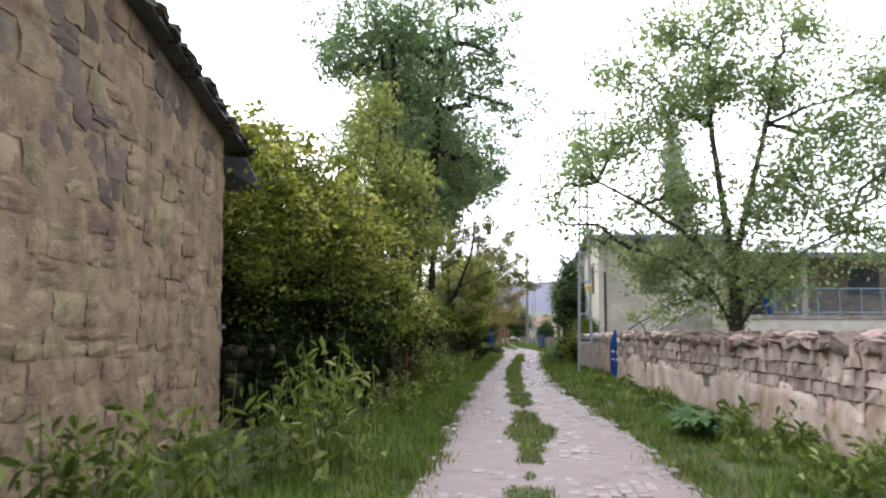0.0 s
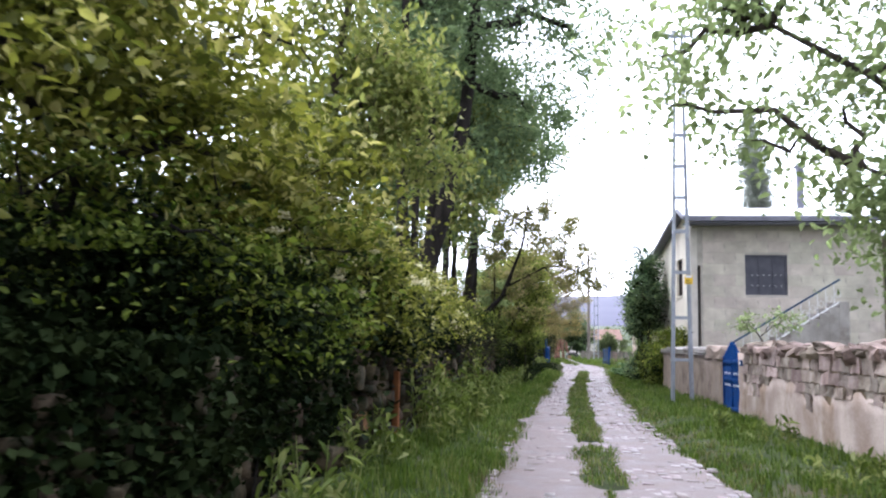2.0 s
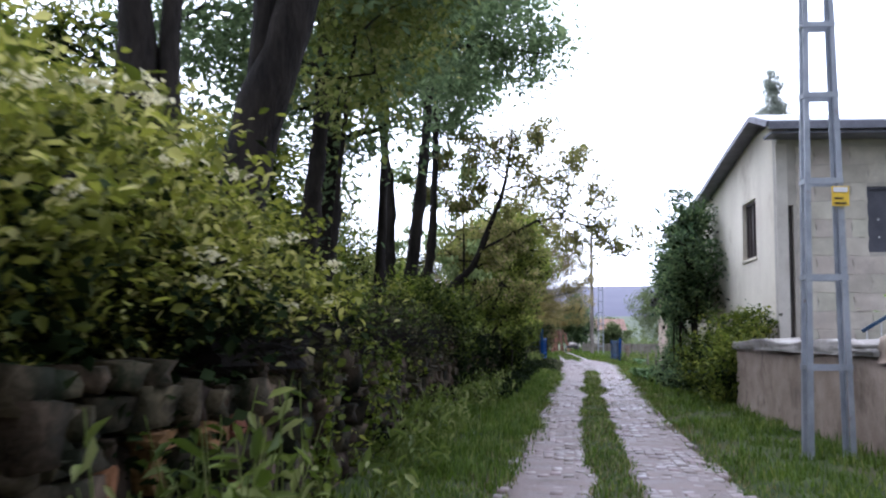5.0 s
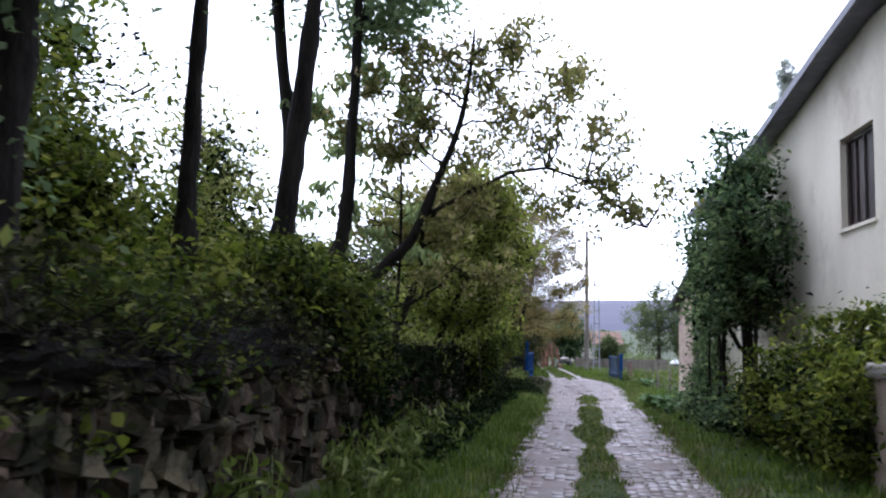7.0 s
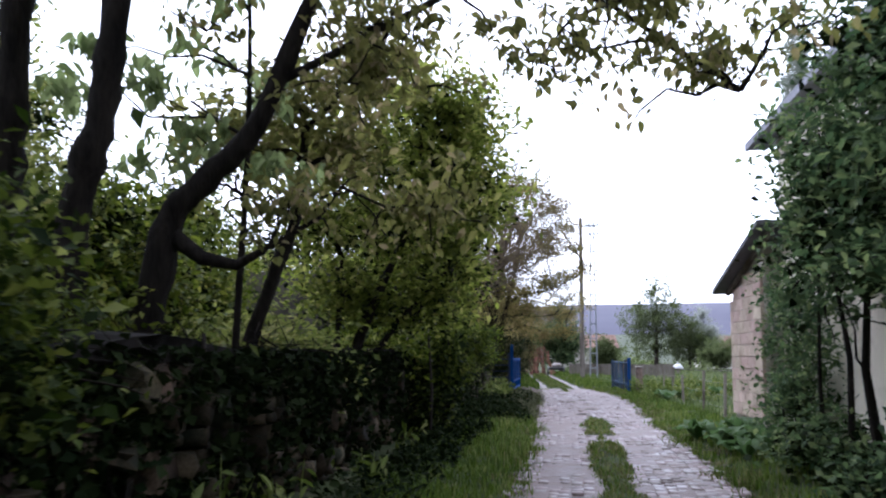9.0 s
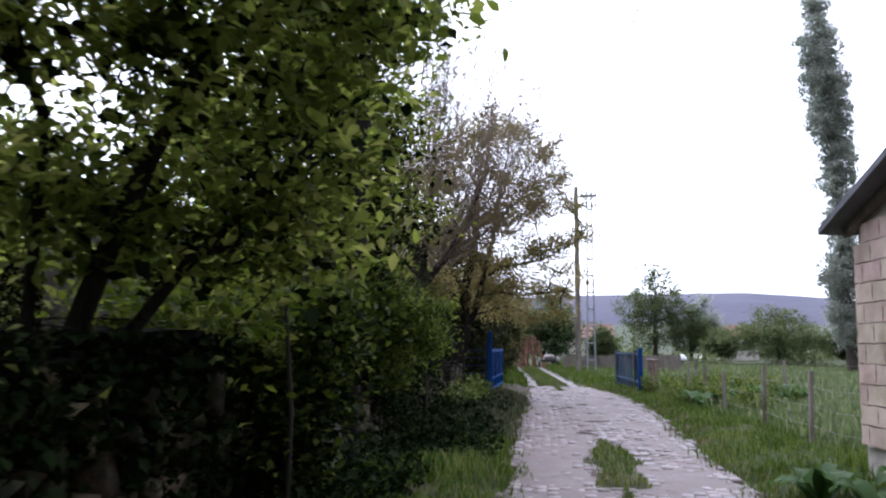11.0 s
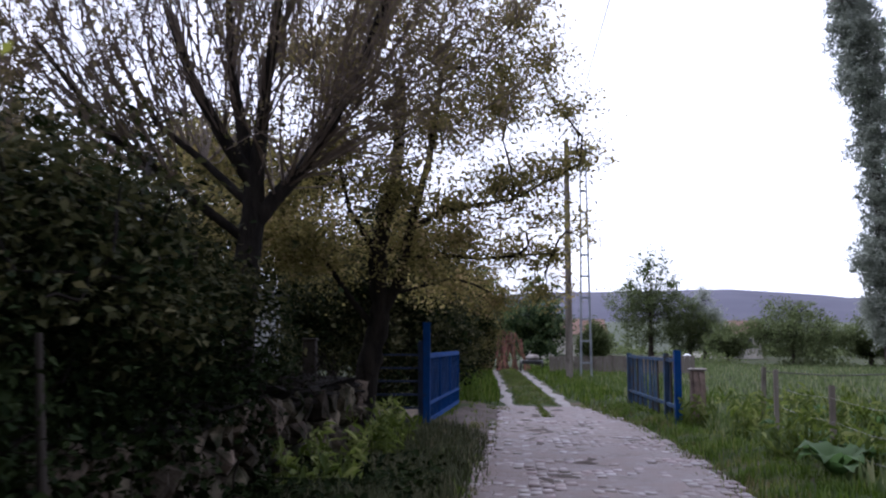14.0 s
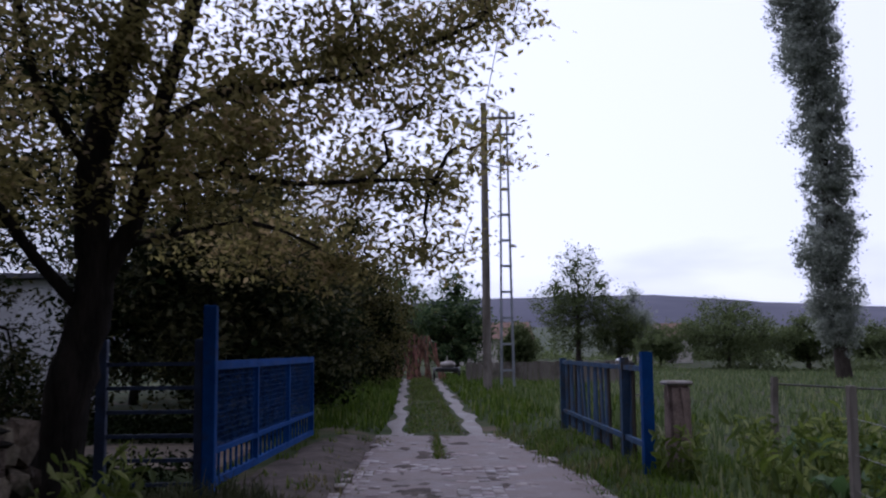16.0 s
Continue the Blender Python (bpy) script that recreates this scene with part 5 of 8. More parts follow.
bundle("wire_mesh", net, BLUE_NET, lf, 3, (0, 0, 0), "stuff")
for k in range(24):
    u = 0.28 + k * 0.185
    bm = bmesh.new()
    beam(bm, along(u, 0.18), along(u, 0.43), 0.02, 0.02)
    part("bar", bm, BLUE, lf)
pan = thing("barred_panel", 0.85, 63.02, 0, "barred blue steel panel beside the gate, darkened in colour for shade", "fence panel")
for x in (-0.36, 0.40):
    bm = bmesh.new()
    cuboid(bm, x - 0.04, x + 0.04, -0.035, 0.035, -0.1, 1.3, 0.006)
    part("upright", bm, BAR_STEEL, pan)
for k in range(6):
    bm = bmesh.new()
    beam(bm, (-0.34, 0, 0.18 + k * 0.185), (0.40, 0, 0.18 + k * 0.185), 0.03, 0.03)
    part("bar", bm, BAR_STEEL, pan)
# slab added for bare ground, its dark colour holds the tree's shade
slab = thing("ground_slab", -0.05, 66.2, 0, "slab standing for bare ground behind the barred panel, darkened for shade", "slab")
part("body", rough_slab(1.0, -1.1, 65.0, 67.6, -0.05, 0.06, 0.25, np.random.default_rng(77), 0.02, slab.location), TUFF_DARK, slab)
dp = thing("gatepost", -0.25, 62.6, 0, "dark weathered timber gatepost beside the dark tree", "post")
bm = bmesh.new()
cuboid(bm, -0.09, 0.09, -0.09, 0.09, -0.1, 1.3, 0.02)
part("shaft", bm, WET_WOOD, dp)
bm = bmesh.new()
cuboid(bm, -0.1, 0.1, -0.1, 0.1, 1.3, 1.34, 0.01)
part("cap", bm, WET_WOOD, dp)

# ---- right gate leaf of upright slats ----
rg = thing("slatted_gate", 5.0, 64.2, 0, "faded blue slatted gate standing open, slats uneven", "gate")
A, B = Vector((0.06, 0.0, 0)), Vector((0.12, 5.2, 0))
d2 = (B - A).normalized()
for u, hh, w in ((0.0, 1.16, 0.10), (0.95, 1.1, 0.08), (5.15, 1.06, 0.09)):
    bm = bmesh.new()
    p = A + d2 * u
    beam(bm, p + Vector((0, 0, -0.1)), p + Vector((0, 0, hh)), w, w)
    part("post", bm, BLUE_DARK if u else BLUE, rg)
for z in (0.3, 1.0):
    bm = bmesh.new()
    beam(bm, A + Vector((0, 0, z)), B + Vector((0, 0, z)), 0.04, 0.05)
    part("rail", bm, BLUE_DARK, rg)
r = np.random.default_rng(31)
for k in range(26):
    u = 0.12 + k * 0.195
    if k in (2, 7, 8, 15):
        continue
    p = A + d2 * u + Vector((0.03, 0, 0))
    bm = bmesh.new()
    beam(bm, p + Vector((0, 0, 0.08 + 0.04 * r.random())), p + Vector((0.02 * r.normal(), 0, 0.95 + 0.1 * r.random())), 0.02, 0.12 if k % 3 else 0.09, (0, 1, 0))
    part("slat", bm, (WET_WOOD, BLUE_DARK, BLUE_DARK)[k % 3], rg)
gp = thing("gate_pillar", 5.42, 64.5, 0, "squat worn stone gate pillar with a pale cap", "pillar")
bm = bmesh.new()
cuboid(bm, -0.10, 0.10, -0.12, 0.12, -0.2, 0.84, 0.025)
bmesh.ops.subdivide_edges(bm, edges=bm.edges[:], cuts=2, use_grid_fill=True)
for v in bm.verts:
    v.co += Vector(r.normal(size=3)) * 0.008
part("shaft", bm, LOOSE_STONE, gp)
bm = bmesh.new()
cuboid(bm, -0.125, 0.125, -0.14, 0.14, 0.84, 0.88, 0.015)
part("cap", bm, CONCRETE, gp)

# ---- wire fence on the right ----
fy = [50.2, 52.2, 54.4, 57.0, 59.3, 61.6]
fence = thing("wire_fence", 5.4, 55.5, 0, "low wire fence on thin grey posts along the meadow", "fence")
tops = []
for k, y in enumerate(fy):
    x = float(np.interp(y, (50, 57, 62), (5.25, 5.42, 5.75)))
    g = ground_z(x, y)
    h = 0.78 + 0.06 * r.normal()
    bm = bmesh.new()
    beam(bm, local(fence, (x, y, g - 0.2)), local(fence, (x + 0.03 * r.normal(), y + 0.03 * r.normal(), g + h)), 0.05, 0.05)
    part("post", bm, OLD_WOOD, fence)
    tops.append((x, y, g))
for z in (0.22, 0.45, 0.68):
    strands = [([local(fence, (*a[:2], a[2] + z)), local(fence, ((a[0] + b[0]) / 2, (a[1] + b[1]) / 2, (a[2] + b[2]) / 2 + z - 0.03)), local(fence, (*b[:2], b[2] + z))], [0.0025] * 3) for a, b in zip(tops, tops[1:])]
    bundle("wire", strands, WIRE, fence, 3, (0, 0, 0), "stuff")
fence2 = thing("wire_fence", 14.0, 66.0, 0, "sagging dark wire fence crossing the meadow", "fence")
tops = []
for k in range(7):
    x, y = 6.6 + k * 2.4, 65.2 + k * 0.35
    g = ground_z(x, y)
    bm = bmesh.new()
    beam(bm, local(fence2, (x, y, g - 0.2)), local(fence2, (x + 0.03 * r.normal(), y, g + 0.85)), 0.06, 0.06)
    part("post", bm, OLD_WOOD, fence2)
    tops.append((x, y, g))
for z, wr in ((0.35, 0.005), (0.78, 0.012)):
    strands = [([local(fence2, (*a[:2], a[2] + z)), local(fence2, ((a[0] + b[0]) / 2, (a[1] + b[1]) / 2, (a[2] + b[2]) / 2 + z - 0.05)), local(fence2, (*b[:2], b[2] + z))], [wr] * 3) for a, b in zip(tops, tops[1:])]
    bundle("wire", strands, DARK_STEEL, fence2, 3, (0, 0, 0), "stuff")

# ---- end of the lane: planks, sacks, low wall, far houses ----
pile = thing("plank_stack", 2.9, 95.0, 0, "reddish sawn planks leaning together in a stack", "planks")
r = np.random.default_rng(33)
for k in range(38):
    x = -0.95 + 1.9 * k / 37 + 0.04 * r.normal()
    bm = bmesh.new()
    h = 1.0 + 0.95 * r.random()
    beam(bm, (x + 0.35 * r.normal(), -0.4 - 0.1 * r.random(), 0.0), (x * 0.75 + 0.22 * r.normal(), 0.25, h), 0.07, 0.03, (0, 1, 0))
    part("plank", bm, PLANK, pile)
bm = bmesh.new()
beam(bm, (-0.6, 0.3, 0), (-0.5, 0.3, 1.7), 0.1, 0.1)
beam(bm, (0.6, 0.3, 0), (0.5, 0.3, 1.8), 0.1, 0.1)
beam(bm, (-0.7, 0.32, 1.35), (0.7, 0.32, 1.4), 0.1, 0.1)
part("trestle", bm, OLD_WOOD, pile)
cart = thing("hand_cart", 4.25, 93.0, 0, "small dark cart with a pale load", "cart")
bm = bmesh.new()
cuboid(bm, -0.45, 0.45, -0.5, 0.5, 0.35, 0.5, 0.02)
part("bed", bm, BLACK, cart)
bm = bmesh.new()
bmesh.ops.create_icosphere(bm, subdivisions=2, radius=0.3, matrix=Matrix.LocRotScale((0.05, 0, 0.62), None, (1.1, 1.2, 0.55)))
part("load", bm, CONCRETE, cart)
for s in (-1, 1):
    bm = bmesh.new()
    bmesh.ops.create_cone(bm, segments=14, radius1=0.27, radius2=0.27, depth=0.07, matrix=Matrix.LocRotScale((s * 0.5, 0, 0.26), Euler((0, math.pi / 2, 0)), None), cap_ends=True)
    part("wheel", bm, BLACK, cart)
farwall = thing("far_board_fence", 7.4, 89.0, 0, "low grey board fence across the end of the lane", "fence")
for k in range(30):
    x = -2.6 + k * 0.2
    bm = bmesh.new()
    cuboid(bm, x, x + 0.185, -0.015, 0.015, -0.15, 0.72 + 0.06 * r.random(), 0.0)
    part("board", bm, OLD_WOOD, farwall)
bm = bmesh.new()
beam(bm, (-2.6, 0.035, 0.55), (3.4, 0.035, 0.55), 0.03, 0.08)
part("rail", bm, OLD_WOOD, farwall)


def far_house(x, y, w, dpt, h, ridge_h, label, tile):
    t = thing("far_house", x, y, -0.3, label, "house")
    bm = bmesh.new()
    cuboid(bm, -w / 2, w / 2, -dpt / 2, dpt / 2, 0, h)
    part("wall", bm, CORNER_WHITE, t)
    bm = bmesh.new()
    e = 0.35
    vs = [bm.verts.new(p) for p in ((-w / 2 - e, -dpt / 2 - e, h), (w / 2 + e, -dpt / 2 - e, h), (w / 2 + e, dpt / 2 + e, h), (-w / 2 - e, dpt / 2 + e, h), (-w / 2 - e, 0, h + ridge_h), (w / 2 + e, 0, h + ridge_h))]
    for f in ((0, 1, 5, 4), (2, 3, 4, 5), (0, 4, 3), (1, 2, 5), (3, 2, 1, 0)):
        bm.faces.new([vs[i] for i in f])
    part("roof", bm, tile, t, "faded tiled roof")
    for k in range(2):
        xx = -w / 4 + k * w / 2
        bm = bmesh.new()
        cuboid(bm, xx - 0.45, xx + 0.45, -dpt / 2 - 0.03, -dpt / 2 + 0.02, h * 0.4, h * 0.4 + 1.0)
        part("window", bm, SHUTTER, t)


far_house(8.6, 128, 6.0, 6, 2.3, 1.3, "far small house with a faded orange roof", RED_TILE)
far_house(27.5, 150, 6.0, 6, 2.6, 1.4, "far pale house among the trees", RED_TILE)
far_house(-9.5, 60.0, 6.0, 5, 2.6, 1.2, "pale village house seen between the orchard trees", RED_TILE)
far_house(-14.0, 47.0, 6.0, 7, 2.8, 1.3, "village house with a reddish roof behind the orchard", RED_TILE)

shack = thing("whitewashed_shack", -5.2, 73.5, 0, "small whitewashed shack behind the gate trees", "shed")
bm = bmesh.new()
cuboid(bm, -1.9, 1.8, -1.4, 1.4, -0.1, 2.5, 0.02)
part("wall", bm, LIMEWASH, shack)
bm = bmesh.new()
cuboid(bm, -2.1, 2.0, -1.6, 1.6, 2.5, 2.6, 0.01)
part("roof", bm, ROOF_DARK, shack)

sack = thing("white_sheet", 14.1, 106.0, float(ground_z(14.1, 106.0)), "white plastic sheet lying over a stump in the meadow", "sheet")
bm = bmesh.new()
bmesh.ops.create_icosphere(bm, subdivisions=3, radius=0.3)
for v in bm.verts:
    v.co = Vector((v.co.x * 1.3, v.co.y, max(0, v.co.z) * 1.2 + 0.45 - 0.5 * (v.co.x ** 2 + v.co.y ** 2))) + v.co.normalized() * 0.03 * noise.noise(v.co * 8)
part("cover", bm, SACK, sack, smooth=True)
bm = bmesh.new()
cuboid(bm, -0.12, 0.12, -0.12, 0.12, -0.1, 0.5, 0.02)
part("stump", bm, OLD_WOOD, sack)

# ---- trees and shrubs on the left ----
# lower half of the elder, in a darker leaf colour to paint its shade
tree("elder_shade_half", "lower half of the elder bush over the wall, shade put into its leaf colour", [(-3.0, 15.0, 0), (-2.9, 15.1, 1.2), (-2.7, 15.3, 2.2)], 0.12,
     [(-2.6, 14.6, 1.9, 1.0, 1.3, 0.8), (-2.2, 16.5, 1.8, 1.0, 1.3, 0.8), (-1.8, 15.4, 1.5, 0.7, 1.4, 0.5), (-3.2, 12.4, 1.8, 0.8, 0.7, 0.8), (-4.0, 12.6, 1.9, 1.0, 0.8, 1.0), (-4.4, 15.5, 2.4, 0.9, 1.4, 1.3)],
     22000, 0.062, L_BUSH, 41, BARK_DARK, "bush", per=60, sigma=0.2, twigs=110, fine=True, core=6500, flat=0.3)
tree("elder_bush", "tall arching elder bush beside the barn with fresh green leaves", [(-3.2, 14.2, 0), (-3.1, 14.3, 1.4), (-2.9, 14.5, 2.6)], 0.12,
     [(-3.1, 12.8, 3.0, 1.0, 1.1, 1.0), (-2.5, 15.0, 2.9, 1.1, 1.3, 0.9), (-2.1, 16.7, 2.7, 1.0, 1.2, 0.8), (-2.9, 14.6, 3.6, 1.1, 1.3, 0.7), (-3.6, 12.1, 3.0, 0.8, 0.7, 0.8), (-3.5, 14.2, 4.2, 1.0, 1.2, 0.5), (-4.2, 14.6, 3.9, 1.1, 1.2, 0.8)],
     30000, 0.096, L_ELDER, 341, BARK_DARK, "bush", per=46, sigma=0.18, twigs=110, fine=True, flat=0.35)
tree("elder_bush", "dense elder bush with cream flower heads over the wall", [(-2.6, 20.0, 0), (-2.5, 20.0, 1.1), (-2.4, 20.2, 2.0)], 0.12,
     [(-2.2, 18.6, 2.0, 1.1, 1.3, 1.0), (-2.1, 20.6, 1.8, 1.1, 1.3, 0.9), (-2.7, 19.6, 2.3, 1.1, 1.6, 0.7), (-1.4, 19.4, 1.5, 0.6, 1.5, 0.5), (-1.9, 22.4, 1.7, 0.9, 1.2, 0.8)],
     36000, 0.07, L_ELDER, 42, BARK_DARK, "bush", per=42, sigma=0.15, twigs=110, fine=True, core=5500, flat=0.42)
tree("elder_bush", "leafy elder bush with cream flower heads beside the lane wall", [(-2.4, 24.3, 0), (-2.3, 24.3, 1.0), (-2.2, 24.3, 1.7)], 0.1,
     [(-2.0, 23.6, 1.8, 0.9, 1.1, 0.75), (-1.7, 25.1, 1.7, 0.8, 1.0, 0.5), (-2.5, 24.6, 2.0, 0.9, 1.2, 0.65), (-1.3, 24.0, 1.5, 0.5, 1.2, 0.4), (-1.3, 26.3, 1.5, 0.4, 0.7, 0.3)],
     32000, 0.056, L_ELDER, 43, BARK_DARK, "bush", per=50, sigma=0.15, twigs=90, fine=True, core=4000, flat=0.42)
# added brambles in near-black leaf colour paint the shade under the elders
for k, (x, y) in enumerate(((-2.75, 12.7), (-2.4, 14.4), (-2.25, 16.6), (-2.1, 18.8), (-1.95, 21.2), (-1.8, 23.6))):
    tree("bramble", "near-black bramble added to stand for the shade under the elders", [(x - 0.3, y, 0), (x - 0.3, y, 0.4), (x - 0.2, y, 0.8)], 0.03,
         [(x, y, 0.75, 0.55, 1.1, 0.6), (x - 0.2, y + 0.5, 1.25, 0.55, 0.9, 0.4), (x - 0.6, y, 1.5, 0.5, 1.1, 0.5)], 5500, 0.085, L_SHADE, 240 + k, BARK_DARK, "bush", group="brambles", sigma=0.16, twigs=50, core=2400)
tree("young_maple", "slender tree with yellow-green young leaves rising out of the bushes", [(-2.3, 18.2, 0), (-2.2, 18.3, 2.0), (-1.95, 18.4, 4.2), (-1.8, 18.5, 5.4)], 0.09,
     [(-1.9, 18.4, 3.5, 0.8, 1.1, 0.6), (-1.5, 18.6, 4.4, 0.6, 0.9, 0.5), (-2.2, 18.3, 4.8, 0.5, 0.8, 0.5), (-1.85, 18.4, 5.7, 0.45, 0.6, 0.6), (-1.15, 18.9, 3.9, 0.45, 0.7, 0.4), (-1.05, 18.7, 3.2, 0.5, 0.7, 0.35), (-2.5, 18.2, 3.9, 0.5, 0.7, 0.5)], 13000, 0.085, L_YELLOW, 44, BARK, per=60, sigma=0.19, twigs=90, shell=0.4, hang=0.7, fine=True)
tree("young_maple", "tall thin tree with yellow-green leaves among the old trunks", [(-1.75, 29.6, 0), (-1.7, 29.6, 2.0), (-1.55, 29.6, 4.0), (-1.3, 29.7, 6.4)], 0.045,
     [(-1.2, 29.6, 5.2, 0.9, 1.1, 0.8), (-0.6, 30.0, 6.2, 0.9, 1.1, 0.8), (-1.8, 29.4, 6.4, 0.9, 1.1, 0.8), (-1.5, 29.6, 4.1, 0.6, 0.8, 0.5)], 11000, 0.10, L_YELLOW, 45, BARK_DARK, sigma=0.22, twigs=90, hang=0.6)

ELM = "tall old tree with a straight dark trunk and high leafy crown"
tree("tall_tree", ELM, [(-2.05, 24.9, 0), (-2.03, 24.9, 2.0), (-2.02, 24.9, 2.9), (-2.07, 24.9, 4.2), (-2.1, 25.2, 8.5)], 0.18,
     [(-2.8, 26.0, 6.6, 1.4, 1.5, 0.9), (-1.6, 26.5, 8.0, 1.5, 1.5, 1.2), (-3.2, 26.2, 9.0, 1.6, 1.6, 1.3), (-2.0, 26.0, 10.6, 1.5, 1.5, 1.4)], 18000, 0.12, L_ELM, 51, BARK_DARK, per=70, sigma=0.24, twigs=90,
     limbs=[([(-1.9, 24.9, -0.05), (-1.77, 24.9, 2.0), (-1.84, 24.95, 3.1), (-1.8, 25.2, 6.4)], 0.12), ([(-2.25, 24.9, -0.05), (-2.21, 24.9, 2.0), (-2.12, 24.9, 3.4), (-2.05, 25.0, 4.6)], 0.055)])
tree("leaning_tree", "big leaning tree with a forked dark trunk and broad crown", [(-2.15, 26.6, 0), (-1.95, 26.6, 1.5), (-1.74, 26.6, 2.9), (-1.42, 26.7, 4.1), (-1.1, 27.2, 6.0), (-0.85, 28.2, 10.0)], 0.27,
     [(-0.6, 28.8, 5.6, 1.3, 1.4, 0.8), (0.2, 29.4, 6.6, 1.4, 1.5, 1.0), (1.3, 30.0, 8.6, 1.3, 1.4, 1.1), (0.9, 29.4, 10.4, 1.3, 1.3, 1.2), (-3.9, 27.2, 10.0, 1.4, 1.4, 1.3), (-1.6, 28.2, 7.2, 1.5, 1.5, 1.1), (-0.6, 29.0, 9.6, 1.7, 1.7, 1.5), (-0.4, 29.0, 11.8, 1.4, 1.5, 1.2), (-2.0, 28.6, 10.2, 1.3, 1.4, 1.2), (-1.3, 28.2, 4.9, 0.9, 1.0, 0.5)],
     28000, 0.12, L_ELM, 52, BARK_DARK, per=70, sigma=0.24, twigs=130, limbs=[([(-1.72, 26.6, 3.0), (-1.7, 26.65, 3.9), (-1.75, 26.7, 5.2), (-1.7, 27.0, 7.0)], 0.13)])
tree("tall_tree", ELM, [(-2.3, 30.55, 0), (-2.25, 30.55, 1.6), (-2.19, 30.55, 2.7), (-2.1, 30.6, 3.8), (-2.0, 31.0, 9.0)], 0.19,
     [(-2.9, 31.6, 5.2, 1.3, 1.3, 0.8), (-1.8, 32.2, 6.8, 1.4, 1.5, 1.1), (-3.0, 31.2, 4.6, 0.8, 0.9, 0.7), (-3.4, 31.5, 7.6, 1.6, 1.6, 1.3), (-2.3, 32.0, 10.0, 1.7, 1.7, 1.5), (-1.0, 32.8, 8.2, 1.2, 1.3, 1.0), (-4.4, 31.4, 5.6, 1.1, 1.2, 1.0)], 28000, 0.11, L_ELM, 53, BARK_DARK, per=70, sigma=0.24, twigs=110)
tree("tall_tree", "tall old tree with a shaggy trunk wrapped in small shoots", [(-2.4, 32.2, 0), (-2.36, 32.2, 1.7), (-2.27, 32.2, 3.0), (-2.26, 32.3, 4.5), (-2.2, 33.0, 8.0)], 0.19,
     [(-2.3, 32.2, 2.5, 0.3, 0.3, 0.8), (-2.25, 32.3, 3.9, 0.5, 0.5, 1.0), (-1.6, 32.5, 4.3, 0.6, 0.6, 0.6), (-2.9, 32.6, 4.6, 0.6, 0.7, 0.8), (-1.3, 32.8, 4.9, 0.6, 0.7, 0.6), (-2.0, 33.6, 5.9, 1.3, 1.4, 0.9), (-1.4, 34.0, 7.6, 1.5, 1.5, 1.1), (-2.4, 33.6, 9.6, 1.6, 1.6, 1.4), (-3.6, 33.4, 5.6, 0.9, 1.0, 0.9)], 30000, 0.10, L_ELM, 54, BARK_DARK, per=70, sigma=0.24, twigs=110)
tree("slim_tree", "slim straight dark trunk with a high thin crown", [(-1.92, 34.3, 0), (-1.9, 34.3, 1.6), (-1.86, 34.3, 2.9), (-1.83, 34.3, 4.2), (-1.8, 34.8, 8.4)], 0.115,
     [(-1.8, 35.6, 6.2, 1.0, 1.0, 0.6), (-1.5, 35.8, 7.4, 1.2, 1.2, 0.9), (-2.3, 35.4, 8.6, 1.2, 1.2, 1.0)], 11000, 0.12, L_ELM, 55, BARK_DARK, per=60, sigma=0.22, twigs=70)
tree("tall_tree", "tall dark-trunked tree leaning slightly towards the lane", [(-1.85, 36.6, 0), (-1.72, 36.6, 1.6), (-1.62, 36.6, 2.6), (-1.5, 36.6, 3.7), (-1.38, 36.7, 5.4), (-1.3, 37.0, 8.2)], 0.17,
     [(-1.5, 37.6, 6.6, 1.1, 1.2, 0.7), (-1.1, 38.2, 8.2, 1.4, 1.4, 1.0), (-0.1, 38.6, 7.2, 1.1, 1.2, 0.9), (0.8, 39.4, 7.5, 0.9, 1.0, 0.8), (0.2, 38.8, 8.9, 1.1, 1.1, 0.8)], 14000, 0.12, L_ELM, 56, BARK_DARK, per=70, sigma=0.24, twigs=80)
tree("tall_tree", "tall dark-trunked tree leaning away from the lane", [(-2.4, 40.8, 0), (-2.49, 40.8, 1.7), (-2.67, 40.8, 2.5), (-2.66, 40.8, 3.4), (-2.68, 40.8, 4.6), (-2.95, 40.8, 6.7), (-3.0, 40.8, 8.6)], 0.18,
     [(-2.9, 40.6, 7.2, 1.0, 1.1, 0.7), (-2.4, 40.4, 9.0, 1.4, 1.4, 1.1), (-3.6, 40.8, 8.2, 1.0, 1.1, 0.8)], 9000, 0.12, L_ELM, 156, BARK_DARK, per=70, sigma=0.24, twigs=60)
tree("slim_tree", "slim crooked dark trunk with a broken high branch", [(-2.05, 40.2, 0), (-1.88, 40.2, 1.55), (-1.8, 40.2, 2.3), (-1.66, 40.2, 2.9), (-1.6, 40.2, 3.7), (-1.55, 40.3, 5.6), (-1.6, 40.5, 7.4)], 0.15,
     [(-1.4, 41.0, 6.4, 0.9, 0.9, 0.5), (-1.7, 40.9, 7.5, 1.1, 1.1, 0.8), (-0.9, 41.2, 7.2, 0.8, 0.9, 0.6)], 8000, 0.12, L_ELM, 57, BARK_DARK, sigma=0.25, twigs=60)

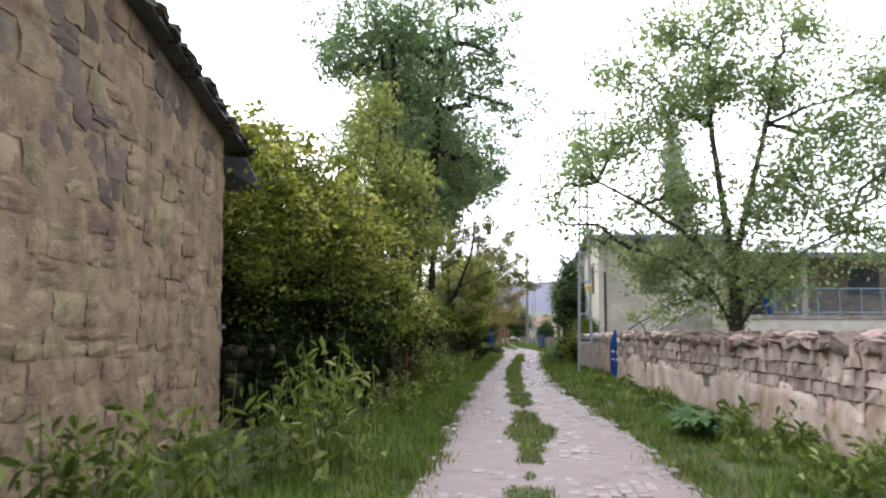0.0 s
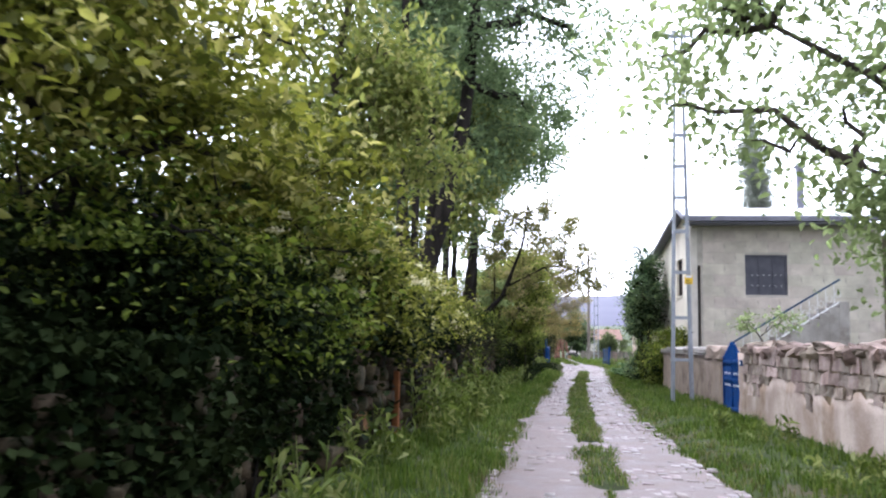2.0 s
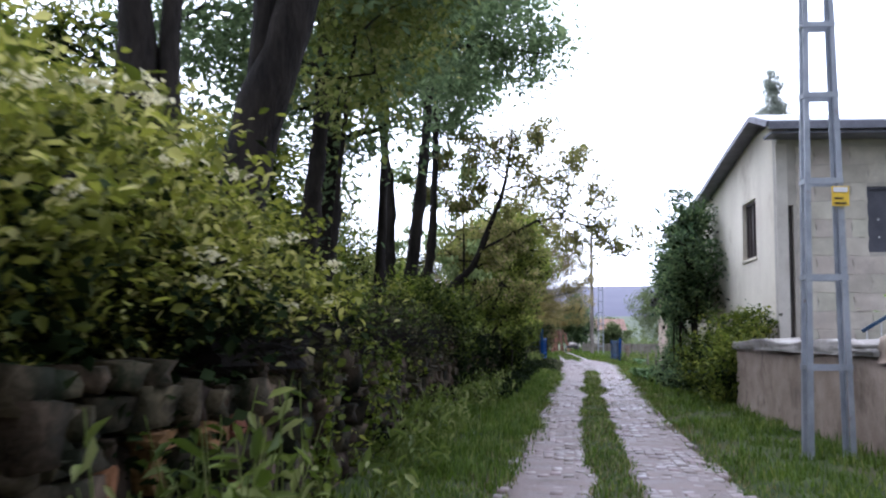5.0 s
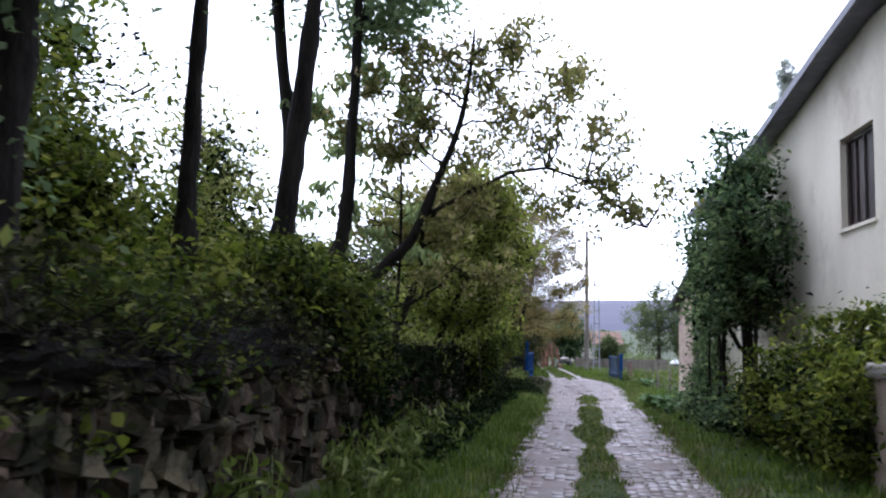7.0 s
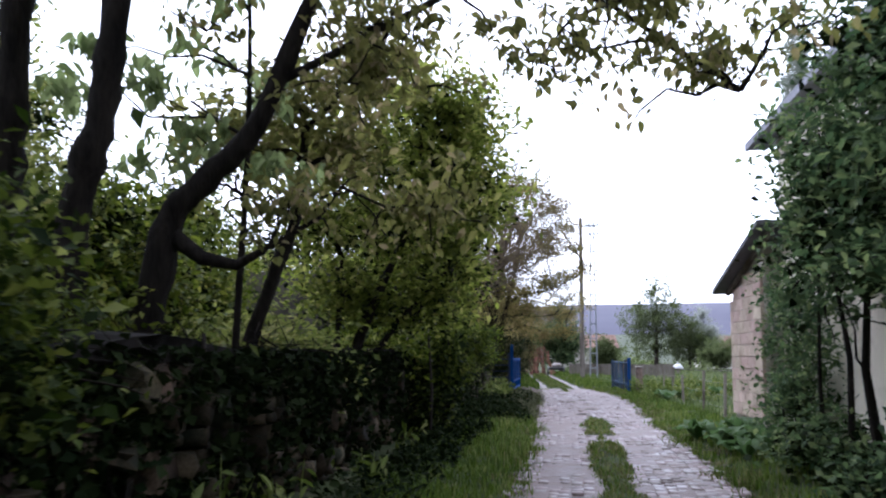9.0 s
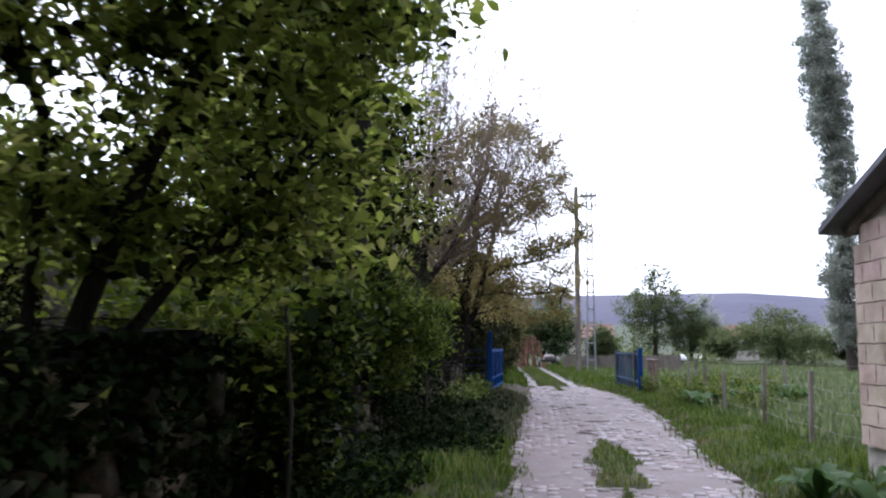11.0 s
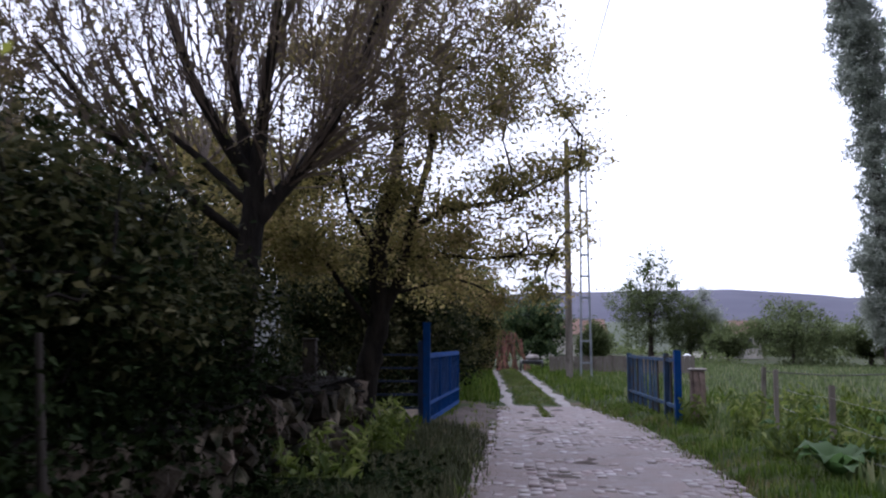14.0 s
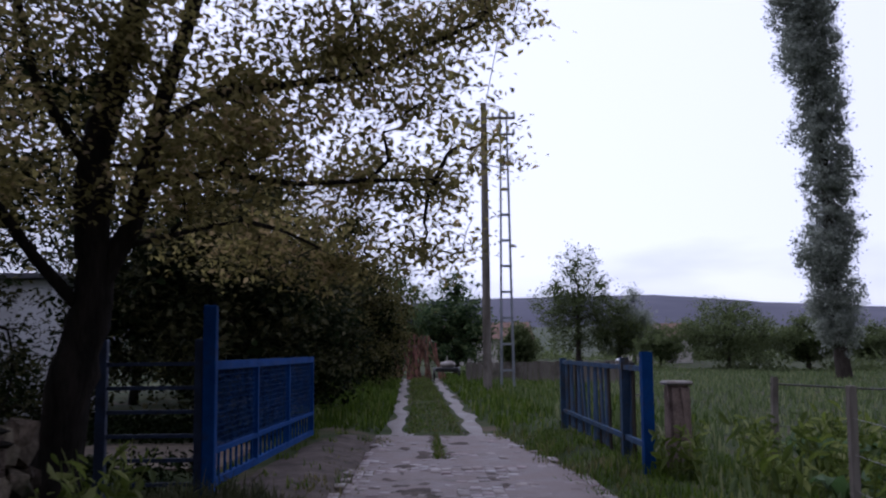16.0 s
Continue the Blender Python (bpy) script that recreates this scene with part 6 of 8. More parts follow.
tree("fruit_tree", "crooked fruit tree leaning over the lane with sparse young leaves", [(-1.75, 40.6, 0), (-1.5, 40.6, 1.2), (-1.4, 40.6, 1.67), (-1.29, 40.6, 2.19), (-1.03, 40.6, 2.5), (-0.66, 40.6, 2.9), (-0.33, 40.6, 3.72), (0.0, 40.65, 4.6), (0.16, 40.7, 5.5), (0.22, 40.7, 6.2)], 0.15,
     [(0.46, 40.7, 5.3, 0.6, 0.7, 0.6), (1.3, 40.6, 4.9, 0.6, 0.7, 0.5), (2.1, 40.6, 4.6, 0.5, 0.6, 0.45), (1.2, 40.5, 4.3, 0.6, 0.7, 0.4), (2.2, 40.5, 3.75, 0.6, 0.6, 0.4), (-1.0, 40.6, 4.2, 0.6, 0.7, 0.6), (-0.5, 40.7, 4.7, 0.6, 0.7, 0.5), (-0.2, 40.7, 5.7, 0.6, 0.7, 0.6), (0.8, 40.8, 5.9, 0.6, 0.7, 0.6),
      (2.6, 40.4, 3.2, 0.4, 0.5, 0.3), (0.2, 40.6, 3.3, 0.7, 0.7, 0.4), (-0.4, 40.5, 2.3, 0.6, 0.5, 0.35), (0.5, 41.2, 2.4, 0.6, 0.6, 0.4), (-1.7, 40.5, 4.6, 0.5, 0.6, 0.4), (3.1, 40.3, 3.5, 0.35, 0.5, 0.3), (1.6, 40.6, 5.3, 0.5, 0.6, 0.45), (2.4, 40.5, 4.2, 0.5, 0.5, 0.4), (-0.6, 40.6, 5.3, 0.5, 0.6, 0.5), (1.7, 40.5, 3.4, 0.6, 0.6, 0.3), (-1.4, 40.8, 5.2, 0.6, 0.7, 0.5), (-0.9, 41.0, 5.9, 0.5, 0.6, 0.4), (0.1, 41.3, 4.3, 0.7, 0.7, 0.5), (1.8, 41.2, 5.6, 0.5, 0.6, 0.4), (0.8, 41.0, 4.8, 0.6, 0.7, 0.4), (0.0, 40.6, 3.65, 0.4, 0.5, 0.2), (0.4, 40.6, 3.6, 0.4, 0.5, 0.2), (1.05, 40.6, 3.65, 0.4, 0.5, 0.22), (1.45, 40.6, 3.4, 0.4, 0.5, 0.2), (1.8, 40.6, 3.6, 0.4, 0.5, 0.2), (2.2, 40.6, 3.5, 0.4, 0.5, 0.2), (2.5, 40.5, 3.45, 0.35, 0.5, 0.25), (2.15, 40.6, 2.98, 0.35, 0.3, 0.08)], 11500, 0.082, L_OLIVE, 58, BARK_DARK, per=13, sigma=0.1, twigs=880, shell=0.3, hang=1.1, twig_r=0.009, limb_r=0.14, taper=0.9, fine=True,
     limbs=[([(-1.29, 40.6, 2.1), (-1.0, 40.5, 1.9), (-0.75, 40.5, 1.85), (-0.55, 40.45, 1.95)], 0.07), ([(-0.55, 40.6, 3.2), (0.31, 40.6, 3.64), (0.79, 40.6, 3.9), (1.35, 40.6, 3.97), (1.94, 40.6, 3.77), (2.44, 40.5, 3.35), (2.8, 40.4, 3.05)], 0.036)])
tree("walnut_sapling", "thin walnut sapling with drooping fresh leaves between the old trunks", [(-1.05, 41.4, 0), (-1.0, 41.4, 1.5), (-0.95, 41.4, 3.0), (-0.98, 41.4, 4.6), (-1.0, 41.4, 6.0)], 0.035,
     [(-1.45, 41.3, 3.75, 0.4, 0.4, 0.2), (-1.7, 41.2, 3.35, 0.35, 0.4, 0.2), (-1.35, 41.3, 3.0, 0.35, 0.4, 0.2), (-1.2, 41.2, 2.7, 0.35, 0.4, 0.16), (-1.65, 41.2, 2.8, 0.3, 0.4, 0.18), (-2.2, 41.2, 3.7, 0.35, 0.4, 0.2), (-2.5, 41.3, 3.4, 0.35, 0.4, 0.25), (-0.75, 41.3, 3.4, 0.3, 0.4, 0.16), (-0.7, 41.2, 2.65, 0.3, 0.4, 0.14), (-1.1, 41.3, 4.3, 0.5, 0.5, 0.3), (-1.8, 41.3, 4.5, 0.5, 0.5, 0.3), (-0.8, 41.4, 5.2, 0.5, 0.5, 0.4), (-1.5, 41.4, 5.6, 0.6, 0.5, 0.4), (-2.4, 41.2, 5.0, 0.5, 0.5, 0.4)],
     2000, 0.14, L_WALNUT, 258, BARK_DARK, "sapling", per=11, sigma=0.085, twigs=240, shell=0.2, hang=1.5, twig_r=0.005, limb_r=0.45, leaf_w=0.42, start=0.35, fine=True)
tree("fruit_tree", "thin dark fruit tree leaning towards the lane", [(-1.45, 42.3, 0), (-1.2, 42.3, 1.1), (-0.95, 42.3, 1.9), (-0.75, 42.35, 2.5), (-0.7, 42.4, 3.3)], 0.09,
     [(-0.8, 42.5, 3.6, 0.6, 0.7, 0.4), (-0.3, 42.5, 3.1, 0.5, 0.7, 0.35), (-1.4, 42.4, 3.2, 0.6, 0.7, 0.4), (-0.1, 42.8, 3.9, 0.5, 0.6, 0.4)], 3200, 0.10, L_OLIVE, 158, BARK_DARK, per=20, sigma=0.15, twigs=110, shell=0.45, twig_r=0.008, limb_r=0.4, fine=True)
tree("plum_tree", "dense leafy plum tree spreading over the verge", [(-0.85, 45.4, 0), (-0.7, 45.4, 1.2), (-0.3, 45.4, 2.2), (0.1, 45.6, 3.2)], 0.085,
     [(-0.3, 45.3, 2.9, 0.6, 0.8, 0.6), (0.5, 45.7, 3.5, 0.8, 0.9, 0.8), (0.45, 45.9, 2.6, 0.55, 0.7, 0.65), (0.0, 45.4, 4.4, 0.8, 0.9, 0.6), (-0.9, 45.6, 2.2, 0.6, 0.8, 0.7), (0.8, 45.6, 3.4, 0.45, 0.6, 0.55), (0.65, 45.5, 4.3, 0.55, 0.6, 0.5), (-1.1, 45.0, 2.9, 0.6, 0.7, 0.5), (-0.5, 45.6, 1.9, 0.7, 0.8, 0.4), (0.2, 45.9, 1.9, 0.6, 0.7, 0.4), (-1.4, 44.8, 3.8, 0.6, 0.7, 0.5), (-0.7, 45.2, 3.7, 0.6, 0.7, 0.5)],
     20000, 0.085, L_PLUM, 59, BARK_DARK, per=30, sigma=0.17, twigs=260, shell=0.5, fine=True, core=500, flat=0.5, limbs=[([(-0.85, 45.4, 0.4), (-0.9, 45.3, 1.3), (-0.85, 45.3, 2.4)], 0.055), ([(-0.75, 45.4, 0.8), (-0.2, 45.6, 1.6), (0.5, 45.9, 2.4)], 0.05)])
tree("dark_plum_tree", "shady tree leaning round the hut", [(-0.7, 49.6, 0), (-0.65, 49.7, 1.3), (-0.55, 49.8, 2.4), (-0.5, 49.9, 3.4)], 0.1,
     [(-0.9, 49.4, 3.2, 0.9, 0.8, 0.7), (-0.2, 50.0, 3.9, 0.9, 0.8, 0.7), (0.05, 50.7, 2.6, 0.5, 0.5, 0.8), (0.0, 51.4, 2.2, 0.4, 0.5, 0.5), (-0.5, 52.4, 2.1, 0.7, 0.8, 0.5), (-0.2, 50.3, 3.1, 0.5, 0.4, 0.5), (-1.35, 50.3, 1.2, 0.6, 0.3, 1.1), (-1.2, 50.3, 2.4, 0.7, 0.35, 0.7), (0.1, 49.4, 4.6, 0.8, 0.9, 0.5), (-0.9, 49.6, 4.7, 0.8, 0.8, 0.6), (-1.6, 50.2, 3.7, 0.7, 0.6, 0.7), (0.35, 50.4, 3.4, 0.5, 0.6, 0.5), (-0.3, 50.8, 2.9, 0.6, 0.5, 0.5), (0.25, 51.1, 3.0, 0.45, 0.5, 0.4), (0.6, 51.2, 2.7, 0.35, 0.5, 0.3), (-0.1, 51.0, 2.5, 0.35, 0.4, 0.35)],
     32000, 0.064, L_WALLTREE, 60, BARK_DARK, per=40, sigma=0.17, twigs=260, flat=0.5, core=4000)
tree("dark_plum_tree", "overhanging tree beside the low wall, leaf colour darkened for shade", [(-0.3, 54.6, 0), (-0.25, 54.7, 1.2), (-0.1, 54.9, 2.2)], 0.09,
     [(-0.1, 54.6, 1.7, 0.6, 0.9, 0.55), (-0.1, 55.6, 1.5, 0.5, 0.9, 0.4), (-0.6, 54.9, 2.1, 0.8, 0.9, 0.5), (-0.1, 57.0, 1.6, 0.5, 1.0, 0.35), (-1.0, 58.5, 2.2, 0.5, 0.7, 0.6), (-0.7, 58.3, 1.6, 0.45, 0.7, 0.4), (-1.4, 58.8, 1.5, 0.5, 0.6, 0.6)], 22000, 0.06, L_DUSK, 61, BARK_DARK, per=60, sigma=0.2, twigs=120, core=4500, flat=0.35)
tree("wall_shrub", "bright yellow-green shrub leaning out over the low wall", [(-0.2, 51.6, 0), (-0.1, 51.5, 0.7), (0.15, 51.2, 1.15), (0.4, 51.0, 1.4)], 0.035,
     [(0.7, 50.9, 1.55, 0.25, 0.35, 0.18), (0.4, 51.0, 1.4, 0.32, 0.45, 0.25), (0.75, 51.1, 1.25, 0.25, 0.4, 0.2), (0.3, 51.1, 1.75, 0.25, 0.35, 0.2), (0.3, 51.3, 0.95, 0.3, 0.45, 0.22), (0.15, 51.9, 1.7, 0.35, 0.5, 0.25)],
     8500, 0.058, L_BUSH, 261, BARK_DARK, "shrub", group="wall shrubs", per=24, sigma=0.11, twigs=150, flat=0.5)
wand_tree("willow", "tall twiggy willow with a knobbly forked head and thin shoots", (0.02, 57.9, 0), 8.6, 2.8, 230, 24000, 0.045, L_BROWN, 62, BARK_DARK,
          [([(-0.06, 0, -0.05), (-0.02, 0, 0.8), (0.02, 0, 1.7), (0.1, 0, 2.4), (0.1, 0, 2.85)], 0.17), ([(0.1, 0, 2.3), (0.28, 0.05, 2.55), (0.5, 0.1, 2.8), (0.75, 0.1, 3.2), (1.0, 0.15, 3.7), (1.25, 0.2, 4.4)], 0.085),
           ([(0.1, 0, 2.6), (0.15, 0, 3.1), (0.2, 0, 3.6), (0.3, 0, 4.4)], 0.08), ([(0.08, 0, 2.7), (-0.15, -0.1, 3.05), (-0.4, -0.15, 3.5), (-0.65, -0.2, 4.2)], 0.075),
           ([(0.05, 0, 2.75), (-0.05, 0.1, 3.2), (-0.15, 0.1, 3.7), (-0.2, 0.1, 4.5)], 0.07), ([(0.0, 0, 2.2), (-0.5, -0.3, 2.6), (-1.0, -0.5, 3.0), (-1.6, -0.7, 3.8)], 0.045), ([(0.05, 0, 2.5), (-0.4, 0.2, 2.9), (-0.9, 0.3, 3.3), (-1.4, 0.4, 4.1)], 0.045)], (0.35, 0.1), 0.15, 0.6)
wand_tree("willow", "twiggy willow behind the low wall with brown-green buds", (-2.3, 58.6, 0), 5.6, 2.2, 40, 8000, 0.06, L_BROWN, 262, BARK_DARK,
          [([(0, 0, -0.05), (0.02, 0, 0.9), (0.05, 0, 1.7)], 0.15), ([(0.04, 0, 1.6), (0.3, 0.1, 2.2), (0.5, 0.1, 2.9)], 0.07), ([(0.04, 0, 1.6), (-0.2, 0, 2.3), (-0.35, 0.1, 3.1)], 0.07), ([(0.04, 0, 1.5), (0.1, -0.3, 2.2), (0.1, -0.5, 2.8)], 0.06)], (0.0, 0.0), 0.12, 0.7)
# added bramble, its near-black leaves paint the shade before the hut
tree("bramble", "near-black bramble added as painted shade against the hut wall", [(-1.1, 50.4, 0), (-1.1, 50.4, 0.6), (-1.1, 50.4, 1.2)], 0.03,
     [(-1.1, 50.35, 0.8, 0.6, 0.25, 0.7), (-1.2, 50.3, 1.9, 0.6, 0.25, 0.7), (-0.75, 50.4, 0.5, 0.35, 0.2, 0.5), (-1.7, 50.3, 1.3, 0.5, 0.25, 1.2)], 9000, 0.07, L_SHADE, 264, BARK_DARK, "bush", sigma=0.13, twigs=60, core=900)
# near-black leaves here paint the shade behind the low wall
tree("bramble", "bramble heap behind the low wall with shade put into its black leaves", [(-0.4, 52.2, 0), (-0.4, 52.2, 0.4), (-0.4, 52.3, 0.8)], 0.04,
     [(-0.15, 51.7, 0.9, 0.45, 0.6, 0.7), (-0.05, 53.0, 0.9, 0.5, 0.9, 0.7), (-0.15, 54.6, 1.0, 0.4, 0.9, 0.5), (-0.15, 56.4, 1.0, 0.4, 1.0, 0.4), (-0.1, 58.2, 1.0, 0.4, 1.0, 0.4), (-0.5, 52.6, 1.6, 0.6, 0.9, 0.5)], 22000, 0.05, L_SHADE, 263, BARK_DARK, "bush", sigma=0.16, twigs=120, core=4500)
tree("gate_tree", "old dark-trunked tree by the blue gate with sparse small leaves", [(0.5, 61.9, 0), (0.58, 61.9, 0.55), (0.7, 61.9, 1.2), (0.79, 61.9, 1.65), (0.75, 61.9, 2.3), (0.83, 61.9, 2.85), (1.0, 61.95, 3.65), (1.05, 62.0, 4.8)], 0.17,
     [(1.7, 62.2, 3.1, 0.7, 0.8, 0.45), (2.4, 62.4, 3.4, 0.7, 0.8, 0.45), (3.0, 62.6, 3.6, 0.6, 0.7, 0.4), (3.5, 62.7, 3.9, 0.4, 0.6, 0.35), (1.5, 62.0, 4.2, 0.9, 0.9, 0.6), (2.4, 62.4, 4.5, 0.8, 0.9, 0.5), (0.3, 61.6, 3.8, 0.9, 0.9, 0.7), (-0.5, 61.5, 3.0, 0.9, 0.9, 0.6), (2.5, 62.8, 2.5, 0.7, 0.8, 0.35), (3.1, 63.0, 2.5, 0.5, 0.7, 0.3), (3.5, 63.2, 2.9, 0.4, 0.5, 0.3), (1.1, 62.3, 2.6, 0.8, 0.8, 0.4), (1.7, 63.2, 2.1, 0.8, 0.8, 0.3), (0.1, 61.8, 2.3, 0.7, 0.7, 0.4), (-1.4, 61.6, 3.6, 0.9, 0.9, 0.8), (3.0, 63.2, 2.0, 0.5, 0.7, 0.25), (2.3, 62.9, 1.85, 0.5, 0.6, 0.2), (1.9, 61.6, 2.6, 0.7, 0.6, 0.35), (0.0, 61.0, 2.6, 0.8, 0.7, 0.4), (1.1, 61.4, 3.2, 0.7, 0.6, 0.5), (-0.8, 60.6, 2.6, 0.7, 0.7, 0.5), (-0.2, 61.3, 2.3, 0.6, 0.6, 0.3), (1.5, 61.5, 2.15, 0.6, 0.6, 0.25), (2.9, 62.2, 2.95, 0.5, 0.6, 0.25), (0.4, 61.7, 4.9, 0.8, 0.8, 0.5), (1.6, 62.0, 5.1, 0.7, 0.8, 0.5), (1.1, 62.3, 6.2, 0.8, 0.8, 0.6), (1.9, 62.3, 6.3, 0.7, 0.8, 0.6), (2.6, 62.3, 5.7, 0.7, 0.7, 0.5), (2.4, 62.3, 4.9, 0.7, 0.7, 0.45), (3.0, 62.4, 5.1, 0.5, 0.6, 0.4), (0.6, 62.3, 5.7, 0.7, 0.8, 0.5), (-0.3, 62.2, 5.2, 0.7, 0.8, 0.5), (3.3, 62.6, 4.5, 0.5, 0.6, 0.35)],
     80000, 0.058, L_GATE, 63, BARK_DARK, per=13, sigma=0.12, twigs=1700, shell=0.3, twig_r=0.0055, limb_r=0.12,
     limbs=[([(0.79, 61.9, 1.6), (1.03, 61.9, 2.05), (1.24, 61.9, 3.0), (1.42, 61.95, 3.65), (1.6, 62.0, 4.9)], 0.085),
            ([(1.2, 61.9, 2.75), (1.55, 62.0, 2.98), (2.1, 62.2, 3.12), (2.55, 62.3, 3.2), (3.5, 62.6, 3.75)], 0.04), ([(1.1, 61.9, 2.35), (1.6, 62.0, 2.42), (2.1, 62.2, 2.38), (2.6, 62.4, 2.44), (3.1, 62.7, 2.5)], 0.03),
            ([(0.74, 61.9, 1.45), (0.45, 61.8, 1.8), (0.1, 61.6, 2.35), (-0.2, 61.4, 2.7)], 0.05), ([(0.95, 61.9, 1.9), (1.3, 62.0, 2.0), (1.7, 62.2, 2.12)], 0.025), ([(0.76, 61.9, 2.4), (0.4, 61.8, 3.0), (0.2, 61.7, 3.9)], 0.045)])
tree("shady_bush", "large bush behind the blue gate, leaf colour darkened for shade", [(0.6, 71.5, 0), (0.65, 71.5, 1.0), (0.7, 71.6, 2.0)], 0.12,
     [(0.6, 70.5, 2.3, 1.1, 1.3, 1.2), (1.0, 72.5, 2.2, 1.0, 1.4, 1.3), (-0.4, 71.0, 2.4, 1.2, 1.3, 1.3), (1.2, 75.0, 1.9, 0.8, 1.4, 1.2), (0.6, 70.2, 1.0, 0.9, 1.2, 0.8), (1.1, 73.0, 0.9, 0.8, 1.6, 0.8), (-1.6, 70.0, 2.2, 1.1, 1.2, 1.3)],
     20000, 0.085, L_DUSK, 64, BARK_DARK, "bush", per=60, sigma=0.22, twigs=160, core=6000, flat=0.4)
# leaf colour holds the shade; some trees are added to block sky light
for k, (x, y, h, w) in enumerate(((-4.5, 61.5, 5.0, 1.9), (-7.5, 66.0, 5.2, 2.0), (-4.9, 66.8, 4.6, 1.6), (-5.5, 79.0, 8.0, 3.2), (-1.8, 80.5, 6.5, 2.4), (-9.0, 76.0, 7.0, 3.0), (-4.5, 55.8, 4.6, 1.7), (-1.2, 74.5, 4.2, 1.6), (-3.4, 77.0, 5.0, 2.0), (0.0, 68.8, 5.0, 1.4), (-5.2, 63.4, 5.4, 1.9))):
    tree("thicket_tree", "thicket tree beyond the gate with shade put into its leaf colour", [(x, y, 0), (x + 0.1, y, h * 0.3), (x, y + 0.1, h * 0.6)], 0.09,
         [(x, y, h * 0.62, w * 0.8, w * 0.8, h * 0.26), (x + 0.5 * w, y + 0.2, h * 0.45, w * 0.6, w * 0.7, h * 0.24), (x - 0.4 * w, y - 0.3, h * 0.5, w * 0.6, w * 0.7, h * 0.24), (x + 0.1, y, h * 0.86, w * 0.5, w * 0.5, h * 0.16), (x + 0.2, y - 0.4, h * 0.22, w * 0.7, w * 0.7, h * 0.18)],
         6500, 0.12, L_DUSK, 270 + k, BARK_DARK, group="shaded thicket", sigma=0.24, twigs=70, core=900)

tree("thicket_tree", "tree with a low spreading crown beside the gate, shade put into its leaves", [(-2.75, 65.4, 0), (-2.7, 65.4, 1.2), (-2.6, 65.5, 2.4), (-2.5, 65.5, 3.6)], 0.1,
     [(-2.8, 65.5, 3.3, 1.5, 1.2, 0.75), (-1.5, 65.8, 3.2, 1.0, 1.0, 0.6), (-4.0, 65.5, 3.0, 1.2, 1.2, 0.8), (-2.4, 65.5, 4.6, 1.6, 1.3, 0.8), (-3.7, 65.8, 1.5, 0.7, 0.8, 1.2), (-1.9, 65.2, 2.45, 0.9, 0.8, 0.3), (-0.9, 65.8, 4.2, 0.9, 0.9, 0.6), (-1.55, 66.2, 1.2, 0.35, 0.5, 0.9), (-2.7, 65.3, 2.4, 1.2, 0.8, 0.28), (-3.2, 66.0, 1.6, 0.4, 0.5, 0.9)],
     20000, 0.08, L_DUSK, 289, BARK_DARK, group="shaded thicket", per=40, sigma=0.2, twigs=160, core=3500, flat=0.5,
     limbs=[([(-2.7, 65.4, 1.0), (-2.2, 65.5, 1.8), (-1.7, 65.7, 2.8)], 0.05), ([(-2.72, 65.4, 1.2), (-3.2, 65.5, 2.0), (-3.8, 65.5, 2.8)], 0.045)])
for k, (x, y, h, w) in enumerate(((0.9, 84.0, 6.0, 1.8), (-0.6, 78.0, 6.2, 2.1), (1.3, 90.0, 4.6, 1.4))):
    tree("lane_tree", "dense dark brownish-green tree beside the wheel tracks", [(x, y, 0), (x + 0.1, y, h * 0.3), (x, y + 0.1, h * 0.6)], 0.1,
         [(x, y, h * 0.62, w * 0.8, w * 0.8, h * 0.26), (x + 0.5 * w, y + 0.2, h * 0.42, w * 0.5, w * 0.7, h * 0.26), (x - 0.4 * w, y - 0.3, h * 0.5, w * 0.6, w * 0.7, h * 0.24), (x + 0.1, y, h * 0.86, w * 0.5, w * 0.5, h * 0.16), (x + 0.3 * w, y - 0.4, h * 0.2, w * 0.6, w * 0.7, h * 0.18)],
         13000, 0.09, L_LANE, 290 + k, BARK_DARK, group="lane trees", per=40, sigma=0.22, twigs=80, core=4500, flat=0.5)

THICK = "leafy green thicket tree of the orchard"
for k, (x, y, h, w) in enumerate(((-5.6, 27.5, 5.0, 1.8), (-5.0, 33.0, 4.3, 1.7), (-7.2, 31.0, 6.6, 2.1), (-4.8, 37.5, 5.9, 1.7), (-7.0, 39.0, 7.2, 2.2), (-4.4, 42.0, 5.4, 1.6), (-5.8, 46.5, 5.6, 1.8), (-3.6, 46.6, 3.8, 1.2), (-9.5, 36.0, 7.4, 2.5), (-9.0, 44.0, 7.0, 2.4), (-4.8, 51.5, 4.2, 1.6), (-7.5, 52.0, 5.0, 2.0), (-6.5, 22.0, 5.8, 2.0), (-5.6, 30.4, 6.0, 1.8), (-3.9, 32.6, 4.4, 1.1), (-4.4, 34.6, 5.2, 1.4), (-3.6, 35.4, 3.2, 0.9), (-3.6, 29.8, 3.2, 1.0), (-3.2, 43.6, 3.2, 1.0))):
    tree("thicket_tree", THICK, [(x, y, 0), (x + 0.1, y, h * 0.3), (x, y + 0.1, h * 0.6)], 0.08,
         [(x, y, h * 0.62, w * 0.8, w * 0.8, h * 0.26), (x + 0.5 * w, y + 0.2, h * 0.45, w * 0.6, w * 0.7, h * 0.24), (x - 0.4 * w, y - 0.3, h * 0.5, w * 0.6, w * 0.7, h * 0.24), (x + 0.1, y, h * 0.86, w * 0.5, w * 0.5, h * 0.16), (x + 0.2, y - 0.4, h * 0.25, w * 0.7, w * 0.7, h * 0.18)],
         13000, 0.092, L_YELLOW if k in (5, 10) else L_THICKET, 70 + k, BARK, group="orchard thicket", per=50, sigma=0.26, twigs=60, core=2600, flat=0.4)
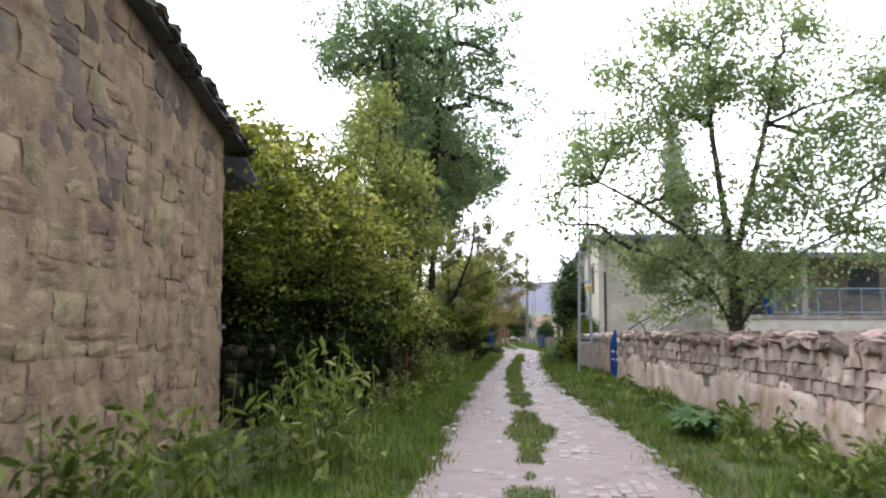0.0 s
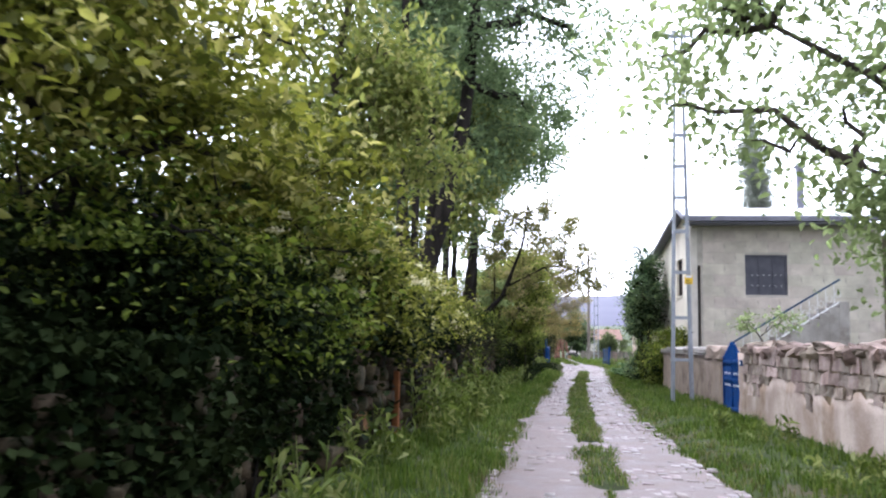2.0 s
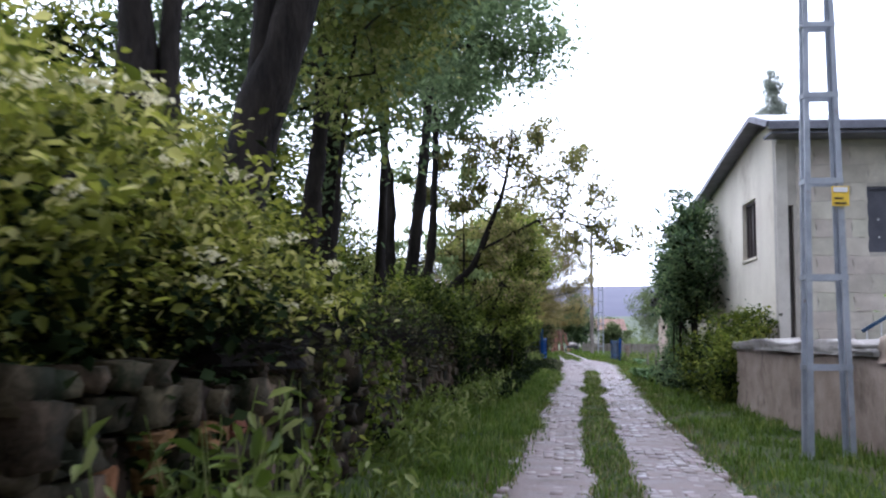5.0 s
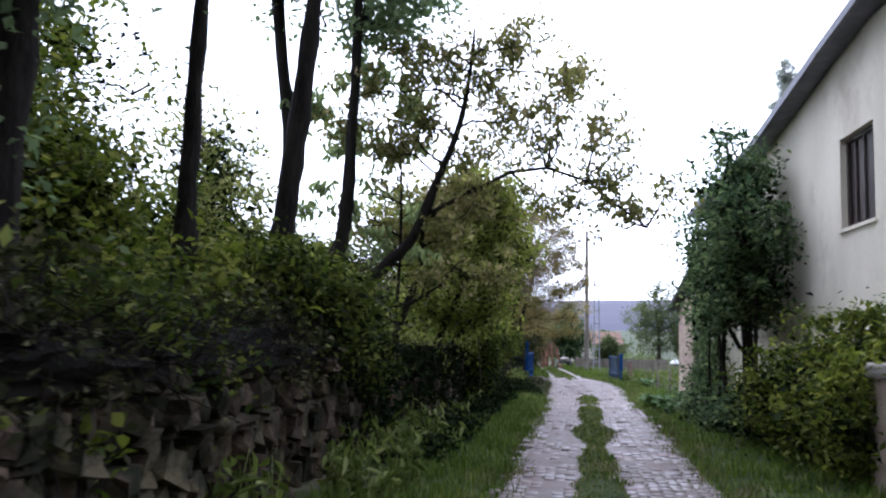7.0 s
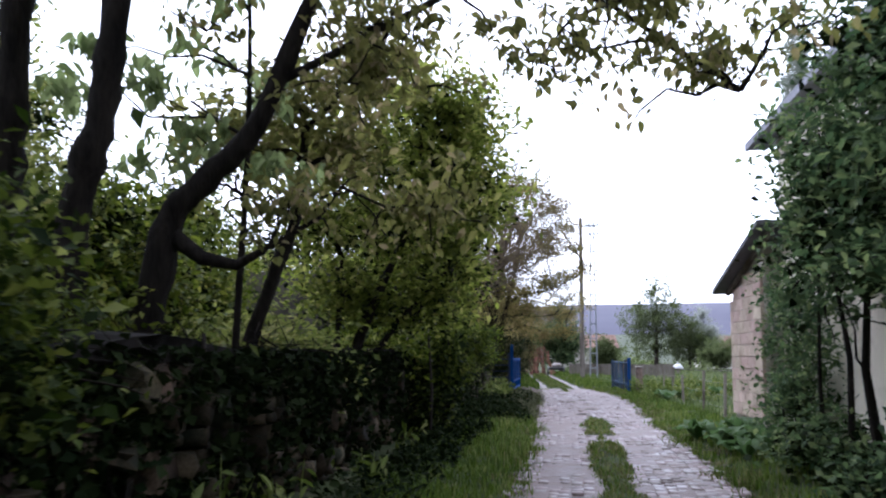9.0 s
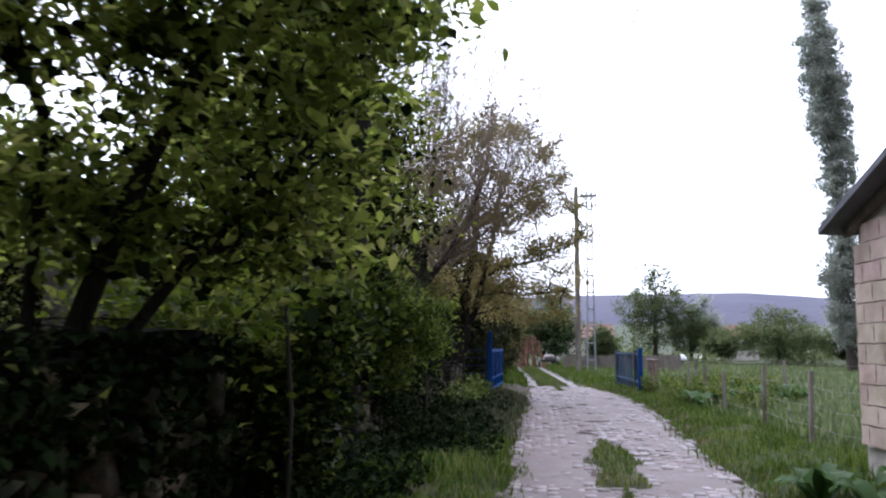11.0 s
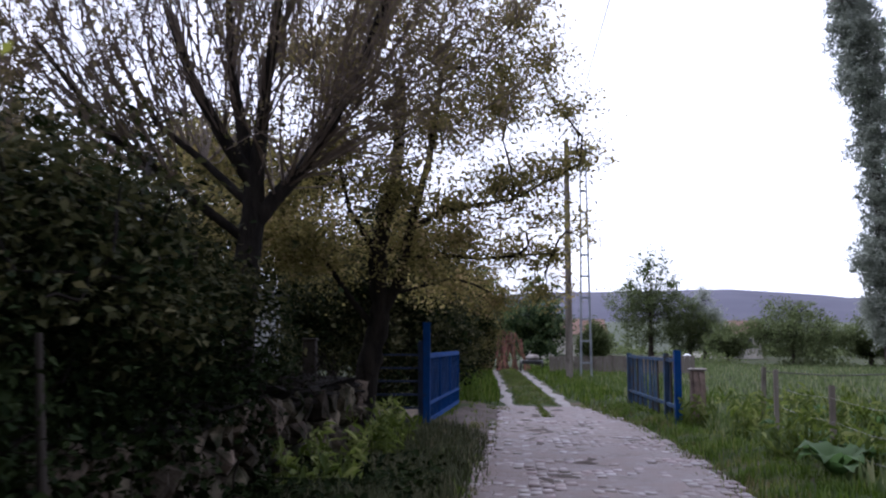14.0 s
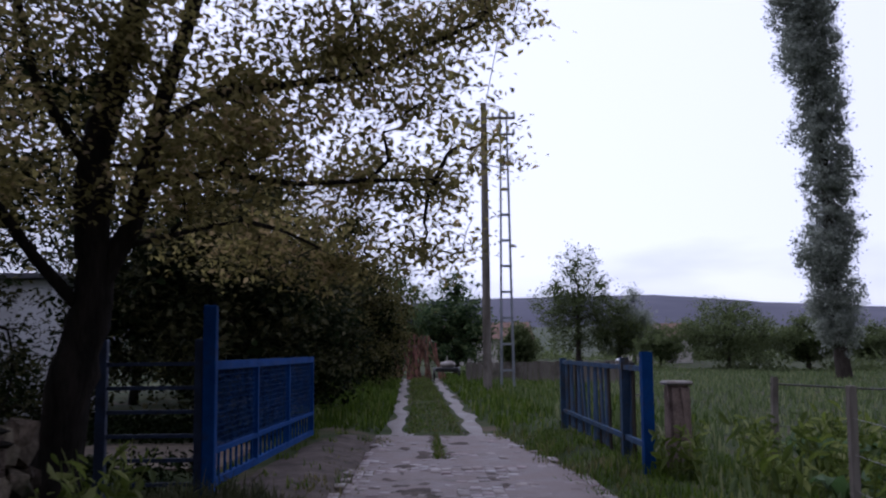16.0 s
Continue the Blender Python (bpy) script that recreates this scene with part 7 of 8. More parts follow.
for k, (x, y, h, w) in enumerate(((-2.0, 30.0, 2.1, 0.75), (-1.9, 34.4, 2.3, 0.8), (-1.7, 37.0, 2.2, 0.75), (-1.95, 39.9, 1.8, 0.5), (-1.3, 43.2, 1.7, 0.55), (-0.6, 47.2, 1.9, 0.6))):
    tree("wall_shrub", "green shrub growing behind the stone wall", [(x, y, 0), (x, y, h * 0.4), (x + 0.1, y, h * 0.7)], 0.05,
         [(x, y, h * 0.72, w, w * 1.3, h * 0.24), (x + 0.25, y + 0.5, h * 0.58, w * 0.7, w, h * 0.2), (x - 0.1, y - 0.6, h * 0.6, w * 0.7, w, h * 0.22)], 4200, 0.09, L_THICKET if k % 2 else L_YELLOW, 90 + k, BARK_DARK, "shrub", group="wall shrubs", sigma=0.18, twigs=50)

for k, (x, y, h) in enumerate(((-1.0, 35.6, 1.62), (-0.95, 36.6, 1.55), (-1.35, 37.6, 1.5))):
    tree("wall_shrub", "leafy shrub spilling over the top of the stone wall", [(x - 0.6, y, 0), (x - 0.5, y, 0.8), (x - 0.25, y, 1.3)], 0.04,
         [(x - 0.1, y, h, 0.5, 0.8, 0.4), (x + 0.12, y + 0.5, h - 0.4, 0.35, 0.7, 0.3), (x - 0.45, y - 0.3, h + 0.25, 0.5, 0.7, 0.35)], 8500, 0.07, L_HAZEL, 320 + k, BARK_DARK, "shrub", group="wall shrubs", sigma=0.15, twigs=60, core=700)

for k, (y0, n) in enumerate(((25.4, 1500), (27.6, 1800), (29.8, 2100), (31.8, 2100), (33.8, 2400))):
    x = LX(y0) - 0.05
    tree("bramble", "dark bramble sprawling over the brushwood on the stone wall", [(x - 0.4, y0, 0), (x - 0.35, y0, 0.8), (x - 0.2, y0, 1.25)], 0.03,
         [(x - 0.05, y0 - 0.5, 1.38, 0.35, 0.6, 0.2), (x + 0.14, y0 + 0.4, 1.15, 0.2, 0.6, 0.3), (x - 0.35, y0 + 0.7, 1.5, 0.4, 0.7, 0.25)],
         n, 0.065, L_HAZEL if k in (1, 3) else L_DUSK, 340 + k, BARK_DARK, "bush", group="wall brambles", per=24, sigma=0.13, twigs=60, flat=0.5)

tree("wall_shrub", "dark leafy shrub beside the wooden pole", [(0.0, 47.5, 0), (0.05, 47.5, 0.5), (0.1, 47.6, 0.9)], 0.03,
     [(0.1, 47.6, 0.9, 0.3, 0.4, 0.6), (0.2, 47.7, 1.4, 0.25, 0.35, 0.4), (0.0, 47.4, 0.5, 0.35, 0.4, 0.4)], 4200, 0.075, L_HAZEL, 330, BARK_DARK, "shrub", group="wall shrubs", sigma=0.14, twigs=50, core=500)

# ---- right side ----
tree("walnut_tree", "young walnut tree with airy fresh leaves behind the pale wall", [(4.6, 16.3, 0), (4.6, 16.3, 1.0), (4.62, 16.3, 1.8), (4.6, 16.35, 2.6)], 0.18,
     [(4.4, 16.5, 5.8, 0.9, 1.0, 0.9), (3.5, 16.2, 5.2, 0.8, 0.9, 0.8), (2.6, 16.0, 4.6, 0.7, 0.8, 0.6), (1.8, 15.9, 4.0, 0.6, 0.7, 0.4), (5.6, 16.6, 5.6, 0.9, 0.9, 0.9), (6.6, 16.6, 4.9, 0.9, 0.9, 0.8), (5.6, 16.2, 4.0, 0.9, 0.9, 0.7), (3.6, 16.2, 3.8, 0.8, 0.9, 0.6), (2.8, 16.1, 3.2, 0.6, 0.7, 0.35), (1.3, 15.9, 3.6, 0.35, 0.5, 0.25), (1.5, 15.9, 3.2, 0.5, 0.5, 0.35), (2.1, 15.9, 2.9, 0.5, 0.5, 0.35), (1.9, 16.0, 4.5, 0.5, 0.5, 0.4),
      (3.8, 16.2, 2.6, 0.8, 0.8, 0.45), (5.3, 16.3, 2.6, 0.8, 0.8, 0.45), (3.1, 16.1, 2.3, 0.4, 0.6, 0.3), (6.4, 16.4, 3.3, 0.9, 0.8, 0.7), (7.5, 16.6, 4.2, 0.9, 0.8, 0.8), (4.7, 16.4, 7.0, 0.9, 0.8, 0.7), (3.6, 16.4, 6.6, 0.8, 0.8, 0.7), (6.0, 16.5, 6.8, 0.9, 0.8, 0.7), (7.4, 16.6, 5.8, 0.9, 0.9, 0.8), (8.4, 16.6, 4.8, 0.9, 0.9, 0.9), (2.6, 16.2, 5.9, 0.6, 0.7, 0.5), (7.2, 16.5, 2.9, 0.7, 0.8, 0.5), (3.4, 16.2, 2.35, 0.6, 0.6, 0.35), (4.0, 16.1, 2.0, 0.6, 0.5, 0.4), (4.6, 16.0, 2.3, 0.6, 0.5, 0.4), (2.9, 16.1, 2.5, 0.45, 0.5, 0.3), (5.3, 16.2, 2.1, 0.6, 0.5, 0.35), (3.5, 16.2, 1.75, 0.5, 0.4, 0.28), (4.4, 16.3, 1.65, 0.5, 0.5, 0.28), (4.0, 16.2, 3.2, 0.7, 0.7, 0.4), (5.0, 16.2, 3.3, 0.7, 0.7, 0.4)],
     40000, 0.086, L_WALNUT, 101, BARK, per=24, sigma=0.23, twigs=420, shell=0.35, hang=0.6, twig_r=0.008, start=0.5, limb_r=0.22, fine=True,
     limbs=[([(4.58, 16.3, 2.2), (3.9, 16.2, 2.9), (3.0, 16.1, 3.5), (2.2, 16.0, 3.9)], 0.055), ([(4.6, 16.3, 1.3), (4.2, 16.2, 2.0), (3.5, 16.1, 2.5), (2.9, 16.0, 2.7)], 0.04), ([(4.6, 16.3, 1.3), (5.1, 16.3, 2.0), (5.8, 16.3, 2.7), (6.6, 16.4, 3.1)], 0.04), ([(4.6, 16.35, 2.5), (4.45, 16.4, 3.6), (4.3, 16.5, 5.0), (4.3, 16.5, 6.4)], 0.08), ([(4.6, 16.35, 2.4), (4.9, 16.4, 3.6), (5.3, 16.5, 5.0), (5.5, 16.5, 6.2)], 0.07)])
tree("ivy_tree", "dark evergreen-looking tree pressed against the house side", [(4.55, 41.6, 0), (4.5, 41.6, 1.4), (4.45, 41.5, 2.6), (4.45, 41.6, 3.6)], 0.1,
     [(4.3, 40.6, 2.6, 0.6, 0.9, 1.1), (4.35, 42.2, 2.9, 0.6, 1.0, 1.2), (4.4, 41.5, 3.9, 0.5, 1.0, 0.7), (4.4, 41.6, 2.0, 0.4, 1.0, 0.4), (4.4, 43.7, 2.6, 0.45, 0.7, 0.9), (4.0, 40.1, 3.3, 0.3, 0.4, 0.3), (3.85, 42.0, 3.9, 0.3, 0.4, 0.3), (4.1, 41.1, 4.6, 0.3, 0.4, 0.35), (3.8, 40.4, 1.9, 0.3, 0.4, 0.3), (4.0, 43.0, 3.3, 0.3, 0.4, 0.4)],
     17000, 0.09, L_DARK, 102, BARK_DARK, per=50, sigma=0.14, twigs=200, core=900,
     limbs=[([(4.35, 40.2, -0.05), (4.3, 40.3, 1.0), (4.38, 40.5, 2.4)], 0.05), ([(4.3, 40.9, -0.05), (4.38, 40.8, 1.2), (4.3, 40.7, 2.6)], 0.035), ([(4.4, 42.3, -0.05), (4.3, 42.4, 1.1), (4.36, 42.3, 2.6)], 0.055), ([(4.36, 43.0, -0.05), (4.42, 43.1, 1.2), (4.4, 43.5, 2.4)], 0.04), ([(4.42, 43.9, -0.05), (4.36, 43.8, 1.0), (4.4, 43.8, 2.3)], 0.03)])
tree("elder_bush", "rounded green bush at the corner of the yard wall", [(4.5, 37.0, 0), (4.5, 37.0, 0.5), (4.5, 37.0, 0.9)], 0.06,
     [(4.05, 35.5, 0.7, 0.4, 0.5, 0.6), (4.3, 36.2, 0.9, 0.5, 0.6, 0.6), (4.35, 37.3, 1.1, 0.55, 0.8, 0.65), (4.5, 36.6, 1.4, 0.45, 0.7, 0.45), (4.2, 38.7, 0.8, 0.5, 0.9, 0.6), (4.1, 37.0, 0.5, 0.4, 0.9, 0.4)], 15000, 0.075, L_WALLTREE, 103, BARK_DARK, "bush", per=50, sigma=0.11, twigs=80, core=1000)
tree("wall_shrub", "low shrub at the foot of the house", [(4.4, 40.0, 0), (4.4, 40.0, 0.4), (4.4, 40.0, 0.8)], 0.05,
     [(4.2, 39.6, 0.45, 0.45, 0.7, 0.35), (4.25, 41.6, 0.3, 0.4, 0.9, 0.22), (4.3, 43.4, 0.35, 0.4, 0.8, 0.25)], 5000, 0.085, L_DARK, 104, BARK_DARK, "shrub", sigma=0.15, twigs=50, core=500)
tree("wall_shrub", "creeper and shrub round the shed corner", [(4.8, 46.0, 0), (4.8, 46.0, 0.9), (4.8, 46.1, 1.8)], 0.05,
     [(4.75, 45.9, 1.2, 0.28, 0.4, 0.8), (4.78, 46.2, 2.0, 0.25, 0.4, 0.6), (4.6, 45.3, 0.6, 0.35, 0.6, 0.5), (4.78, 45.0, 1.8, 0.22, 0.5, 0.9), (4.8, 47.0, 1.5, 0.12, 0.3, 0.9)], 6000, 0.08, L_DARK, 105, BARK_DARK, "shrub", sigma=0.11, twigs=70)
tree("cherry_spray", "thin sapling behind the yard wall with sparse leaves", [(6.2, 31.0, 0), (6.0, 31.0, 0.9), (5.6, 30.9, 1.6), (5.2, 30.8, 1.9)], 0.03,
     [(5.4, 30.9, 1.8, 0.5, 0.5, 0.25), (6.3, 31.0, 1.9, 0.4, 0.5, 0.3)], 500, 0.09, L_WALNUT, 106, BARK, "sapling", per=14, sigma=0.12, twigs=26)

# ---- far trees ----
tree("poplar", "tall slim columnar poplar standing in the meadow", [(23.0, 98.5, -0.9), (22.8, 98.5, 1.2), (22.6, 98.5, 4), (22.5, 98.5, 10), (21.9, 98.5, 17), (21.6, 98.5, 22)], 0.34,
     [(22.75, 98.5, 1.8, 1.0, 1.0, 0.9), (22.6, 98.5, 3.2, 1.25, 1.25, 1.5), (22.3, 98.5, 5.4, 1.2, 1.2, 1.4), (22.8, 98.5, 6.6, 1.15, 1.15, 1.5), (22.8, 98.5, 9.0, 1.2, 1.2, 1.7), (22.4, 98.5, 11.4, 1.15, 1.15, 1.6), (22.5, 98.5, 13.2, 1.1, 1.1, 1.5), (22.1, 98.5, 15.2, 1.4, 1.4, 1.6), (21.85, 98.5, 17.4, 1.45, 1.45, 1.7), (21.6, 98.5, 19.8, 1.3, 1.3, 1.8), (21.5, 98.5, 22.4, 0.8, 0.8, 1.8)],
     120000, 0.145, L_POPLAR, 110, BARK, per=45, sigma=0.17, twigs=60, shell=0.35, start=0.1)
FAR = "distant round-headed green tree at the meadow edge"
for k, (x, y, h, w, m) in enumerate(((17.4, 137, 10.2, 3.6, L_FAR), (21.2, 138, 5.6, 2.6, L_FAR), (22.8, 139, 6.8, 1.8, L_POPLAR), (24.2, 118, 4.4, 4.4, L_FAR), (30.0, 119, 3.4, 2.4, L_FAR), (20.3, 121, 2.8, 1.6, L_FAR), (30.5, 120, 3.4, 1.6, L_FAR), (36.0, 122, 3.0, 2.4, L_FAR),
                                         (5.0, 101, 5.0, 1.8, L_DARK), (2.2, 104, 5.6, 1.9, L_FAR), (8.4, 104, 2.6, 0.9, L_FAR), (-1.5, 98, 6.2, 2.4, L_FAR), (-3.5, 84, 5.0, 2.2, L_OLIVE), (0.2, 88, 4.4, 1.6, L_OLIVE), (12.5, 150, 4.0, 3.0, L_FAR))):
    z = float(ground_z(x, y))
    tree("far_tree", FAR, [(x, y, z - 0.1), (x, y, h * 0.25), (x + 0.1, y, h * 0.6)], 0.02 * h + 0.05,
         [(x, y, h * 0.55, w * 0.85, w * 0.85, h * 0.25), (x + 0.45 * w, y, h * 0.42, w * 0.6, w * 0.7, h * 0.22), (x - 0.45 * w, y, h * 0.45, w * 0.6, w * 0.7, h * 0.22), (x, y, h * 0.84, w * 0.5, w * 0.5, h * 0.17), (x, y, h * 0.22, w * 0.8, w * 0.8, h * 0.16)],
         int(10000 * max(1, w / 2.6)), 0.04 * h ** 0.5 + 0.09, m, 120 + k, BARK, group="far trees", per=24, sigma=0.08 * h ** 0.5 + 0.05, twigs=30, core=900)
rng = np.random.default_rng(150)
pts = []
for _ in range(16000):
    x = 9 + 60 * rng.random()
    y = 112 + 6 * rng.random() + 0.1 * x
    pts.append((x, y, -0.7 + abs(rng.normal()) * 0.55 * (0.7 + 0.5 * math.sin(x * 0.8))))
hedge = tagged(leaf_cloud("hedge", np.array(pts), 0.28, L_FAR, None, rng), "low ragged hedge along the far side of the meadow", "hedge", kind="stuff")
pts = []
for _ in range(9000):
    x = -40 + 90 * rng.random()
    y = 165 + 25 * rng.random()
    pts.append((x, y, -0.5 + abs(rng.normal()) * 1.5 * (0.6 + 0.6 * math.sin(x * 0.31) * math.sin(x * 0.12 + 1))))
tagged(leaf_cloud("far_hedge", np.array(pts), 0.6, L_FAR, None, rng), "distant belt of bushes before the hill", "hedge", kind="stuff")

# added ivy, near-black to paint the shade on stretches of the stone wall
rng = np.random.default_rng(155)


def vines(parent, line, y0, y1, top, n):
    """Woody stems that climb the wall face under the leaves."""
    for _ in range(n):
        y = y0 + (y1 - y0) * rng.random()
        way, z = [], 0.0
        while z < top:
            way.append((line(y) + 0.15 + 0.02 * rng.normal(), y, z))
            z, y = z + 0.16, y + 0.09 * rng.normal()
        tube("vine", way, [0.011 - 0.007 * i / len(way) for i in range(len(way))], BARK_DARK, parent, 5, off=parent.location)


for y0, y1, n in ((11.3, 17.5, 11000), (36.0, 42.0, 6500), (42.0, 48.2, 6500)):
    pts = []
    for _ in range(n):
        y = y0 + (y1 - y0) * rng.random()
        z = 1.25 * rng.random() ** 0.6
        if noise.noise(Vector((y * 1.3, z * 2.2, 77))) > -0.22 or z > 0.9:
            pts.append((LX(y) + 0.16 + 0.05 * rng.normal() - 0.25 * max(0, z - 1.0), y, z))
    ivy = thing("ivy", LX((y0 + y1) / 2), (y0 + y1) / 2, 0, "ivy on the stone wall with shade put into its leaf colour", "climber", "wall ivy")
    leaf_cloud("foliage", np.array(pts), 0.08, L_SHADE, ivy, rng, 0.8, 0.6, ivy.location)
    vines(ivy, LX, y0, y1, 1.2, 10)

pts = []
for _ in range(4200):
    y, z = 25.6 + 5.2 * rng.random(), 1.2 * rng.random()
    if noise.noise(Vector((y * 1.6, z * 2.0, 91))) > 0.12:
        pts.append((LX(y) + 0.18 + 0.06 * rng.normal(), y, z))
vine = thing("creeper", LX(28.2), 28.2, 0, "green creeper climbing over the dry stone wall", "climber", "wall ivy")
leaf_cloud("foliage", np.array(pts), 0.06, L_THICKET, vine, rng, 0.8, 0.5, vine.location, fine=True)
vines(vine, LX, 25.6, 30.8, 1.1, 9)

# added ivy, its near-black leaves paint shade over the low wall
pts = []
for _ in range(4600):
    y = 51.2 + 5.9 * rng.random()
    z = 1.05 * rng.random() ** 0.5
    if noise.noise(Vector((y * 1.2, z * 2.0, 95))) > -0.05 or z > 0.7:
        pts.append((LX2(y) + 0.16 + 0.06 * rng.normal() - 0.8 * max(0, z - 0.72) * rng.random(), y, z))
ivy = thing("ivy", LX2(56), 56, 0, "ivy over the tumbled low wall with shade put into its leaf colour", "climber", "wall ivy")
leaf_cloud("foliage", np.array(pts), 0.06, L_SHADE, ivy, rng, 0.8, 0.6, ivy.location)
vines(ivy, LX2, 51.2, 57.2, 0.8, 9)
tree("bramble", "dark bramble in front of the white shack", [(-3.9, 70.6, 0), (-3.9, 70.6, 0.4), (-3.9, 70.6, 0.8)], 0.03,
     [(-3.9, 70.6, 0.6, 1.2, 0.6, 0.55), (-5.4, 70.8, 0.7, 1.2, 0.6, 0.6), (-2.6, 70.4, 0.5, 0.8, 0.6, 0.45)], 8000, 0.08, L_DUSK, 265, BARK_DARK, "bush", sigma=0.16, twigs=60, core=900)

# added low herbs, near-black in colour to paint the shade on the verge
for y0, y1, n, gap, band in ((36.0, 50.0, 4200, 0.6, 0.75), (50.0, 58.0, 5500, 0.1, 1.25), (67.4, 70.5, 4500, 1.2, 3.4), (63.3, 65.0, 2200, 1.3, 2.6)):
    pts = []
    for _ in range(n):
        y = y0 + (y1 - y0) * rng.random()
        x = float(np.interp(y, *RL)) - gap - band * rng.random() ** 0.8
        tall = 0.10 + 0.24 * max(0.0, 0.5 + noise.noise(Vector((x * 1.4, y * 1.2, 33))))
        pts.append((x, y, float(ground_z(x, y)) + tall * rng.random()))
    tagged(leaf_cloud("ground_herbs", np.array(pts), 0.07, L_SHADE, None, rng, 0.6, 0.3, fine=True), "low leafy herbs with the verge shade put into their colour", "herbs", kind="stuff")

# cream flower heads on the elders
rng = np.random.default_rng(160)
for k in range(58):
    y = 15.4 + 10.8 * rng.random()
    z = 1.3 + (2.3 - 0.12 * (y - 13)) * rng.random()
    x = float(np.interp(y, (13, 20, 26.5), (-1.9, -1.25, -1.0))) - 0.32 * max(0, z - 1.6) - 0.15 * rng.random()
    x += 0.16
    pts = np.array([x, y, z]) + rng.normal(size=(60, 3)) * np.array([0.036, 0.045, 0.015])
    f = thing("flower_head", x, y, z, "flat cream elder flower head", "flower", "elder flowers")
    leaf_cloud("umbel", pts, 0.026, L_BLOSSOM, f, rng, 0.9, 0.0, f.location)

# ---- weeds: nettles and docks ----
def weed(name, label, category, x, y, h, seed, leafmat, size, n, group, spread=0.12, width=0.42):
    r = np.random.default_rng(seed)
    z = float(ground_z(x, y))
    t = thing(name, x, y, z, label, category, group)
    bm_pts, strands = [], []
    for s in range(3 + int(r.integers(3))):
        lean = r.normal(size=2) * spread
        hh = h * (0.65 + 0.4 * r.random())
        p = [Vector((0.06 * r.normal(), 0.06 * r.normal(), -0.03))]
        p.append(p[0] + Vector((lean[0] * 0.4, lean[1] * 0.4, hh * 0.5)))
        p.append(p[0] + Vector((lean[0], lean[1], hh)))
        strands.append((p, [0.008, 0.006, 0.003]))
        for k in range(n):
            q = 0.12 + 0.88 * k / n
            c = p[0].lerp(p[1], q * 2) if q < 0.5 else p[1].lerp(p[2], q * 2 - 1)
            a = k * 2.4 + s
            reach = size * (0.75 - 0.35 * q)
            bm_pts.append((c.x + reach * math.cos(a), c.y + reach * math.sin(a), c.z - 0.02))
    bundle("stalk", strands, leafmat, t, 4, kind="stuff")
    leaf_cloud("foliage", np.array(bm_pts), size, leafmat, t, r, width, 0.75, fine=True)
    return t


rng = np.random.default_rng(170)
k = 0
for x0, x1, y0, y1, h, n in ((-2.5, -1.6, 4.9, 7.0, 0.8, 10), (-1.75, -0.95, 7.4, 9.6, 1.1, 13), (-1.5, -0.9, 12.5, 19.0, 0.6, 8), (-1.15, -0.5, 19.0, 24.5, 0.85, 20), (-0.95, -0.3, 24.5, 33.0, 0.55, 18), (-0.7, 0.1, 33.0, 46.0, 0.5, 20), (0.5, 1.0, 56.0, 60.0, 0.5, 6), (2.6, 3.7, 6.3, 12.0, 0.45, 18), (2.9, 3.6, 12.0, 24.0, 0.35, 12), (5.1, 6.3, 57.5, 64.0, 0.5, 22), (5.7, 8.2, 61.5, 66.0, 0.6, 34), (0.6, 1.2, 59.5, 62.5, 0.5, 10)):
    for _ in range(n):
        x, y = x0 + (x1 - x0) * rng.random(), y0 + (y1 - y0) * rng.random()
        weed("nettle", "tall green nettle with toothed leaves in the verge", "weed", x, y, h * (0.75 + 0.5 * rng.random()), 500 + k, L_NETTLE, 0.125, 12, "verge nettles", width=0.32)
        k += 1
# broad-leaved burdocks
def burdock(x, y, s, seed):
    r = np.random.default_rng(seed)
    z = float(ground_z(x, y))
    t = thing("burdock", x, y, z, "broad-leaved burdock plant at the lane edge", "weed", "burdocks")
    for k in range(8):
        a = k * 2.39996 + r.random()
        L, w, up = s * (0.7 + 0.5 * r.random()), s * 0.30, 0.35 + 0.5 * r.random()
        V, F = [], []
        for i in range(6):
            u = i / 5
            c = Vector((math.cos(a) * L * u * 0.9, math.sin(a) * L * u * 0.9, up * s * math.sin(u * 2.3) + 0.02))
            side = Vector((-math.sin(a), math.cos(a), 0)) * (w * math.sin(math.pi * (0.06 + 0.9 * u)) * (0.25 if i == 0 else 1))
            ripple = Vector((0, 0, 0.05 * s * math.sin(i * 2.1 + k)))
            V += [c - side + ripple + Vector((0, 0, 0.06 * s)), c, c + side - ripple + Vector((0, 0, 0.06 * s))]
        for i in range(5):
            for j in (0, 1):
                F.append((i * 3 + j, i * 3 + j + 1, i * 3 + 4 + j, i * 3 + 3 + j))
        raw("leaf", V, F, L_BURDOCK, t, smooth=True)


for k in range(40):
    if k < 12:
        x, y = 3.85 + 0.6 * rng.random(), 44.8 + 3.4 * rng.random()
    elif k < 18:
        x, y = 2.5 + 0.6 * rng.random(), 10.5 + 4 * rng.random()
    else:
        x, y = (5.2 + 1.0 * rng.random(), 58 + 5.5 * rng.random()) if k < 26 else (6.0 + 2.4 * rng.random(), 61.5 + 4 * rng.random())
    burdock(x, y, 0.26 + 0.16 * rng.random(), 700 + k)

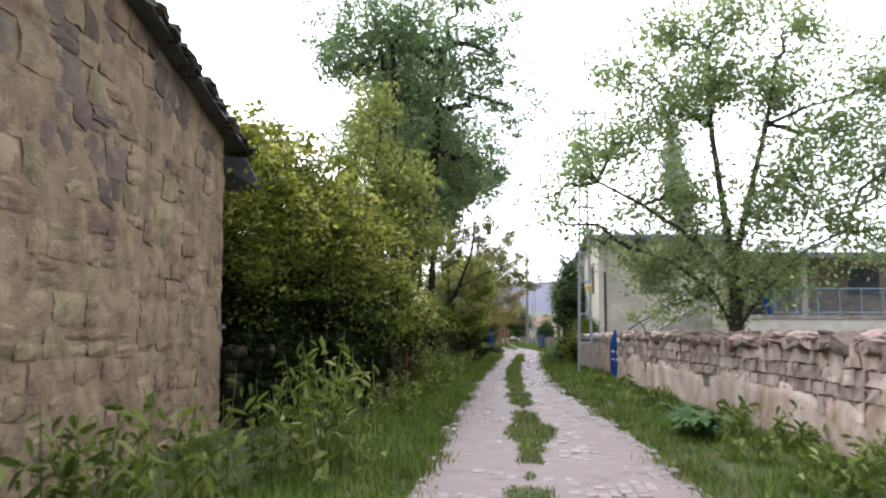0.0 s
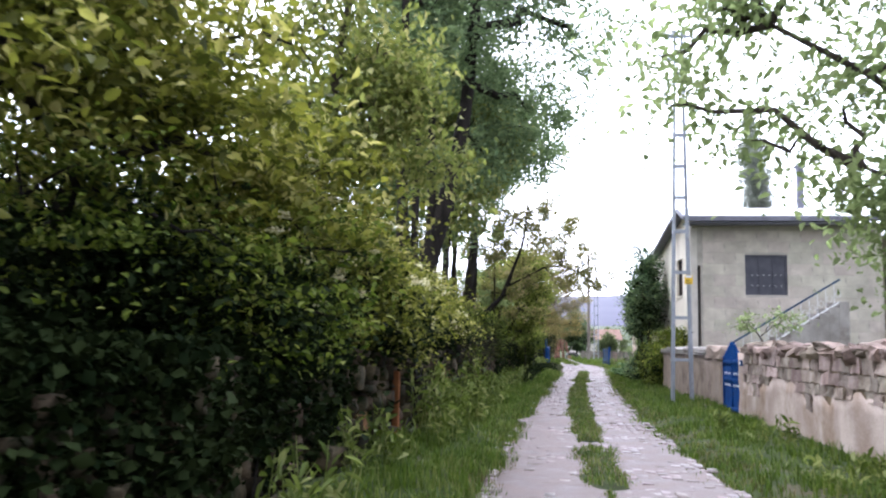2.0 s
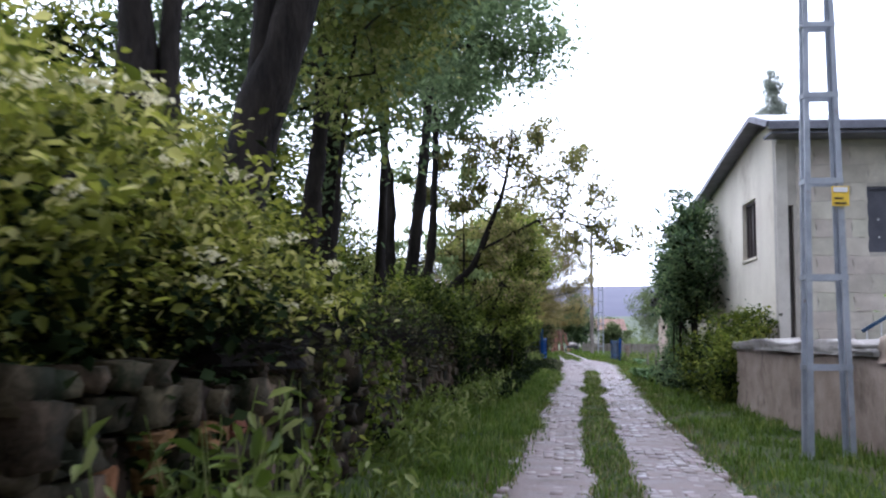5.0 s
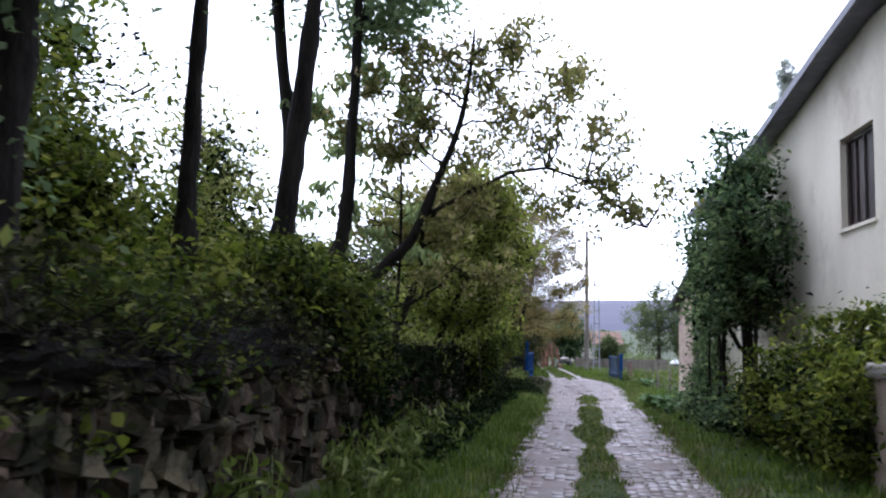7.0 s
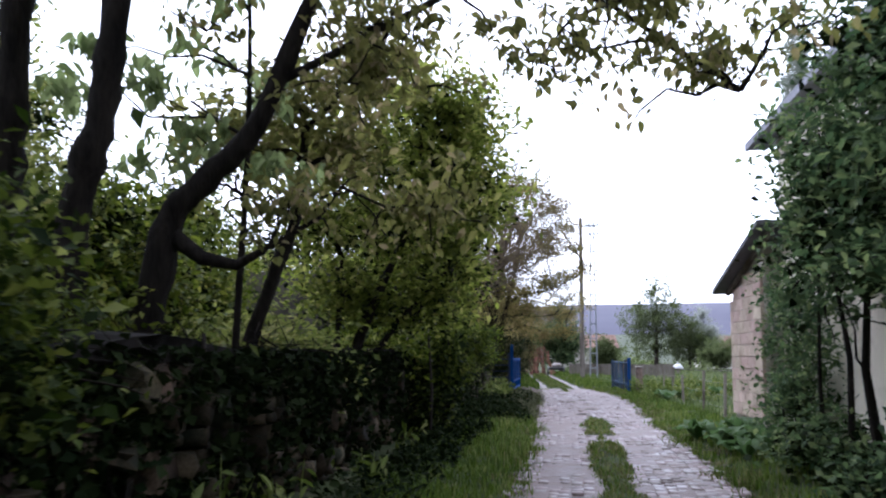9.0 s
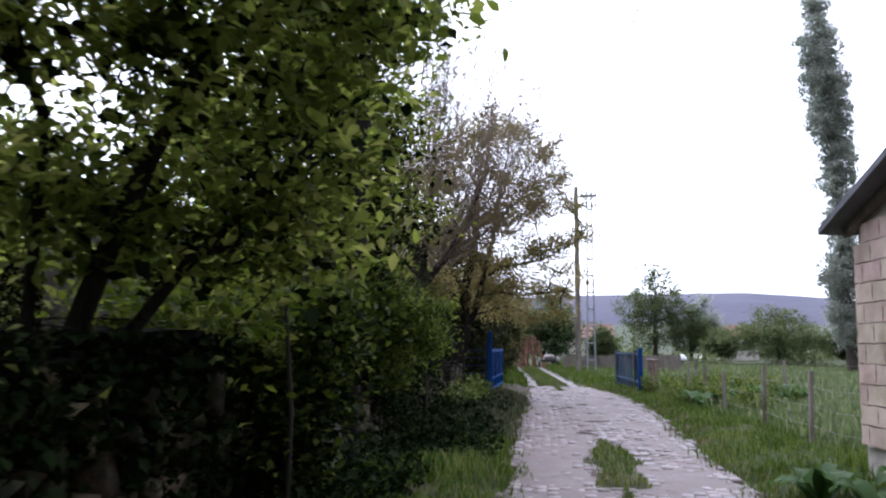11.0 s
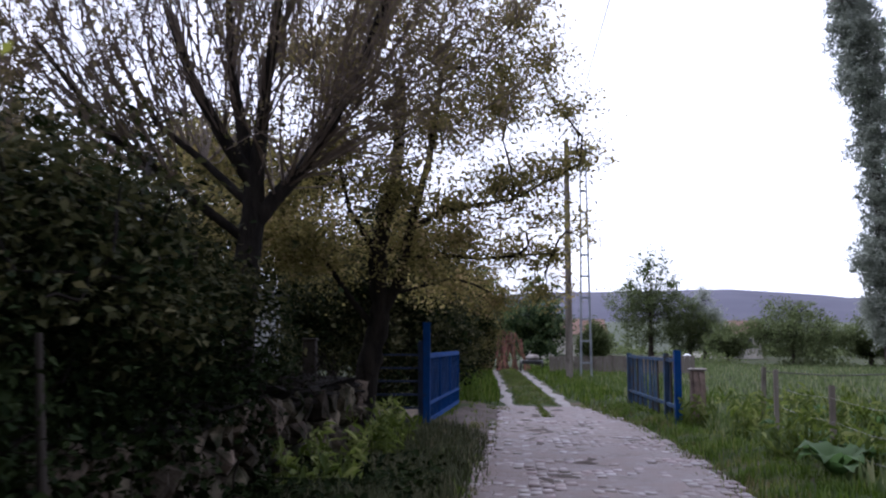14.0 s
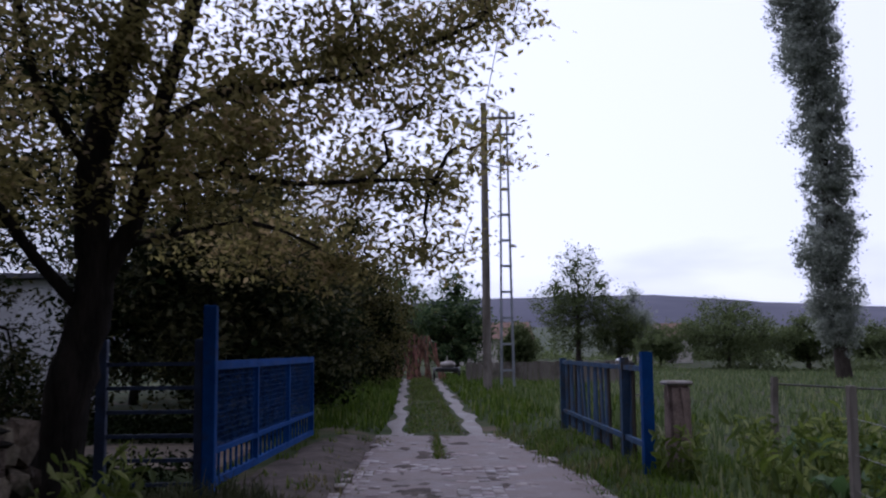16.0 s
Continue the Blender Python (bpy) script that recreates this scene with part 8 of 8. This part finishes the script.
# ---- grass ----
def grass(name, label, xs, ys, h, material, seed, width=0.008, curl=0.5):
    r = np.random.default_rng(seed)
    n = len(xs)
    z = np.array([ground_z(x, y) for x, y in zip(xs, ys)]) - 0.01
    base = np.stack([xs, ys, z], 1)
    a = r.random(n) * 2 * math.pi
    patch = np.array([0.75 + 0.7 * noise.noise(Vector((x * 1.1, y * 0.7, 8))) for x, y in zip(xs, ys)])
    H = (h * np.clip(patch, 0.35, 1.5) * (0.45 + 0.8 * r.random(n)))[:, None]
    lean = np.stack([np.cos(a), np.sin(a), np.zeros(n)], 1)
    side = np.stack([-np.sin(a), np.cos(a), np.zeros(n)], 1) * (width * (0.6 + 0.8 * r.random(n)))[:, None]
    cv = (curl * r.random(n))[:, None]
    up = np.array([0, 0, 1.0])
    mid = base + up * H * 0.6 + lean * H * 0.22 * cv * 2
    tip = base + up * H * (1.0 - 0.35 * cv) + lean * H * 0.75 * cv * 1.6
    V = np.stack([base - side, base + side, mid + side * 0.7, mid - side * 0.7, tip], 1).reshape(-1, 3)
    i = np.arange(n)[:, None] * 5
    F = np.concatenate([i + np.array([[0, 1, 2]]), i + np.array([[0, 2, 3]]), i + np.array([[3, 2, 4]])], 1).reshape(-1, 3)
    return tagged(raw(name, V, F, material, None, "stuff"), label, "grass")


def scatter(n, y0, y1, edge, inner, outer, seed, rough=0.12):
    """Points beside a line, thinning outwards, with tufts."""
    r = np.random.default_rng(seed)
    m = n // 14
    ty = y0 + (y1 - y0) * r.random(m)
    u = inner + (outer - inner) * r.random(m)
    tx = np.array([edge(y) for y in ty]) + u
    k = r.integers(0, m, n)
    return tx[k] + r.normal(size=n) * rough * 0.6, ty[k] + r.normal(size=n) * rough


xs, ys = scatter(40000, 4.5, 50, lambda y: np.interp(y, *RL) + 0.14 * noise.noise(Vector((y * 0.9, 3, 60))), -1.15, 0.12, 201)
grass("verge_grass", "lush green verge grass along the stone wall", xs, ys, 0.19, GRASS, 301, 0.0065, 0.8)
xs, ys = scatter(9000, 50, 69, lambda y: np.interp(y, *RL), -1.1, 0.02, 211)
keepers = (ys < 61.5) | (xs < np.interp(ys, *RL) - 0.95) | (np.sin(xs * 9) * np.sin(ys * 5) > 0.6)
xs, ys = xs[keepers], ys[keepers]
grass("verge_grass", "thin shaded grass along the low wall and the blue gate", xs, ys, 0.15, GRASS, 311)
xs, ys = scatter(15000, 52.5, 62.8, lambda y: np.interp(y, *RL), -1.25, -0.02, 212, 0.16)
grass("verge_grass", "long dull grass by the low wall, shade toned into its blades", xs, ys, 0.27, GRASS_DULL, 312, 0.007, 0.9)
xs, ys = scatter(48000, 4.5, 69, lambda y: np.interp(y, *RR) + 0.14 * noise.noise(Vector((y * 0.9, 8, 61))), -0.12, 1.7, 202)
grass("verge_grass", "lush green verge grass along the open side of the lane", xs, ys, 0.17, GRASS, 302, 0.0065, 0.8)
xs, ys = scatter(9000, 5.0, 69, lambda y: np.interp(y, *RL), -0.25, 0.2, 203)
grass("edge_grass", "short trodden grass at the lane edge", xs, ys, 0.11, GRASS_DRY, 303)
xs, ys = scatter(9000, 5.0, 69, lambda y: np.interp(y, *RR), -0.22, 0.3, 204)
grass("edge_grass", "short yellowish grass at the lane edge", xs, ys, 0.11, GRASS_DRY, 304)
r = np.random.default_rng(205)
ys = 5 + 92 * r.random(40000)
hw = np.array([strip_half(y) for y in ys])
u = r.random(len(ys)) * 2 - 1
keepers = hw > 0.05
ys, hw, u = ys[keepers], hw[keepers], u[keepers]
xs = np.interp(ys, *STRIP) + u * (hw + 0.03 * r.normal(size=len(ys)))
grass("strip_grass", "grass strip growing between the wheel tracks", xs[::2], ys[::2], 0.10, GRASS, 305, 0.006, 0.9)
grass("strip_grass", "trodden yellowish grass between the wheel tracks", xs[1::2], ys[1::2], 0.075, GRASS_DRY, 315, 0.006, 0.9)
ys = 69.5 + 30 * r.random(17000)
side = r.random(len(ys)) < 0.5
xs = np.where(side, np.interp(ys, *RL) - 2.2 * r.random(len(ys)), np.interp(ys, *RR) + 3.5 * r.random(len(ys)))
grass("verge_grass", "rough grass beyond the gates", xs, ys, 0.26, GRASS, 306, 0.014)
n = 48000
ys = 49 + 70 * r.random(n) ** 1.3
xs = 5.3 + 30 * r.random(n) ** 1.4
grass("meadow_grass", "green wet meadow grass behind the fence", xs, ys, 0.26, MEADOW, 307, 0.02)

# ---- stones, blocks and pavers, piece by piece ----
def stone_courses(u0, u1, z0, top, course, length, rng, low=0.8, span=0.4):
    """Rough courses: places and sizes of stones on a wall face."""
    out = []
    z = z0
    while True:
        h = course * (low + span * rng.random())
        u = u0 - rng.random() * length
        any_in = False
        while u < u1:
            w = length * (0.6 + 0.8 * rng.random())
            a, b = max(u, u0), min(u + w, u1)
            c = (a + b) / 2
            if b - a > 0.3 * length * 0.5 and z + h * 0.75 < top(c):
                out.append((c, z + h / 2, b - a, h))
                any_in = True
            u += w
        z += h
        if not any_in:
            return out


def rubble_mesh(name, rng, material, jag=0.07):
    """A rough-faced wall stone of unit size: a bumpy front with an irregular outline and short sides."""
    V, F = [], []
    for j in range(4):
        for i in range(4):
            y, z = i / 3 - 0.5, j / 3 - 0.5
            rim, corner = i in (0, 3) or j in (0, 3), i in (0, 3) and j in (0, 3)
            pull = 1 - (0.05 if corner else 0.0)
            V.append(((0.40 if corner else 0.45 if rim else 0.5) + 0.12 * (rng.random() - 0.5), y * pull + jag * (rng.random() - 0.5) * 1.2, z * pull + jag * (rng.random() - 0.5) * 1.6))
    for j in range(3):
        for i in range(3):
            a = j * 4 + i
            F.append((a, a + 1, a + 5, a + 4))
    ring = [0, 1, 2, 3, 7, 11, 15, 14, 13, 12, 8, 4]
    for a in ring:
        V.append((-0.5, V[a][1], V[a][2]))
    for k, a in enumerate(ring):
        m = (k + 1) % 12
        F.append((a, 16 + k, 16 + m, ring[m]))
    me = bpy.data.meshes.new(name)
    me.from_pydata(V, [], F)
    me.materials.append(material)
    return me


rng = np.random.default_rng(11)
tuff = [rubble_mesh("tuff_block", rng, TUFF, 0.09) for _ in range(12)]
tuff_dark = [rubble_mesh("dark_block", rng, TUFF_DARK, 0.16) for _ in range(4)]
for u, z, w, h in stone_courses(5.2, 11.12, 0.0, lambda y: barn_top(y) - 0.1, 0.235, 0.42, rng, 0.7, 0.6):
    patch = noise.noise(Vector((u * 0.7, z * 0.9, 13)))
    dark = z > 2.3 and patch > -0.12 and rng.random() < 0.55
    me = (tuff_dark if dark else tuff)[rng.integers(4 if dark else 12)]
    rows = ((z, h),) if rng.random() > 0.2 else ((z - h * 0.24, h * 0.52), (z + h * 0.26, h * 0.46))
    for zz, hh in rows:
        wave = 0.045 * noise.noise(Vector((u * 0.8, zz * 0.9, 3)))
        piece("stone", me, barn_wall, local(barn, (BX - 0.068 + 0.014 * (rng.random() - 0.5), u + 0.01 * rng.normal(), zz + wave)), (0.10 + 0.03 * rng.random(), w * (0.92 + 0.1 * rng.random()), hh * (0.9 + 0.1 * rng.random())), ((0.05 if z < 2.2 else 0.14) * (rng.random() - 0.5), 0.03 * (rng.random() - 0.5), 0.03 * (rng.random() - 0.5)))

# crumbled mud and stones along the verge
clod = [stone_mesh("clod", rng, MUD_DARK, 0.6, 0.7) for _ in range(4)]
y = 4.6
barn_roof = [o for o in barn.children if o.name.startswith("roof")][0]
while y < 11.7:
    w = 0.08 + 0.2 * rng.random()
    piece("clod", clod[rng.integers(4)], barn_roof, local(barn, (BX + 0.08 + 0.07 * rng.random(), y + w / 2, barn_top(y) - 0.07 + 0.02 * rng.random())), (0.16 + 0.08 * rng.random(), w * 1.1, 0.05 + 0.05 * rng.random()), (-0.165 + 0.1 * rng.normal(), 0.1 * rng.normal(), 0.2 * rng.normal()))
    y += w

# blocks of the house front
rng = np.random.default_rng(12)
block = [stone_mesh("pumice_block", rng, BLOCK, 0.02, 0.96) for _ in range(4)]
row = 0
z = 0.75
while z < 4.6:
    x = 5.32 - (0.31 if row % 2 else 0)
    while x < 10.4:
        a, b = max(x, 5.32), min(x + 0.62, 10.4)
        cut = FRONT_WIN[2] - 0.02 < z + 0.16 < FRONT_WIN[3] + 0.02
        spans = [(a, b)]
        if cut:
            spans = [s for s in ((a, min(b, FRONT_WIN[0])), (max(a, FRONT_WIN[1]), b)) if s[1] - s[0] > 0.06]
        for p, q in spans:
            piece("block", block[rng.integers(4)], front_wall, local(house, ((p + q) / 2, HY + 0.012, z + 0.155)), (q - p - 0.007, 0.05 + 0.006 * rng.random(), 0.317))
        x += 0.62
    z += 0.325
    row += 1

# blocks of the shed side
shed_block = [stone_mesh("shed_block", rng, SHED_BLOCK, 0.06, 0.92) for _ in range(4)]
for r in range(12):
    z = 0.35 + r * 0.175
    y = 47.27 - (0.2 if r % 2 else 0)
    while y < 49.04:
        a, b = max(y, 47.27), min(y + 0.4, 49.05)
        if b - a > 0.08 and z + 0.16 < shed_roof((a + b) / 2) - 0.16:
            piece("block", shed_block[rng.integers(4)], shed_wall, local(shed, (SX + 0.0, (a + b) / 2, z + 0.08)), (0.06, b - a - 0.010, 0.168))
        y += 0.4

# blocks of the white hut
white_block = [stone_mesh("white_block", rng, WHITE_BLOCK, 0.22, 0.82) for _ in range(4)]
for r in range(13):
    z = 0.05 + r * 0.205
    x = -1.9 - (0.12 if r % 2 else 0)
    while x < -0.1:
        a, b = x, min(x + 0.24, -0.075)
        if b - a > 0.06 and rng.random() < 0.95:
            piece("block", white_block[rng.integers(4)], hut_wall, local(hut, ((a + b) / 2, 50.79 + 0.012 * rng.random(), z + 0.1)), (b - a - 0.016, 0.08, 0.187))
        x += 0.24
    piece("block", white_block[rng.integers(4)], hut_wall, local(hut, (-0.083, 50.925, z + 0.1)), (0.03, 0.235, 0.187))

# pale stone wall on the right: stones in its upper half, render below, loose stones on top
rng = np.random.default_rng(14)
pale = [stone_mesh("pale_stone", rng, PALE_STONE, 0.34, 0.95) for _ in range(6)]
loose = [stone_mesh("loose_stone", rng, LOOSE_STONE, 0.4, 0.7) for _ in range(5)]
items, count = [], 0
for u, z, w, h in stone_courses(4.0, 25.35, 0.42, lambda y: 1.14, 0.2, 0.34, rng, 0.6, 0.8):
    if z < render_top(u) - 0.04:
        continue
    loc = (PX(u) + 0.052 - 0.022 * rng.random(), u, z)
    if u > 8.0 and count < 270:
        piece("stone", pale[rng.integers(6)], pale_wall, local(pale_wall, loc), (0.12, w - 0.014, h - 0.012), (0.05 * rng.normal(), 0, 0.04 * rng.normal()))
        count += 1
    else:
        items.append((rng.integers(6), local(pale_wall, loc), (0.12, w - 0.014, h - 0.012), 0.04 * rng.normal()))
if items:
    many("stones", pale, items, PALE_MANY, pale_wall)
y = 5.0
while y < 25.3:
    w = 0.14 + 0.24 * rng.random()
    for k in range(2):
        loc = (PX(y) + 0.06 + 0.22 * k + 0.05 * rng.normal(), y + 0.05 * rng.normal(), 1.15 + 0.05 * rng.random() + 0.05 * (k == 1))
        piece("loose_stone", loose[rng.integers(5)], pale_wall, local(pale_wall, loc), (0.2 + 0.12 * rng.random(), w, 0.08 + 0.1 * rng.random()), (0.2 * rng.normal(), 0.2 * rng.normal(), 0.5 * rng.normal()))
    y += w * 0.9

# dry stone wall on the left
rng = np.random.default_rng(15)
field = [stone_mesh("field_stone", rng, FIELD_STONE, 0.5, 0.82) for _ in range(8)]
orange = [stone_mesh("orange_stone", rng, ORANGE_STONE, 0.34, 0.84) for _ in range(2)]
items, count = [], 0
for u, z, w, h in stone_courses(11.2, 48.3, 0.0, lambda y: LH(y), 0.155, 0.25, rng, 0.55, 1.0):
    loc = (LX(u) + 0.04 * rng.normal() + 0.02, u, z + 0.05 * noise.noise(Vector((u * 1.4, z * 2, 50))))
    sc = (0.2 + 0.16 * rng.random(), w * (0.72 + 0.5 * rng.random()), h * (0.7 + 0.5 * rng.random()))
    if 17.5 < u < 27 and z < 0.85 and rng.random() < 0.06:
        piece("stone", orange[rng.integers(2)], dry_wall, local(dry_wall, loc), sc, (0.2 * rng.normal(), 0.1 * rng.normal(), 0.1 * rng.normal()))
    elif 29 < u < 39 and count < 280 and rng.random() < 0.9:
        piece("stone", field[rng.integers(8)], dry_wall, local(dry_wall, loc), sc, (0.28 * rng.normal(), 0.12 * rng.normal(), 0.14 * rng.normal()))
        count += 1
    else:
        items.append((rng.integers(8), local(dry_wall, loc), sc, 0.2 * rng.normal()))
many("stones", field, items, FIELD_MANY, dry_wall)
boulder = [stone_mesh("boulder", rng, BOULDER, 0.46, 0.6) for _ in range(8)]
for u, z, w, h in stone_courses(51.0, 61.3, 0.0, lambda y: 0.82, 0.19, 0.27, rng, 0.7, 0.7):
    piece("stone", boulder[rng.integers(8)], low_wall, local(low_wall, (LX2(u) + 0.04 * rng.normal(), u, z)), (0.26, w * (0.85 + 0.25 * rng.random()), h * (0.85 + 0.3 * rng.random())), (0.35 * rng.normal(), 0.2 * rng.normal(), 0.2 * rng.normal()))

# pavers
rng = np.random.default_rng(16)


def paver_mesh():
    b, V = 0.09, []
    for z, k in ((-0.5, 1.0), (0.36, 1.0), (0.5, 0.9)):
        kx, ky = (1.0, 1.0) if k == 1.0 else (0.91, 0.955)
        V += [(-0.5 * kx, -0.5 * ky, z), (0.5 * kx, -0.5 * ky, z), (0.5 * kx, 0.5 * ky, z), (-0.5 * kx, 0.5 * ky, z)]
    F = [(8, 9, 10, 11)]
    for lo in (0, 4):
        for i in range(4):
            j = (i + 1) % 4
            F.append((lo + i, lo + j, lo + 4 + j, lo + 4 + i))
    me = bpy.data.meshes.new("paver")
    me.from_pydata(V, [], F)
    me.materials.append(PAVER)
    return me


pm = paver_mesh()
pv, pf = mesh_arrays(pm)
VV, FF, n, made = [], [], 0, 0
PW, PL = 0.108, 0.215
for r in range(int(62 / PL)):
    y = 6.8 + r * PL
    l, rr_ = np.interp(y, *RL), np.interp(y, *RR)
    c = np.interp(y, *STRIP)
    lean = (np.interp(y + 2, *STRIP) - np.interp(y - 2, *STRIP)) / 4
    ragged = [0.14 * noise.noise(Vector((y * 0.9, q, 3))) + 0.12 * noise.noise(Vector((y * 3.1, q, 5))) for q in (0, 7)]
    for k in range(-14, 16):
        x = c + (k + 0.5) * PW + 0.022 * noise.noise(Vector((y * 0.8, k * 0.35, 12))) + 0.007 * rng.normal()
        yy = y + (PL / 2 if k % 2 else 0) + 0.05 * noise.noise(Vector((k * 0.7, y * 0.4, 15))) + 0.012 * rng.normal()
        if x - PW / 2 < l + ragged[0] - 0.04 * rng.random() or x + PW / 2 > rr_ + ragged[1] + 0.04 * rng.random():
            continue
        if abs(x - c) < strip_half(y) - 0.1 or rng.random() < 0.025:
            continue
        if yy > 66 and rng.random() < (yy - 66) / 3.2:
            continue
        sink = 0.017 * noise.noise(Vector((x * 1.3, y * 1.3, 2)))
        loc = (x, yy, -0.03 + sink + 0.005 * rng.normal())
        rot = (0.03 * rng.normal(), 0.035 * rng.normal(), -lean + 0.055 * rng.normal())
        sc = (PW - 0.005 - 0.007 * rng.random(), PL - 0.006 - 0.016 * rng.random(), 0.06)
        if 7.3 < y and made < 300:
            piece("paver", pm, road, loc, sc, rot)
            made += 1
        else:
            m3 = np.array(Euler(rot).to_matrix(), dtype=np.float32)
            VV.append((pv * np.asarray(sc, dtype=np.float32)) @ m3.T + np.asarray(loc, dtype=np.float32))
            FF.append(pf + n)
            n += len(pv)
raw("pavers", np.concatenate(VV), np.concatenate(FF), PAVER_MANY, road, "stuff")
